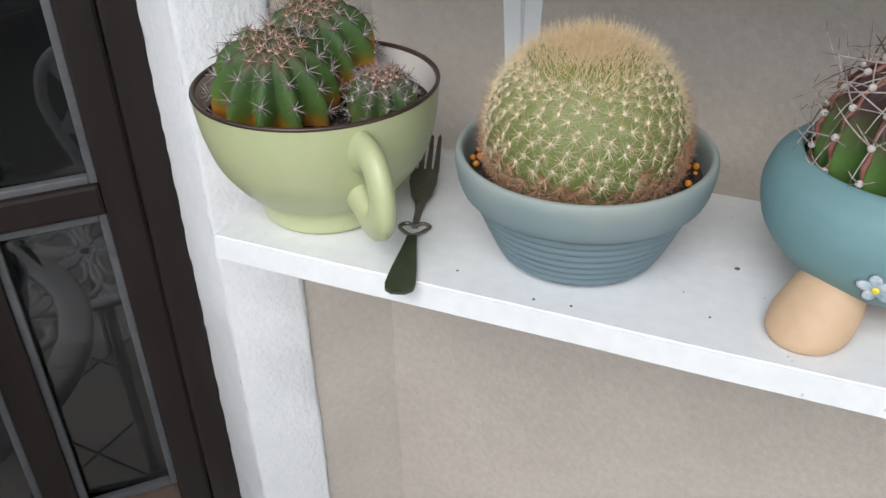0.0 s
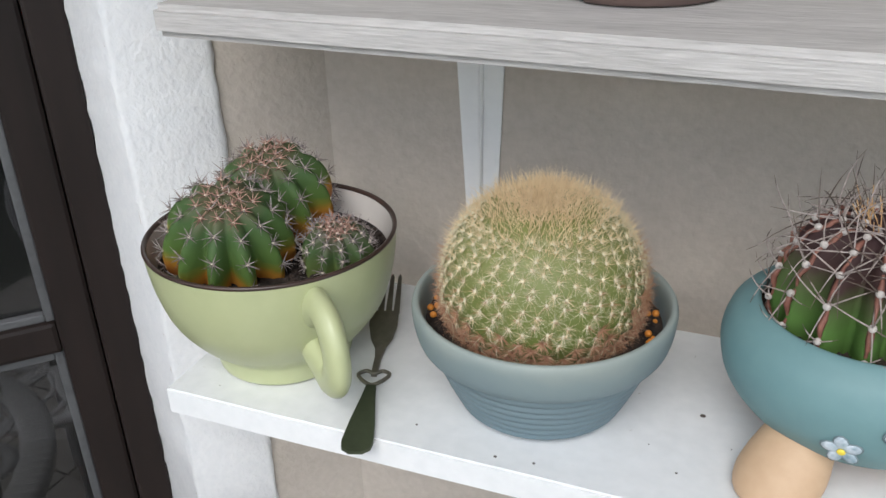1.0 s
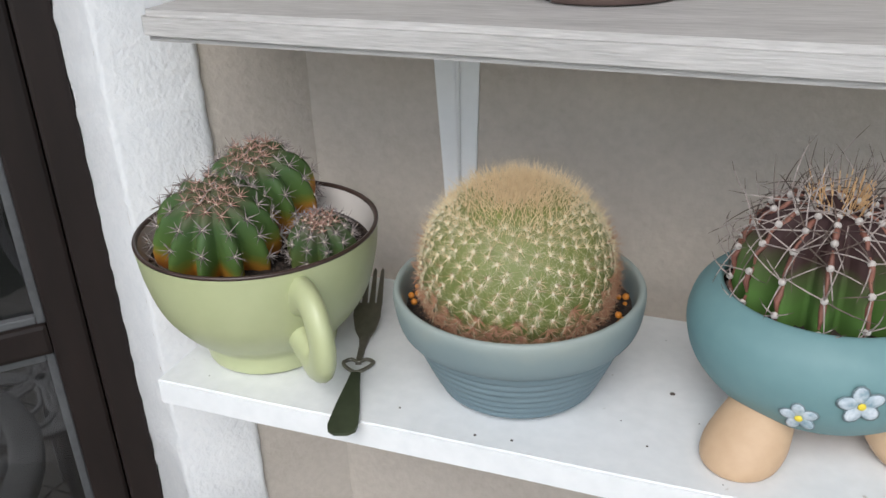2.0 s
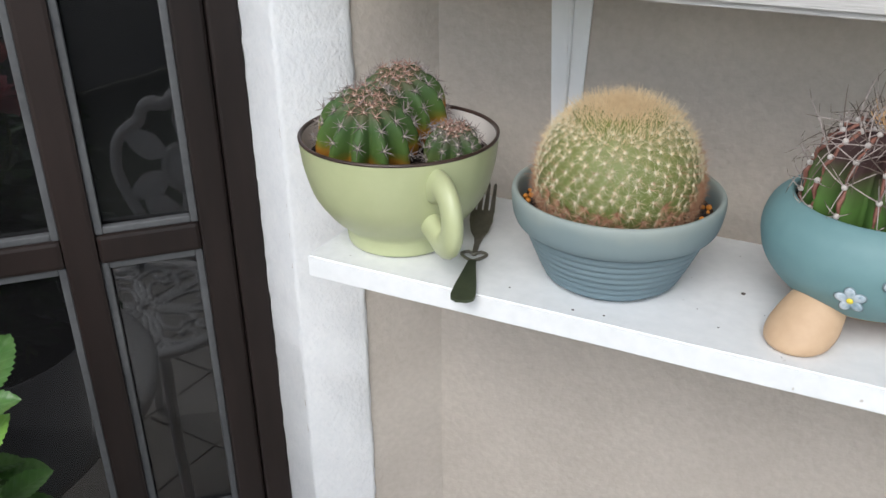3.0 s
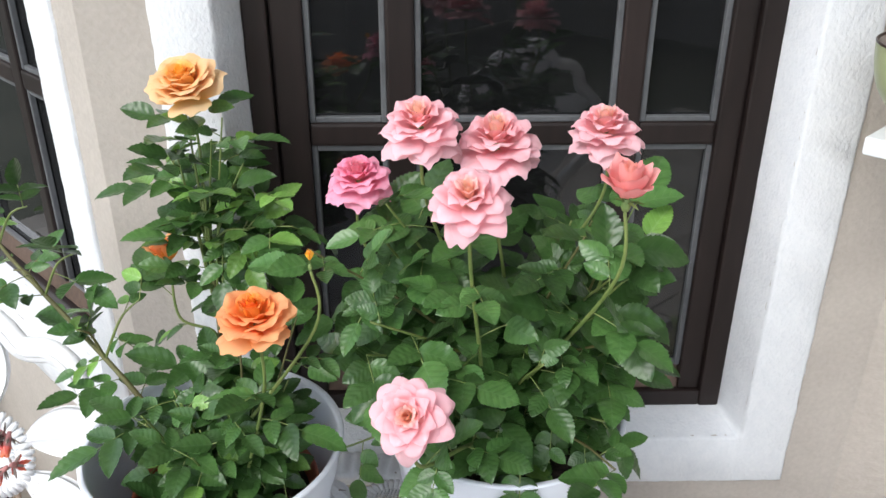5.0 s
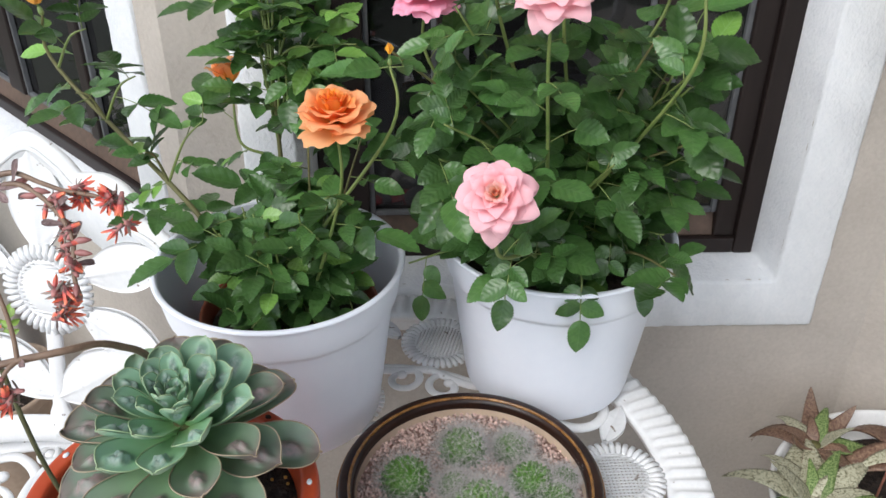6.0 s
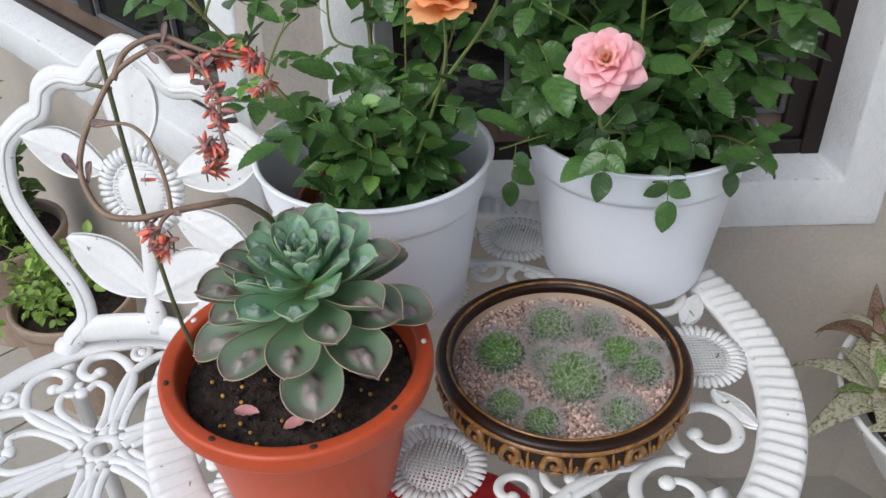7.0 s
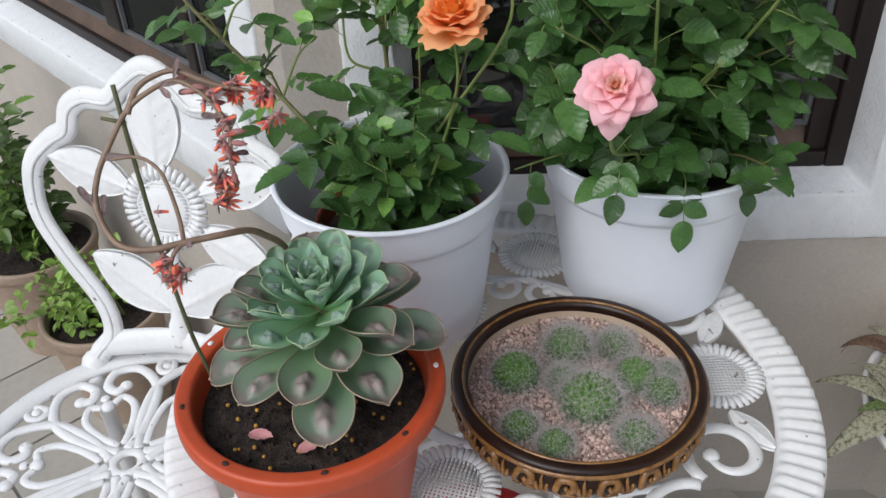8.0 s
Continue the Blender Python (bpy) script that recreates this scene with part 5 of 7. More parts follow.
def thick_leaf(name, mat, seed, cup=0.35, bend=0.35, edge_mat=None):
    """Unit fleshy leaf along +x, 0.1 long: narrow at the foot, broad and round near the end, keeled, wavy-edged, with a small point."""
    L, W = 0.10, 0.056
    n, m = 30, 20
    top, bot = [], []
    for i in range(n + 1):
        t = 1 - (1 - i / n) ** 1.8
        g = min(1, t / 0.70)
        w = W * 0.5 * (0.36 + 0.64 * g * g * (3 - 2 * g))
        if t > 0.70:
            q = (t - 0.70) / 0.30
            w *= math.sqrt(max(0, 1 - (q * 0.990) ** 2.5))
        x = L * t
        lift = bend * L * t * t * 0.5
        th = 0.0080 * (1 - 0.66 * t) * (1 if t < 0.97 else 0.3)
        for k in range(m + 1):
            u = 2 * k / m - 1
            z = lift + cup * w * abs(u) ** 1.7 + 0.0018 * math.sin(8 * t + 3 * u + seed * 1.7) * t * abs(u)
            r2 = ((x - 0.074) / 0.0150) ** 2 + (w * u / 0.0085) ** 2 + 0.9 * noise.noise(Vector((x * 75, w * u * 75, seed * 5.3)))
            lump = math.exp(-max(0.0, r2) ** 1.8)
            z += lump * (0.0085 + 0.0075 * noise.noise(Vector((x * 170, w * u * 170, seed * 3.1))))
            e = 1 - abs(u) ** 3
            tip = 0.0022 * max(0, 1 - abs(u) * 2.0) * max(0, (t - 0.95) / 0.05)
            top.append((x + tip, w * u, z + 0.0006))
            bot.append((x + tip, w * u * 0.985, z - th * e - 0.0006))
    k = len(top)
    fs = []
    for i in range(n):
        for j in range(m):
            a = i * (m + 1) + j
            fs.append((a, a + m + 1, a + m + 2, a + 1))
            fs.append((k + a, k + a + 1, k + a + m + 2, k + a + m + 1))
        for j in (0, m):
            a = i * (m + 1) + j
            fs.append((a, k + a, k + a + m + 1, a + m + 1))
    a = n * (m + 1)
    for j in range(m):
        fs.append((a + j, k + a + j, k + a + j + 1, a + j + 1))
    edge = [top[i * (m + 1)] for i in range(n + 1)] + [top[n * (m + 1) + j] for j in range(1, m)] + [top[i * (m + 1) + m] for i in range(n, -1, -1)]
    ve, fe = sweep(edge[4:-4], 0.00075, 5)
    me = bpy.data.meshes.new(name)
    me.from_pydata(top + bot, [], fs)
    me.materials.append(mat)
    me.shade_smooth()
    ee = bpy.data.meshes.new("margin")
    ee.from_pydata([tuple(q) for q in ve], [], fe)
    ee.materials.append(edge_mat or M_REDDISH)
    ee.shade_smooth()
    return me, ee


def build_rosette():
    rnd = random.Random(8)
    c = Vector((-0.671, -0.451, 0.970))
    ax = Vector((0.10, -0.11, 1.0)).normalized()
    x = ax.orthogonal().normalized()
    base = Matrix.Translation(c) @ Matrix((x, ax.cross(x), ax)).transposed().to_4x4()
    ro = empty("echeveria", base, "large blue-green warty rosette succulent with purple tips in the orange pot", "succulent")
    inner = [thick_leaf("leaf", M_ECH, s, 0.36, 0.24, M_PALEDGE) for s in (1, 2, 6)]
    outer = [thick_leaf("leaf", M_ECHO, s, cup, 0.12) for s, cup in ((3, 0.30), (4, 0.42), (5, 0.60))]
    n = 52
    for i in range(n):
        t = i / (n - 1)
        ang = i * 137.508 + 20
        size = 0.16 + 1.02 * t ** 0.70
        elev = 80 - 90 * t ** 0.80 + rnd.uniform(-6, 5)
        z = 0.030 - 0.076 * t
        me, ee = rnd.choice(outer if t > 0.60 + rnd.uniform(-0.08, 0.08) else inner)
        m = Matrix.Rotation(radians(ang + rnd.uniform(-7, 7)), 4, "Z") @ Matrix.Translation((0.003 + 0.010 * t, 0, z)) @ Matrix.Rotation(radians(-elev), 4, "Y") @ Matrix.Rotation(radians(rnd.uniform(-14, 14)), 4, "X") @ Matrix.Diagonal((size * rnd.uniform(0.93, 1.06), size * rnd.uniform(0.80, 1.0), size, 1))
        ob = new("leaf", me)
        ob.parent = ro
        ob.matrix_local = m
        mg = new("margin", ee)
        mg.parent = ob
    v, f = sweep([(0, 0, -0.106), (0, 0, -0.03), (0, 0, 0.012)], [0.017, 0.015, 0.008], 12)
    mesh_ob("stem", v, f, M_CANEB, ro)
    return ro


build_rosette()

M_STALK = surface("brownish_flower_stalk", (0.16, 0.10, 0.07), (0.28, 0.19, 0.13), 40, 200, 0.5, 0.25)
M_STAKE = surface("green_brown_stake", (0.07, 0.075, 0.03), (0.14, 0.14, 0.07), 40, 200, 0.7, 0.4)
M_CORAL = gradient("coral_red_flower", [(0.0, (0.60, 0.12, 0.13)), (0.5, (0.78, 0.15, 0.10)), (1.0, (0.85, 0.27, 0.12))], 0.5, 0, 0, 0.016, 0.1, 80, 0.1, 0.15, sub=0.2)
M_BRACT = surface("dusky_red_bract", (0.30, 0.11, 0.11), (0.46, 0.21, 0.19), 60, 200, 0.5, 0.2, spread=0.2)
BRACT = thick_leaf("bract", surface("purple_grey_bract", (0.15, 0.10, 0.10), (0.27, 0.19, 0.18), 60, 200, 0.5, 0.2, spread=0.2), 9, 0.5, 0.2)[0]
CPET = leaflet_mesh("petal", 0.015, 0.0052, -0.12, 0.5, M_CORAL, 12, 3)
CSEP = leaflet_mesh("sepal", 0.012, 0.0036, -0.10, 0.5, surface("grey_mauve_sepal", (0.20, 0.15, 0.13), (0.34, 0.26, 0.22), 60, 200, 0.5, 0.2, spread=0.25), 14, 2)


def build_flower_stalks():
    rnd = random.Random(15)
    st = empty("flower_stalk", pose(-0.664, -0.462, 0.975), "long looping brown flower stalk with coral-red succulent flowers", "flower stalk")
    def stem(pts, r0, r1):
        path = spline(pts, 6)
        n = len(path)
        v, f = sweep(path, [r0 + (r1 - r0) * i / (n - 1) for i in range(n)], 8)
        ob = mesh_ob("stem", v, f, M_STALK, st)
        ob.matrix_world = Matrix.Identity(4)
        return path
    main = stem([(-0.735, -0.425, 0.945), (-0.728, -0.446, 1.012), (-0.703, -0.480, 1.058), (-0.686, -0.505, 1.084), (-0.676, -0.532, 1.098), (-0.689, -0.564, 1.099), (-0.705, -0.594, 1.098), (-0.726, -0.611, 1.104), (-0.750, -0.611, 1.129), (-0.761, -0.598, 1.153), (-0.765, -0.577, 1.177), (-0.766, -0.555, 1.199), (-0.759, -0.533, 1.212), (-0.748, -0.514, 1.218), (-0.731, -0.503, 1.210), (-0.712, -0.497, 1.195), (-0.697, -0.498, 1.179), (-0.685, -0.508, 1.156), (-0.676, -0.510, 1.140)], 0.0036, 0.0018)
    stem([(-0.764, -0.557, 1.196), (-0.768, -0.542, 1.213), (-0.762, -0.527, 1.222), (-0.750, -0.511, 1.226), (-0.734, -0.499, 1.219), (-0.718, -0.486, 1.212), (-0.700, -0.470, 1.208), (-0.686, -0.464, 1.200)], 0.0030, 0.0015)
    stem([(-0.690, -0.566, 1.099), (-0.696, -0.562, 1.118), (-0.709, -0.559, 1.143), (-0.722, -0.559, 1.158), (-0.738, -0.567, 1.167), (-0.756, -0.585, 1.165)], 0.0022, 0.0014)
    stem([(-0.690, -0.566, 1.099), (-0.688, -0.578, 1.094), (-0.684, -0.588, 1.080)], 0.0024, 0.0014)
    spots = [((-0.711, -0.481, 1.209), 6), ((-0.690, -0.463, 1.204), 6), ((-0.680, -0.464, 1.191), 2), ((-0.686, -0.522, 1.145), 6), ((-0.677, -0.527, 1.132), 6), ((-0.691, -0.582, 1.092), 3), ((-0.683, -0.589, 1.078), 4), ((-0.674, -0.580, 1.077), 2), ((-0.721, -0.498, 1.202), 5), ((-0.705, -0.498, 1.185), 5), ((-0.698, -0.502, 1.172), 4), ((-0.710, -0.569, 1.126), 1), ((-0.688, -0.508, 1.160), 4)]
    for k, (p, n) in enumerate(spots):
        small = k in (9, 10, 11, 12, 8)
        for _ in range(n):
            d = Vector((rnd.uniform(-1, 1), rnd.uniform(-1, 1), rnd.uniform(-1.1, 0.5))).normalized()
            q = Vector(p) + Vector((rnd.uniform(-1, 1), rnd.uniform(-1, 1), rnd.uniform(-1, 1))) * 0.006
            s = rnd.uniform(0.5, 0.7) if small else rnd.uniform(0.66, 0.9)
            v, f = sweep([q - d * 0.008 * s, q, q + d * 0.005 * s], [0.0015, 0.0032 * s, 0.0034 * s], 8)
            fl_ = mesh_ob("flower", v, f, M_BRACT, st)
            fl_.matrix_world = Matrix.Identity(4)
            o = d.orthogonal().normalized()
            closed_ = rnd.random() < 0.4
            for j in range(5):
                e = Matrix.Rotation(radians(72 * j + 36), 3, d) @ o
                ob = new("sepal", CSEP)
                ob.parent = fl_
                ob.matrix_world = Matrix.Translation(q - d * 0.002 * s + e * 0.0020 * s) @ frame_from(d * rnd.uniform(0.0, 0.7) + e, d) @ Matrix.Scale(s * rnd.uniform(0.7, 1.0), 4)
            for j in range(5):
                e = Matrix.Rotation(radians(72 * j + rnd.uniform(-10, 10)), 3, d) @ o
                ob = new("petal", CPET)
                ob.parent = fl_
                open_ = 0.06 if small else (0.18 if closed_ else rnd.uniform(0.45, 0.95))
                ob.matrix_world = Matrix.Translation(q + d * 0.002 * s + e * 0.0022 * s) @ frame_from(d + e * open_, -e) @ Matrix.Scale(s * 0.95, 4)
    for q in range(78, len(main), 2):
        p = main[q]
        d = Vector((rnd.uniform(-1, 1), rnd.uniform(-1, 1), rnd.uniform(-0.9, 0.5))).normalized()
        v, f = sweep([p, p + d * 0.005, p + d * 0.010, p + d * 0.015], [0.0012, 0.0030, 0.0026, 0.0006], 8)
        ob = mesh_ob("flower_bud", v, f, M_BRACT, st, "closed dusky pink bud")
        ob.matrix_world = Matrix.Identity(4)
    for k, path_i in enumerate((30, 74, 80, 84, 88, 92, 96, 100)):
        p = main[min(path_i, len(main) - 1)]
        d = Vector((rnd.uniform(-1, 1), rnd.uniform(-1, 1), rnd.uniform(-0.6, 1))).normalized()
        ob = new("bract", BRACT)
        ob.parent = st
        ob.matrix_world = Matrix.Translation(p) @ frame_from(d, (0.4, -0.5, 0.7)) @ Matrix.Diagonal((0.18, 0.11, 0.16, 1))
    for p, d, s in (((-0.750, -0.611, 1.129), (-0.5, -0.15, 0.75), 0.24), ((-0.748, -0.608, 1.122), (0.35, 0.2, 0.8), 0.26), ((-0.748, -0.514, 1.220), (0.1, 0.35, 0.8), 0.20), ((-0.745, -0.572, 1.168), (-0.6, -0.5, -0.1), 0.24)):
        ob = new("bract", BRACT)
        ob.parent = st
        ob.matrix_world = Matrix.Translation(p) @ frame_from(d, (0.4, -0.6, 0.6)) @ Matrix.Diagonal((s, s * 0.55, s * 0.6, 1))
    sk = empty("plant_stake", pose(-0.776, -0.540, 0.868), "thin green-brown wooden stake in the orange pot", "stake")
    v, f = sweep(spline([(-0.748, -0.548, 0.866), (-0.7485, -0.560, 0.95), (-0.750, -0.566, 1.06), (-0.765, -0.562, 1.143), (-0.787, -0.554, 1.216)], 5), 0.0023, 8)
    ob = mesh_ob("shaft", v, f, M_STAKE, sk)
    ob.matrix_world = Matrix.Identity(4)
    v, f = sweep([(-0.779, -0.575, 1.194), (-0.765, -0.560, 1.188)], [0.0016, 0.0022], 6)
    ob = mesh_ob("twig", v, f, M_STAKE, sk)
    ob.matrix_world = Matrix.Identity(4)
    # fallen petals and fertiliser grains on the soil
    fp = leaflet_mesh("fallen_petal", 0.032, 0.017, -0.3, 0.5, surface("dry_pink_leaf", (0.42, 0.16, 0.17), (0.60, 0.30, 0.30), 60, 200, 0.6, 0.3), 13, 4)
    for x, y, a in ((-0.668, -0.560, 20), (-0.612, -0.540, 65)):
        ob = new("fallen_leaf", fp)
        ob.matrix_world = pose(x, y, 0.868, 0, 0, a)
        tagged(ob, "dry pink leaf lying on dark soil", "leaf", "fallen leaves")
    gm = surface("yellow_fertiliser_grain", (0.45, 0.22, 0.03), (0.62, 0.34, 0.06), 60, 200, 0.5, 0.2, spread=0.2)
    gmesh = bpy.data.meshes.new("fertiliser_grain")
    gmesh.from_pydata(ico(2)[0], [], ico(2)[1])
    gmesh.materials.append(gm)
    gmesh.shade_smooth()
    for k in range(56):
        q, a = 0.114 * rnd.random() ** 0.35, rnd.uniform(0, 6.28)
        ob = new("fertiliser_grain", gmesh)
        ob.matrix_world = Matrix.Translation((SP[0] + q * math.cos(a), SP[1] + q * math.sin(a), 0.8660)) @ Matrix.Scale(rnd.uniform(0.0016, 0.0026), 4)
        tagged(ob, "small yellow fertiliser grain lying on dark soil", "fertiliser", "fertiliser grains")
    return st


build_flower_stalks()

# ---- cup with three cacti ----
M_CUP = surface("pale_green_glaze", (0.40, 0.435, 0.24), (0.46, 0.495, 0.285), 5, 80, 0.38, 0.06, coat=0.15)
M_CUPIN = surface("cream_inner_glaze", (0.62, 0.58, 0.54), (0.70, 0.66, 0.62), 8, 80, 0.3, 0.05)
M_CUPRIM = surface("dark_brown_rim_glaze", (0.03, 0.018, 0.014), (0.06, 0.035, 0.028), 30, 100, 0.3, 0.1)
M_SPINE = surface("grey_spine", (0.07, 0.055, 0.055), (0.42, 0.36, 0.34), 300, 900, 0.6, 0.0)
M_SPINER = surface("red_brown_spine", (0.15, 0.075, 0.06), (0.46, 0.27, 0.21), 300, 900, 0.6, 0.0)
M_WOOL = surface("pale_areole_wool", (0.55, 0.48, 0.38), (0.75, 0.68, 0.55), 200, 600, 0.9, 0.0)
M_WOOLW = surface("white_areole_wool", (0.36, 0.33, 0.31), (0.58, 0.54, 0.51), 200, 600, 0.9, 0.0)


def spine(p, d, L, r):
    """A thin three-sided needle."""
    d = Vector(d).normalized()
    o = d.orthogonal().normalized()
    q = d.cross(o)
    p = Vector(p)
    vs = [p + o * r, p + (o * -0.5 + q * 0.87) * r, p + (o * -0.5 - q * 0.87) * r, p + d * L]
    return vs, [(0, 1, 3), (1, 2, 3), (2, 0, 3)]


def body_point(R, H, ribs, depth, lat, a, twist=0.0, square=0.86):
    """Point on a ribbed cactus body; lat from -1 (bottom) to 1 (top)."""
    phi = lat * math.pi / 2
    k = 0.5 + 0.5 * math.cos(ribs * (a - twist * lat))
    rr = R * math.cos(phi) ** square * (1 - depth * (1 - k ** 0.8) * (0.35 + 0.65 * math.cos(phi)))
    zz = H * math.sin(phi)
    if lat > 0.80:
        zz -= H * 0.10 * ((lat - 0.80) / 0.20) ** 2
    return Vector((rr * math.cos(a), rr * math.sin(a), zz))


def ribbed(R, H, ribs, depth, per=8, rings=26, twist=0.0, lo=-0.75, square=0.86):
    vs, fs = [], []
    seg = ribs * per
    for j in range(rings + 1):
        lat = lo + (0.985 - lo) * j / rings
        for i in range(seg):
            vs.append(body_point(R, H, ribs, depth, lat, 2 * math.pi * i / seg, twist, square))
    for j in range(rings):
        for i in range(seg):
            i2 = (i + 1) % seg
            fs.append((j * seg + i, j * seg + i2, (j + 1) * seg + i2, (j + 1) * seg + i))
    vs.append((0, 0, vs[-1][2] - 0.001))
    t = len(vs) - 1
    for i in range(seg):
        fs.append((rings * seg + i, rings * seg + (i + 1) % seg, t))
    return vs, fs


def stuff(name, lots, mat, parent, smooth=False):
    v, f = join(*lots)
    ob = mesh_ob(name, v, f, mat, parent, smooth=smooth)
    ob["kind"] = "stuff"
    return ob


def small_cactus(x, y, z, R, H, ribs, mat, seed, label, lean):
    """Ribbed body with star-shaped spine clusters down each rib and a sunken, bristly crown; lean tips it (x, y)."""
    rnd = random.Random(seed)
    up = Vector((lean[0], lean[1], 1)).normalized()
    side = up.orthogonal().normalized()
    turn = Matrix((side, up.cross(side), up)).transposed().to_4x4()
    c = empty("cactus", Matrix.Translation((x, y, z)) @ turn @ Matrix.Rotation(rnd.uniform(0, 1), 4, "Z"), label, "cactus", "cacti in the cup")
    v, f = ribbed(R, H, ribs, 0.36, 10, 26, 0.0, -0.6)
    mesh_ob("body", v, f, mat, c)
    sp, spr, wool = [], [], []
    for i in range(ribs):
        a = 2 * math.pi * i / ribs
        for k, lat in enumerate((-0.42, -0.16, 0.10, 0.35, 0.57, 0.75, 0.88)):
            lat += 0.05 * (i % 2) + rnd.uniform(-0.02, 0.02)
            p = body_point(R, H, ribs, 0.36, min(lat, 0.95), a + rnd.uniform(-0.02, 0.02))
            n = Vector((p.x / R ** 2, p.y / R ** 2, p.z / H ** 2)).normalized()
            wool.append(moved(ico(1), Matrix.Translation(p) @ Matrix.Scale(0.0013, 4)))
            cnt = 9 if lat < 0.7 else 8
            L = (0.0088 if lat < 0.7 else 0.0072) * min(1, 0.3 + R / 0.06)
            o = n.orthogonal().normalized()
            for s in range(cnt):
                e = Matrix.Rotation(2 * math.pi * s / cnt + rnd.uniform(-0.3, 0.3), 3, n) @ o
                d = n * rnd.uniform(0.30, 0.8) + e
                if s == 0:
                    d = n + e * 0.2
                (spr if (lat > 0.74 and rnd.random() < 0.9) else sp).append(spine(p, d, L * rnd.uniform(0.8, 1.45), 0.00066))
    stuff("spines", sp, M_SPINE, c)
    stuff("crown_spines", spr, M_SPINER, c)
    stuff("areoles", wool, M_WOOL, c)
    return c


def cactus_mat(name, H):
    return gradient(name, [(0.0, (0.20, 0.08, 0.03)), (0.28, (0.40, 0.14, 0.03)), (0.40, (0.44, 0.21, 0.03)), (0.48, (0.19, 0.19, 0.03)), (0.56, (0.088, 0.155, 0.036)), (0.85, (0.058, 0.110, 0.038)), (1.0, (0.09, 0.08, 0.045))], 0.55, 2, -0.62 * H, H, 0.09, 60, 0.6, sub=0.05, spec=0.3)


def build_cup():
    cx, cy = -0.332, 0.512
    cu = empty("cup_planter", pose(cx, cy, SH_Z), "giant pale green glazed teacup with dark rim holding cacti", "cup")
    prof = rounded([(0.0, 0.003), (0.040, 0.003), (0.0465, 0.0), (0.0505, 0.002), (0.0515, 0.010), (0.0510, 0.017), (0.065, 0.028), (0.0805, 0.050), (0.0880, 0.078), (0.0905, 0.1025)], 3, 0.4)
    v, f = lathe(prof, 96, 0.0012, 2)
    mesh_ob("body", v, f, M_CUP, cu)
    v, f = lathe(rounded([(0.0905, 0.1025), (0.0911, 0.1042), (0.0897, 0.1055), (0.0878, 0.1046), (0.0873, 0.1022)], 3, 0.4), 96, 0.0012, 2)
    mesh_ob("rim", v, f, M_CUPRIM, cu, "dark brown glazed rim")
    v, f = lathe([(0.0872, 0.1025), (0.0862, 0.095), (0.0835, 0.082), (0.078, 0.066), (0.0, 0.064)], 96, 0.0012, 2)
    mesh_ob("inside", v, f, M_CUPIN, cu, "cream glazed inside")
    az = radians(-41)
    pts = [(0.080, 0.0, 0.080), (0.096, 0.0, 0.087), (0.113, 0.0, 0.081), (0.121, 0.0, 0.064), (0.118, 0.0, 0.046), (0.105, 0.0, 0.037), (0.088, 0.0, 0.040), (0.066, 0.0, 0.046)]
    path = [Matrix.Rotation(az, 3, "Z") @ p for p in spline(pts, 6)]
    n = len(path)
    rad = [0.0125 + 0.003 * max(0, 1 - i / 6) + 0.0015 * max(0, (i - n + 8) / 8) for i in range(n)]
    side = Matrix.Rotation(az, 3, "Z") @ Vector((0, 1, 0))
    v, f = sweep(path, rad, 14, False, 0.68, side)
    mesh_ob("handle", v, f, M_CUP, cu)
    soil_disc("potting_soil", 0.0838, 0.083, pose(cx, cy, SH_Z), 0.003, 11, "brown gritty soil with bark bits")
    small_cactus(-0.349, 0.484, 1.410, 0.0460, 0.050, 11, cactus_mat("barrel_green_a", 0.050), 4, "ribbed green cactus with orange-brown base in the teacup", (0.28, -0.36))
    small_cactus(-0.350, 0.550, 1.418, 0.0445, 0.045, 10, cactus_mat("barrel_green_b", 0.045), 5, "taller ribbed green cactus at the cup's back", (0.10, -0.34))
    small_cactus(-0.276, 0.508, 1.402, 0.0262, 0.029, 10, gradient("barrel_green_c", [(0.0, (0.22, 0.16, 0.06)), (0.4, (0.12, 0.16, 0.045)), (0.7, (0.055, 0.10, 0.035)), (1.0, (0.07, 0.06, 0.035))], 0.5, 2, -0.018, 0.029, 0.15, 60, 0.3), 6, "small pale ribbed cactus in the teacup", (0.12, -0.26))


build_cup()


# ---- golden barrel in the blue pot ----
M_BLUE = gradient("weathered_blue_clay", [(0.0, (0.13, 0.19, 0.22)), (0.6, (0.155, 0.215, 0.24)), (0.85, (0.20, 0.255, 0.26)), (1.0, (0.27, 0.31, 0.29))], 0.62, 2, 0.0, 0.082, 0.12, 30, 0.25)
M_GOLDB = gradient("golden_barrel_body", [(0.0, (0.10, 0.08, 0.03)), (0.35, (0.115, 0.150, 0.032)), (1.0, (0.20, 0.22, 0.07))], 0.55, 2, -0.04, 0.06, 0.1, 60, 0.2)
M_SPG = surface("golden_spine", (0.64, 0.46, 0.25), (0.92, 0.77, 0.53), 200, 700, 0.5, 0.0)
M_SPP = surface("pale_straw_spine", (0.52, 0.46, 0.28), (0.80, 0.76, 0.58), 200, 700, 0.5, 0.0)
M_SPB = surface("old_brown_spine", (0.28, 0.13, 0.07), (0.52, 0.30, 0.19), 200, 700, 0.6, 0.0)
M_ARE = surface("cream_areole", (0.66, 0.62, 0.46), (0.82, 0.79, 0.64), 200, 600, 0.8, 0.0)
M_GRAIN = surface("orange_grain", (0.55, 0.18, 0.02), (0.70, 0.28, 0.04), 100, 300, 0.5, 0.1)


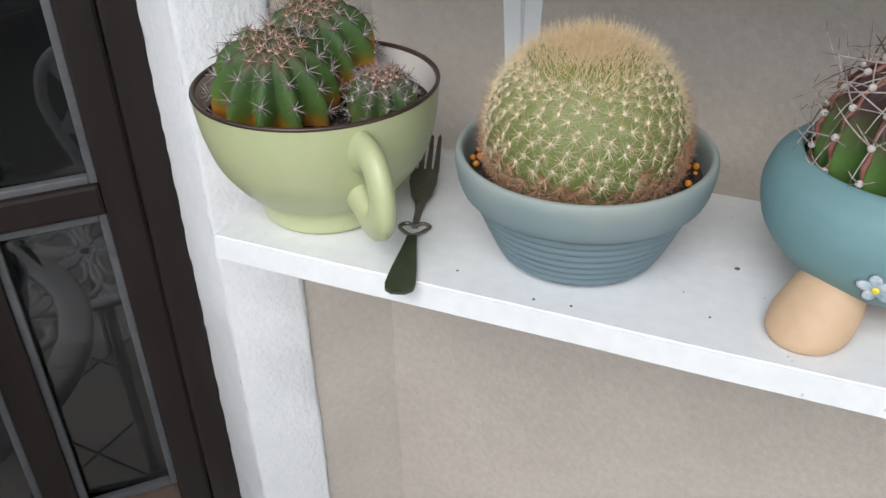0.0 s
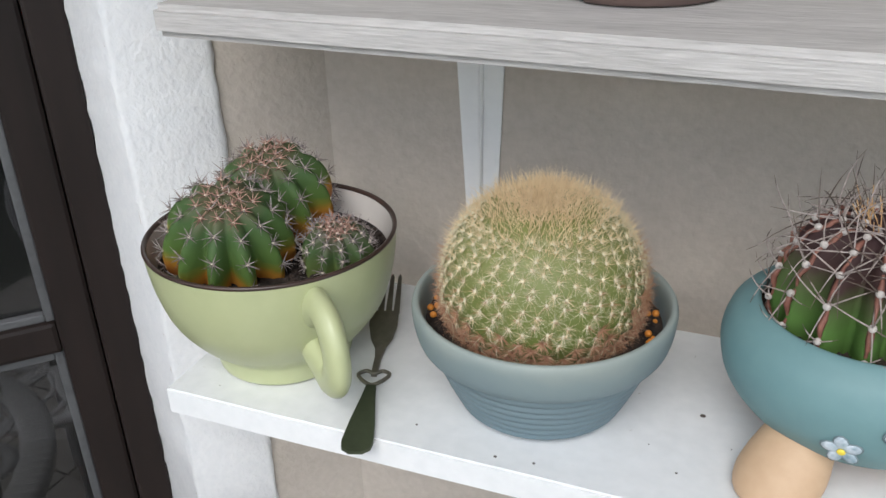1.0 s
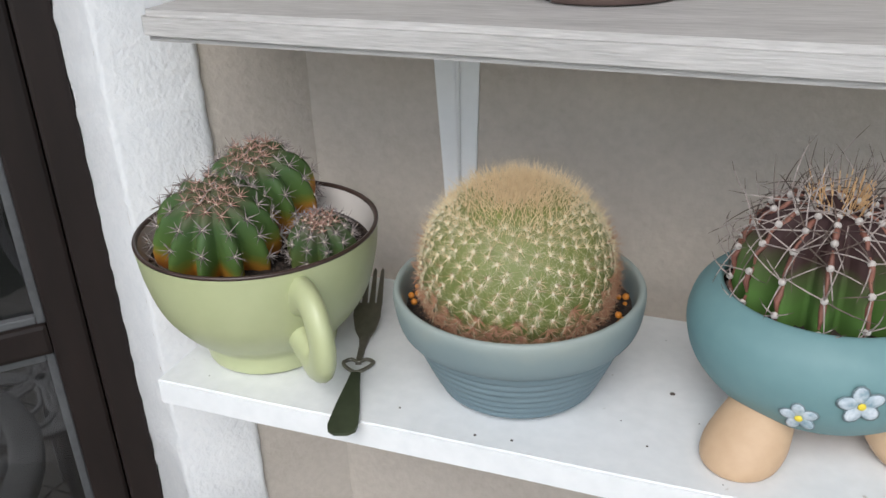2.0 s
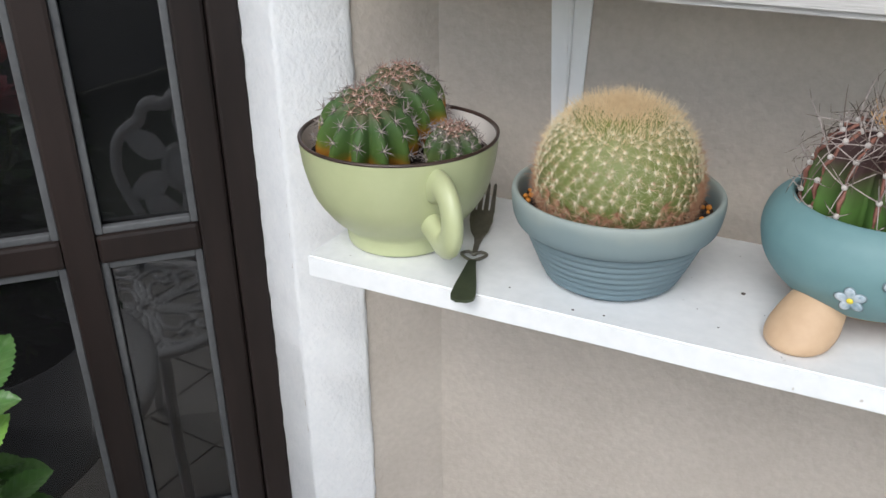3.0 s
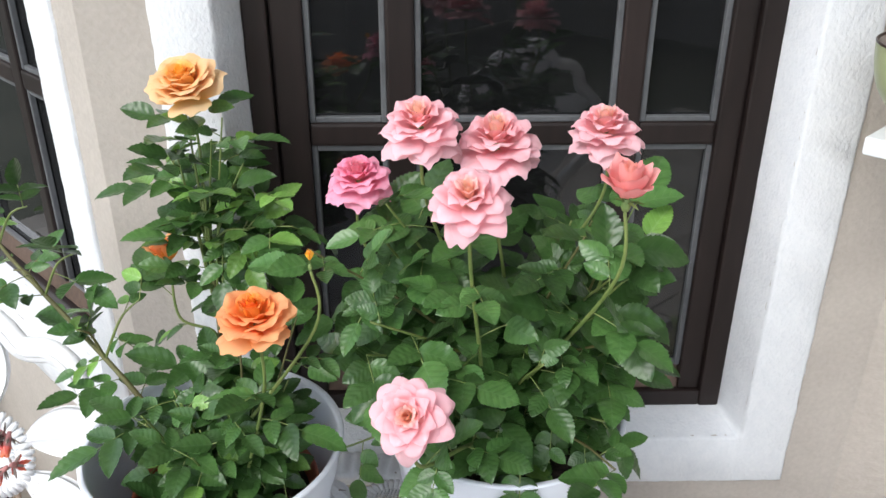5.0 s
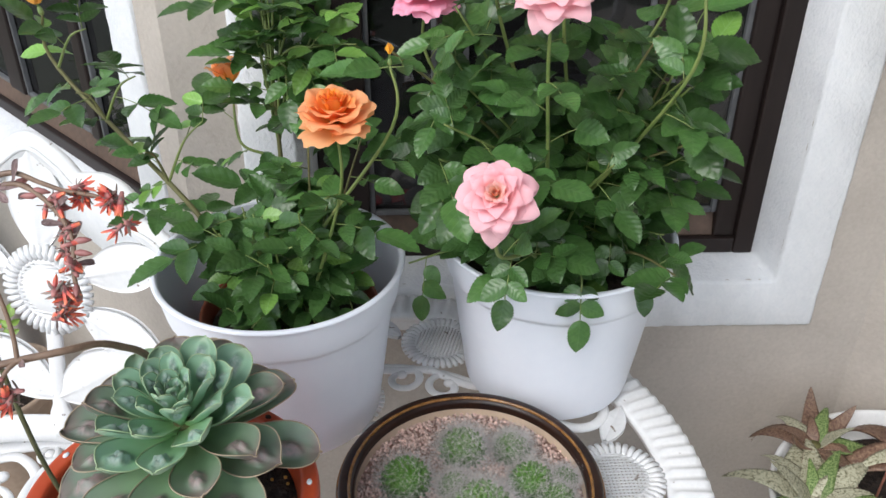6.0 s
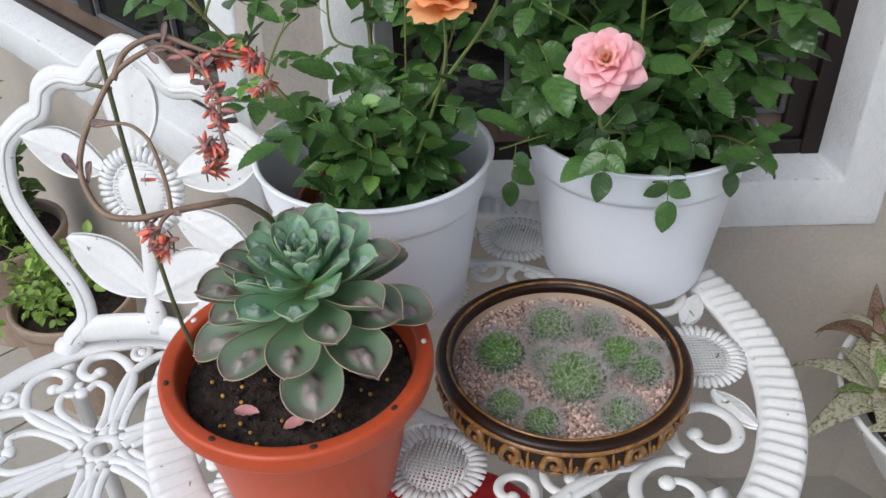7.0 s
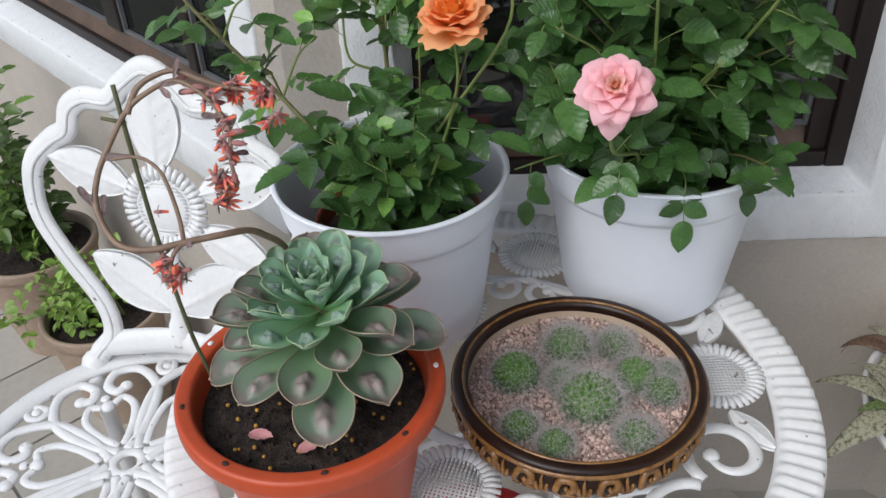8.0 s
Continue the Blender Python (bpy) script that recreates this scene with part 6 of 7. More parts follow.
def build_golden():
    rnd = random.Random(77)
    x, y = -0.131, 0.521
    po = empty("blue_pot", pose(x, y, SH_Z), "weathered blue-grey clay bowl with turned rings", "plant pot")
    prof = [(0.0, 0.002), (0.046, 0.002), (0.049, 0.0), (0.0515, 0.002)]
    for i in range(7):
        h = 0.006 + i * 0.0062
        r = 0.0530 + 0.0265 * (h / 0.058) ** 0.85
        prof += [(r + 0.0006, h), (r + 0.0011, h + 0.0018), (r + 0.0012, h + 0.0040), (r + 0.0004, h + 0.0052)]
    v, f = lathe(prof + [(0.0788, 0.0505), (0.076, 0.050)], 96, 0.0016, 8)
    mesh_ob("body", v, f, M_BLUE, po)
    prof = rounded([(0.0770, 0.0502), (0.0788, 0.051), (0.0835, 0.054), (0.0862, 0.062), (0.0880, 0.076), (0.0868, 0.0815), (0.0835, 0.0820), (0.0812, 0.078), (0.0780, 0.060), (0.072, 0.045)], 3, 0.4)
    v, f = lathe(prof, 96, 0.0016, 8)
    mesh_ob("rim", v, f, M_BLUE, po)
    soil_disc("potting_soil", 0.0795, 0.064, pose(x, y, SH_Z), 0.003, 12, "black gritty soil in the blue pot")
    gm = bpy.data.meshes.new("grain")
    gm.from_pydata(ico(2)[0], [], ico(2)[1])
    gm.materials.append(M_GRAIN)
    gm.shade_smooth()
    for k in range(22):
        a = rnd.choice((rnd.uniform(2.6, 3.5), rnd.uniform(-0.5, 0.5), rnd.uniform(0, 6.28)))
        q = rnd.uniform(0.070, 0.077)
        ob = new("fertiliser_grain", gm)
        ob.matrix_world = Matrix.Translation((x + q * math.cos(a), y + q * math.sin(a), SH_Z + 0.0665)) @ Matrix.Scale(rnd.uniform(0.0016, 0.0026), 4)
        tagged(ob, "orange fertiliser grain on black soil beside the cactus", "fertiliser", "orange grains")
    R, H, ribs = 0.0660, 0.060, 34
    c = empty("golden_barrel_cactus", pose(x - 0.001, y, 1.402, 5, 0, 0), "round golden barrel cactus with straw-coloured spines and woolly crown", "cactus")
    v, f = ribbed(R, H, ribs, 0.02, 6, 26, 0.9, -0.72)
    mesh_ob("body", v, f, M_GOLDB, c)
    gold, pale, brown, are, fuzz = [], [], [], [], []
    rows = 17
    def normal(p):
        return Vector((p.x / R ** 2, p.y / R ** 2, p.z / H ** 2)).normalized()
    for i in range(ribs):
        for j in range(rows):
            lat = -0.55 + 1.22 * (j + 0.5 * (i % 2)) / rows + rnd.uniform(-0.014, 0.014)
            a = 2 * math.pi * i / ribs + 0.9 * lat + rnd.uniform(-0.03, 0.03)
            p = body_point(R, H, ribs, 0.02, lat, a, 0.9)
            n = normal(p)
            low = lat < 0.0 + rnd.uniform(-0.10, 0.08)
            o = n.orthogonal().normalized()
            if not low:
                # nipple with a tuft of cream wool
                are.append(moved(ico(1), Matrix.Translation(p + n * 0.0012) @ frame_from(Vector((0, 0, 1)) - n * n.z, n) @ Matrix.Diagonal((0.0014, 0.0010, 0.0011, 1))))
            for s in range(50 if low else 24):
                e = Matrix.Rotation(2 * math.pi * s / 16 + rnd.uniform(-0.3, 0.3), 3, n) @ o
                d = n * (rnd.uniform(0.25, 0.9) if low else rnd.uniform(0.10, 0.70)) + e
                L = rnd.uniform(0.006, 0.012) if low else rnd.uniform(0.0050, 0.0108)
                (brown if low and rnd.random() < 0.9 else (gold if rnd.random() < 0.3 else pale)).append(spine(p + n * 0.0008, d, L, 0.00024 if low else 0.00017))
            # a few long thin bristles that stand out all round
            for s in range(8):
                d = n + Vector((rnd.uniform(-1, 1), rnd.uniform(-1, 1), rnd.uniform(-0.6, 1))) * 0.55
                (fuzz if lat > 0.3 else brown).append(spine(p, d, rnd.uniform(0.006, 0.0125), 0.00018))
    for k in range(2600):
        # golden bristles round the crown, loose at the outside and dense within
        lat = 0.50 + 0.50 * rnd.random() ** 0.6
        a = rnd.uniform(0, 6.28)
        p = body_point(R, H, ribs, 0.02, min(lat, 0.985), a, 0.9)
        if lat > 0.95:
            p = Vector((p.x * rnd.random() ** 0.5, p.y * rnd.random() ** 0.5, p.z))
        n = normal(p)
        d = n * 0.9 + Vector((rnd.uniform(-1, 1), rnd.uniform(-1, 1), rnd.uniform(-0.1, 1.0))) * 0.75
        gold.append(spine(p, d, rnd.uniform(0.006, 0.0165), 0.00026))
    wool = []
    for k in range(700):
        q, a = 0.024 * math.sqrt(rnd.random()), rnd.uniform(0, 6.28)
        p = Vector((q * math.cos(a), q * math.sin(a), H * 0.90 - 4.0 * q * q))
        wool.append(spine(p, Vector((rnd.uniform(-1, 1), rnd.uniform(-1, 1), rnd.uniform(0.3, 1.2))), rnd.uniform(0.002, 0.0055), 0.00034))
    stuff("crown_wool", wool, M_ARE, c)
    stuff("bristles", fuzz, M_SPG, c)
    stuff("crown_spines", gold, M_SPG, c)
    stuff("side_spines", pale, M_SPP, c)
    stuff("old_spines", brown, M_SPB, c)
    stuff("areoles", are, M_ARE, c)


build_golden()


# ---- teal footed bowl with a long-spined cactus ----
M_TEAL = surface("matt_teal_glaze", (0.125, 0.24, 0.255), (0.16, 0.285, 0.295), 5, 90, 0.58, 0.12)
M_CLAYF = surface("tan_clay_foot", (0.46, 0.31, 0.19), (0.57, 0.40, 0.26), 8, 120, 0.6, 0.15)
M_PETW = surface("painted_white_petal", (0.20, 0.30, 0.36), (0.62, 0.67, 0.72), 120, 300, 0.6, 0.4, contrast=(0.35, 0.62))
M_PETB = surface("painted_blue_grey_outline", (0.10, 0.15, 0.17), (0.18, 0.24, 0.26), 80, 300, 0.6, 0.2)
M_YEL = surface("yellow_flower_eye", (0.70, 0.55, 0.04), (0.80, 0.65, 0.08), 80, 300, 0.6, 0.1)
M_FERO = gradient("dark_ribbed_cactus", [(0.0, (0.06, 0.13, 0.025)), (0.45, (0.075, 0.155, 0.035)), (0.66, (0.07, 0.095, 0.035)), (0.78, (0.052, 0.028, 0.026)), (1.0, (0.042, 0.022, 0.023))], 0.72, 2, -0.04, 0.055, 0.12, 50, 0.35, spec=0.25)
M_RIB = surface("red_brown_rib_edge", (0.12, 0.042, 0.032), (0.30, 0.13, 0.09), 60, 250, 0.6, 0.4)
M_LSP = surface("long_grey_spine", (0.20, 0.16, 0.15), (0.46, 0.40, 0.37), 200, 700, 0.6, 0.0)
M_DSP = surface("dark_spine", (0.05, 0.04, 0.035), (0.14, 0.10, 0.08), 200, 700, 0.6, 0.0)
M_TSP = surface("tan_crown_spine", (0.45, 0.26, 0.12), (0.65, 0.43, 0.22), 200, 700, 0.6, 0.0)


def build_teal():
    rnd = random.Random(91)
    x, y = 0.066, 0.537
    po = empty("footed_bowl", pose(x, y, SH_Z), "matt teal bowl with painted flowers on tan bulb feet", "plant pot")
    v, f = lathe(rounded([(0.0, 0.018), (0.040, 0.019), (0.064, 0.030), (0.080, 0.050), (0.0845, 0.072), (0.0800, 0.089), (0.0705, 0.0985), (0.0655, 0.1010), (0.0620, 0.0985), (0.064, 0.090), (0.070, 0.075), (0.0, 0.070)], 4, 0.4), 96)
    mesh_ob("body", v, f, M_TEAL, po)
    v, f = lathe([(0.0, 0.0155), (0.038, 0.0165), (0.046, 0.0205), (0.040, 0.020), (0.0, 0.019)], 48)
    mesh_ob("underside", v, f, M_CLAYF, po, "unglazed tan clay underside")
    for fx, fy in ((-0.041, -0.066), (0.064, -0.030), (0.040, 0.050), (-0.040, 0.050)):
        # a bulb that stands on the shelf and narrows up into the bowl
        lean = Vector((-fx, -fy, 0)).normalized() * 0.034
        v, f = lathe(rounded([(0.0001, 0.0), (0.021, 0.0), (0.0275, 0.004), (0.0295, 0.012), (0.0275, 0.022), (0.0235, 0.033), (0.0205, 0.044), (0.0195, 0.054), (0.0001, 0.056)], 3, 0.4), 32)
        v = [Vector((q[0] * 0.88 + fx + lean.x * (q[2] / 0.05) ** 1.2, q[1] * 0.88 + fy + lean.y * (q[2] / 0.05) ** 1.2, q[2])) for q in v]
        mesh_ob("foot", v, f, M_CLAYF, po, "bulbous tan clay foot")
    # painted relief flowers
    for az, z, s in ((-98, 0.052, 0.84), (-77, 0.068, 1.0), (-57, 0.062, 1.0)):
        a = radians(az)
        rr = 0.0808 if z < 0.06 else 0.0842
        nrm = Vector((math.cos(a), math.sin(a), -0.25 if z < 0.06 else -0.08)).normalized()
        m = Matrix.Translation((rr * math.cos(a), rr * math.sin(a), z)) @ frame_from(Vector((0, 0, 1)) - nrm * nrm.z, nrm)
        lots, rim = [], []
        for k in range(5):
            b = 72 * k + 10
            lots.append(moved(ico(2), m @ Matrix.Rotation(radians(b), 4, "Z") @ Matrix.Translation((0.0068 * s, 0, 0)) @ Matrix.Diagonal((0.0060 * s, 0.0044 * s, 0.0007, 1))))
            rim.append(moved(ico(2), m @ Matrix.Rotation(radians(b), 4, "Z") @ Matrix.Translation((0.0073 * s, 0, -0.0004)) @ Matrix.Diagonal((0.0067 * s, 0.0052 * s, 0.0006, 1))))
        fl_ = mesh_ob("flower", *join(*lots), M_PETW, po, "painted white relief flower")
        mesh_ob("outline", *join(*rim), M_PETB, fl_)
        mesh_ob("eye", *moved(ico(2), m @ Matrix.Translation((0, 0, 0.0012)) @ Matrix.Diagonal((0.0024, 0.0024, 0.0011, 1))), M_YEL, fl_, "yellow flower eye")
    soil_disc("potting_soil", 0.066, 0.088, pose(x, y, SH_Z), 0.002, 13, "dark soil in the teal bowl")
    R, H, ribs = 0.0560, 0.055, 14
    c = empty("long_spined_cactus", pose(x - 0.002, y - 0.002, 1.412, 2, 0, 8), "dark ribbed cactus with red-brown rib edges and long grey spines", "cactus")
    v, f = ribbed(R, H, ribs, 0.34, 8, 26, 0.0, -0.5, 0.62)
    mesh_ob("body", v, f, M_FERO, c)
    wool, lsp, dsp, tsp = [], [], [], []
    for i in range(ribs):
        a = 2 * math.pi * i / ribs
        edge = [body_point(R, H, ribs, 0.34, -0.5 + 1.42 * k / 30, a, 0.0, 0.62) for k in range(31)]
        edge = [q * (1.0 + 0.026 * math.sin(k * 1.4 + i)) for k, q in enumerate(edge)]
        v, f = sweep(edge, [0.0015 + 0.0006 * math.sin(k * 1.05) for k in range(31)], 6)
        mesh_ob("rib_edge", v, f, M_RIB, c, "red-brown scalloped rib edge")
        for k, lat in enumerate((-0.30, -0.05, 0.20, 0.43, 0.62, 0.78, 0.89)):
            lat += 0.05 * (i % 2)
            p = body_point(R, H, ribs, 0.34, min(lat, 0.94), a, 0.0, 0.62)
            n = Vector((p.x / R ** 2, p.y / R ** 2, p.z / H ** 2)).normalized()
            wool.append(moved(ico(2), Matrix.Translation(p + n * 0.0012) @ Matrix.Diagonal((0.0023, 0.0021, 0.0021 + 0.0006 * rnd.random(), 1))))
            flat = Vector((-math.sin(a), math.cos(a), 0))
            rise = n.cross(flat).normalized()
            if rise.z < 0:
                rise = -rise
            # two side spines, one or two hanging ones, and a long dark-tipped one that stands out
            aims = [(flat * 1.0 + rise * rnd.uniform(-0.7, 0.9), 0.40), (flat * -1.0 + rise * rnd.uniform(-0.7, 0.9), 0.40), (rise * -1.0 + flat * rnd.uniform(-0.5, 0.5), 0.35)]
            if rnd.random() < 0.35:
                aims.append((rise * 0.8 + flat * rnd.uniform(-0.7, 0.7), 0.9))
            if -0.1 < lat < 0.86 and rnd.random() < 0.85:
                aims.append((rise * 0.5 + flat * rnd.uniform(-0.9, 0.9), 1.0))
            if lat > 0.6 and rnd.random() < 0.6:
                aims = aims[1:]
            for s, (e, out) in enumerate(aims):
                L = rnd.uniform(0.012, 0.024) if lat < 0.15 else rnd.uniform(0.020, 0.042)
                if s > 2:
                    L *= 1.4
                d = (n * out * rnd.uniform(0.7, 1.3) + e).normalized()
                bend = -n * rnd.uniform(0.2, 0.9) + Vector((0, 0, rnd.uniform(-0.2, 0.3)))
                pts = [p + n * 0.001 + d * L * t + bend * (L * t * t * 0.6) for t in (0, 0.25, 0.5, 0.75, 1.0)]
                (lsp if (lat > -0.1 and rnd.random() < 0.8) else dsp).append(sweep(pts[:4], [0.00050, 0.00046, 0.00040, 0.00030], 5))
                dsp.append(sweep(pts[3:], [0.00030, 0.0001], 5))
    for k in range(54):
        a, q = rnd.uniform(0, 6.28), 0.017 * math.sqrt(rnd.random())
        p = Vector((q * math.cos(a), q * math.sin(a), H * 0.87))
        d = (Vector((math.cos(a), math.sin(a), 0)) * rnd.uniform(0.0, 0.6) + Vector((0, 0, 1))).normalized()
        L = rnd.uniform(0.014, 0.036)
        lean = Vector((math.cos(a), math.sin(a), 0)) * rnd.uniform(-0.002, 0.006)
        tsp.append(sweep([p, p + d * L * 0.35, p + d * L * 0.65 + lean * 0.4], [0.00048, 0.0004, 0.0003], 5))
        dsp.append(sweep([p + d * L * 0.65 + lean * 0.4, p + d * L + lean], [0.0003, 0.0001], 5))
        if k % 2:
            tsp.append(moved(ico(1), Matrix.Translation(p) @ Matrix.Scale(0.0022, 4)))
    stuff("areoles", wool, M_WOOLW, c)
    stuff("long_spines", lsp, M_LSP, c)
    stuff("dark_spines", dsp, M_DSP, c)
    stuff("crown_spines", tsp, M_TSP, c)


build_teal()


# ---- fork lying on the shelf ----
M_FORK = surface("tarnished_steel", (0.16, 0.15, 0.12), (0.26, 0.24, 0.20), 40, 200, 0.42, 0.15, metal=0.8)
M_FORKH = surface("dark_olive_handle", (0.035, 0.045, 0.025), (0.065, 0.08, 0.045), 30, 150, 0.5, 0.15, metal=0.3)


def slab(outline, t, z=lambda x, y: 0.0):
    """A flat plate with thickness t from an outline, bent by z."""
    bm = bmesh.new()
    vs = [bm.verts.new((x, y, 0)) for x, y in outline]
    bm.faces.new(vs)
    bmesh.ops.triangulate(bm, faces=bm.faces)
    bmesh.ops.subdivide_edges(bm, edges=bm.edges, cuts=2)
    r = bmesh.ops.extrude_face_region(bm, geom=list(bm.faces))
    for q in r["geom"]:
        if isinstance(q, bmesh.types.BMVert):
            q.co.z = t
    for q in bm.verts:
        q.co.z += z(q.co.x, q.co.y)
    return bm


def build_fork():
    d = Vector((-0.300, 0.954, 0))
    m = Matrix.Translation((-0.2255, 0.418, SH_Z + 0.0008)) @ frame_from(d, (0, 0, 1))
    fk = empty("fork", m, "old dark-handled metal fork with heart loop lying on the shelf", "fork")
    lift = lambda x, y: 0.0 if x < 0.12 else (x - 0.12) * 0.42
    hd = slab([(0.0, -0.0045), (0.004, -0.0095), (0.010, -0.0105), (0.03, -0.0088), (0.060, -0.0048), (0.073, -0.0035), (0.073, 0.0035), (0.060, 0.0048), (0.03, 0.0088), (0.010, 0.0105), (0.004, 0.0095), (0.0, 0.0045)], 0.0026)
    part("handle", hd, M_FORKH, fk, "dark olive metal handle")
    heart = spline([(0.074, 0, 0.0015), (0.079, 0.007, 0.0015), (0.087, 0.0115, 0.0015), (0.0915, 0.006, 0.0015), (0.088, 0.0, 0.0015), (0.0915, -0.006, 0.0015), (0.087, -0.0115, 0.0015), (0.079, -0.007, 0.0015)], 5, True)
    v, f = sweep(heart, 0.0015, 7, True)
    mesh_ob("heart_loop", v, f, M_FORK, fk, "heart-shaped metal loop")
    nk = slab([(0.086, -0.0022), (0.110, -0.0026), (0.124, -0.0045), (0.124, 0.0045), (0.110, 0.0026), (0.086, 0.0022)], 0.0022, lift)
    part("neck", nk, M_FORK, fk)
    hd = slab([(0.122, -0.004), (0.130, -0.0085), (0.142, -0.0112), (0.154, -0.0112), (0.154, 0.0112), (0.142, 0.0112), (0.130, 0.0085), (0.122, 0.004)], 0.0018, lift)
    part("head", hd, M_FORK, fk)
    for k in (-1.5, -0.5, 0.5, 1.5):
        y = k * 0.0062
        tn = slab([(0.153, y - 0.0024), (0.186, y - 0.0015), (0.189, y), (0.186, y + 0.0015), (0.153, y + 0.0024)], 0.0017, lift)
        part("tine", tn, M_FORK, fk)


build_fork()

# brown clay pot standing on the upper shelf
bp = empty("clay_pot", pose(-0.101, 0.645, 1.567), "dark brown clay pot with notched foot on the upper shelf", "plant pot")
M_BCLAY = surface("dark_brown_clay", (0.07, 0.045, 0.04), (0.12, 0.08, 0.07), 8, 90, 0.6, 0.2)
vs, fs = lathe(rounded([(0.0, 0.006), (0.048, 0.006), (0.050, 0.0), (0.057, 0.0), (0.060, 0.012), (0.075, 0.08), (0.082, 0.13), (0.078, 0.132), (0.070, 0.08), (0.0, 0.07)], 3, 0.3), 60)
vs = [(q[0], q[1], max(q[2], 0.007) if (q[2] < 0.007 and (math.atan2(q[1], q[0]) * 3 / math.pi + 0.35) % 2 < 0.28) else q[2]) for q in vs]
mesh_ob("body", vs, fs, M_BCLAY, bp)

# small dark specks of soil on the shelf
M_SPECK = surface("dark_soil_speck", (0.05, 0.04, 0.035), (0.12, 0.10, 0.09), 100, 300, 0.9, 0.0)
rs = random.Random(5)
lots = []
for px, py, s in [(-0.021, 0.533, 0.0022), (-0.14, 0.447, 0.0013), (-0.115, 0.449, 0.0012), (0.008, 0.463, 0.0014), (-0.03, 0.47, 0.001), (-0.20, 0.46, 0.0011)] + [(rs.uniform(-0.36, 0.3), rs.uniform(0.445, 0.635), rs.uniform(0.0004, 0.0009)) for _ in range(40)]:
    lots.append(moved(ico(1), Matrix.Translation((px, py, SH_Z + s * 0.3)) @ Matrix.Diagonal((s, s * 0.7, s * 0.5, 1))))
tagged(stuff("soil_specks", lots, M_SPECK, None), "dark specks of spilled soil on the white shelf", "soil")

# ---- glazed bowl of hairy cacti ----
M_GLAZE = surface("dark_brown_glaze", (0.010, 0.005, 0.004), (0.034, 0.013, 0.007), 30, 120, 0.36, 0.15, spec=0.35)
M_GOLDG = surface("amber_brown_glaze", (0.10, 0.040, 0.010), (0.34, 0.165, 0.048), 70, 260, 0.26, 0.2, coat=0.2)
M_CREAM = surface("cream_clay_inside", (0.50, 0.38, 0.27), (0.62, 0.49, 0.37), 14, 100, 0.55, 0.15)
M_GRAV = surface("pink_gravel", (0.26, 0.14, 0.115), (0.84, 0.66, 0.58), 150, 400, 0.7, 0.3, spread=0.5)
for nd in list(M_GRAV.node_tree.nodes):
    if nd.type == "OBJECT_INFO":
        isl = M_GRAV.node_tree.nodes.new("ShaderNodeNewGeometry")
        M_GRAV.node_tree.links.new(isl.outputs["Random Per Island"], nd.outputs["Random"].links[0].to_socket)
M_GRAVGAP = surface("dark_gravel_gap", (0.16, 0.09, 0.075), (0.34, 0.21, 0.17), 200, 500, 0.8, 0.4)
M_MAM = gradient("tubercle_green", [(0.0, (0.04, 0.07, 0.03)), (0.6, (0.055, 0.13, 0.028)), (1.0, (0.10, 0.235, 0.032))], 0.45, 2, -0.01, 0.022, 0.2, 60, 0.2)
M_HAIR = surface("white_cactus_hair", (0.34, 0.32, 0.30), (0.66, 0.63, 0.60), 200, 600, 0.8, 0.0)
BW = (-0.551, -0.170)
SPOTS = [(-0.066, -0.044, 0.031, 1.0), (-0.052, 0.042, 0.030, 0.25), (-0.008, 0.086, 0.024, 0.0), (0.046, 0.060, 0.028, 1.0), (0.084, 0.062, 0.022, 0.8), (0.070, 0.094, 0.017, 0.6), (0.032, -0.014, 0.037, 0.4), (-0.014, -0.010, 0.022, 0.35), (-0.001, -0.106, 0.022, 0.9), (0.048, -0.098, 0.021, 1.0), (0.108, -0.022, 0.024, 0.3)]


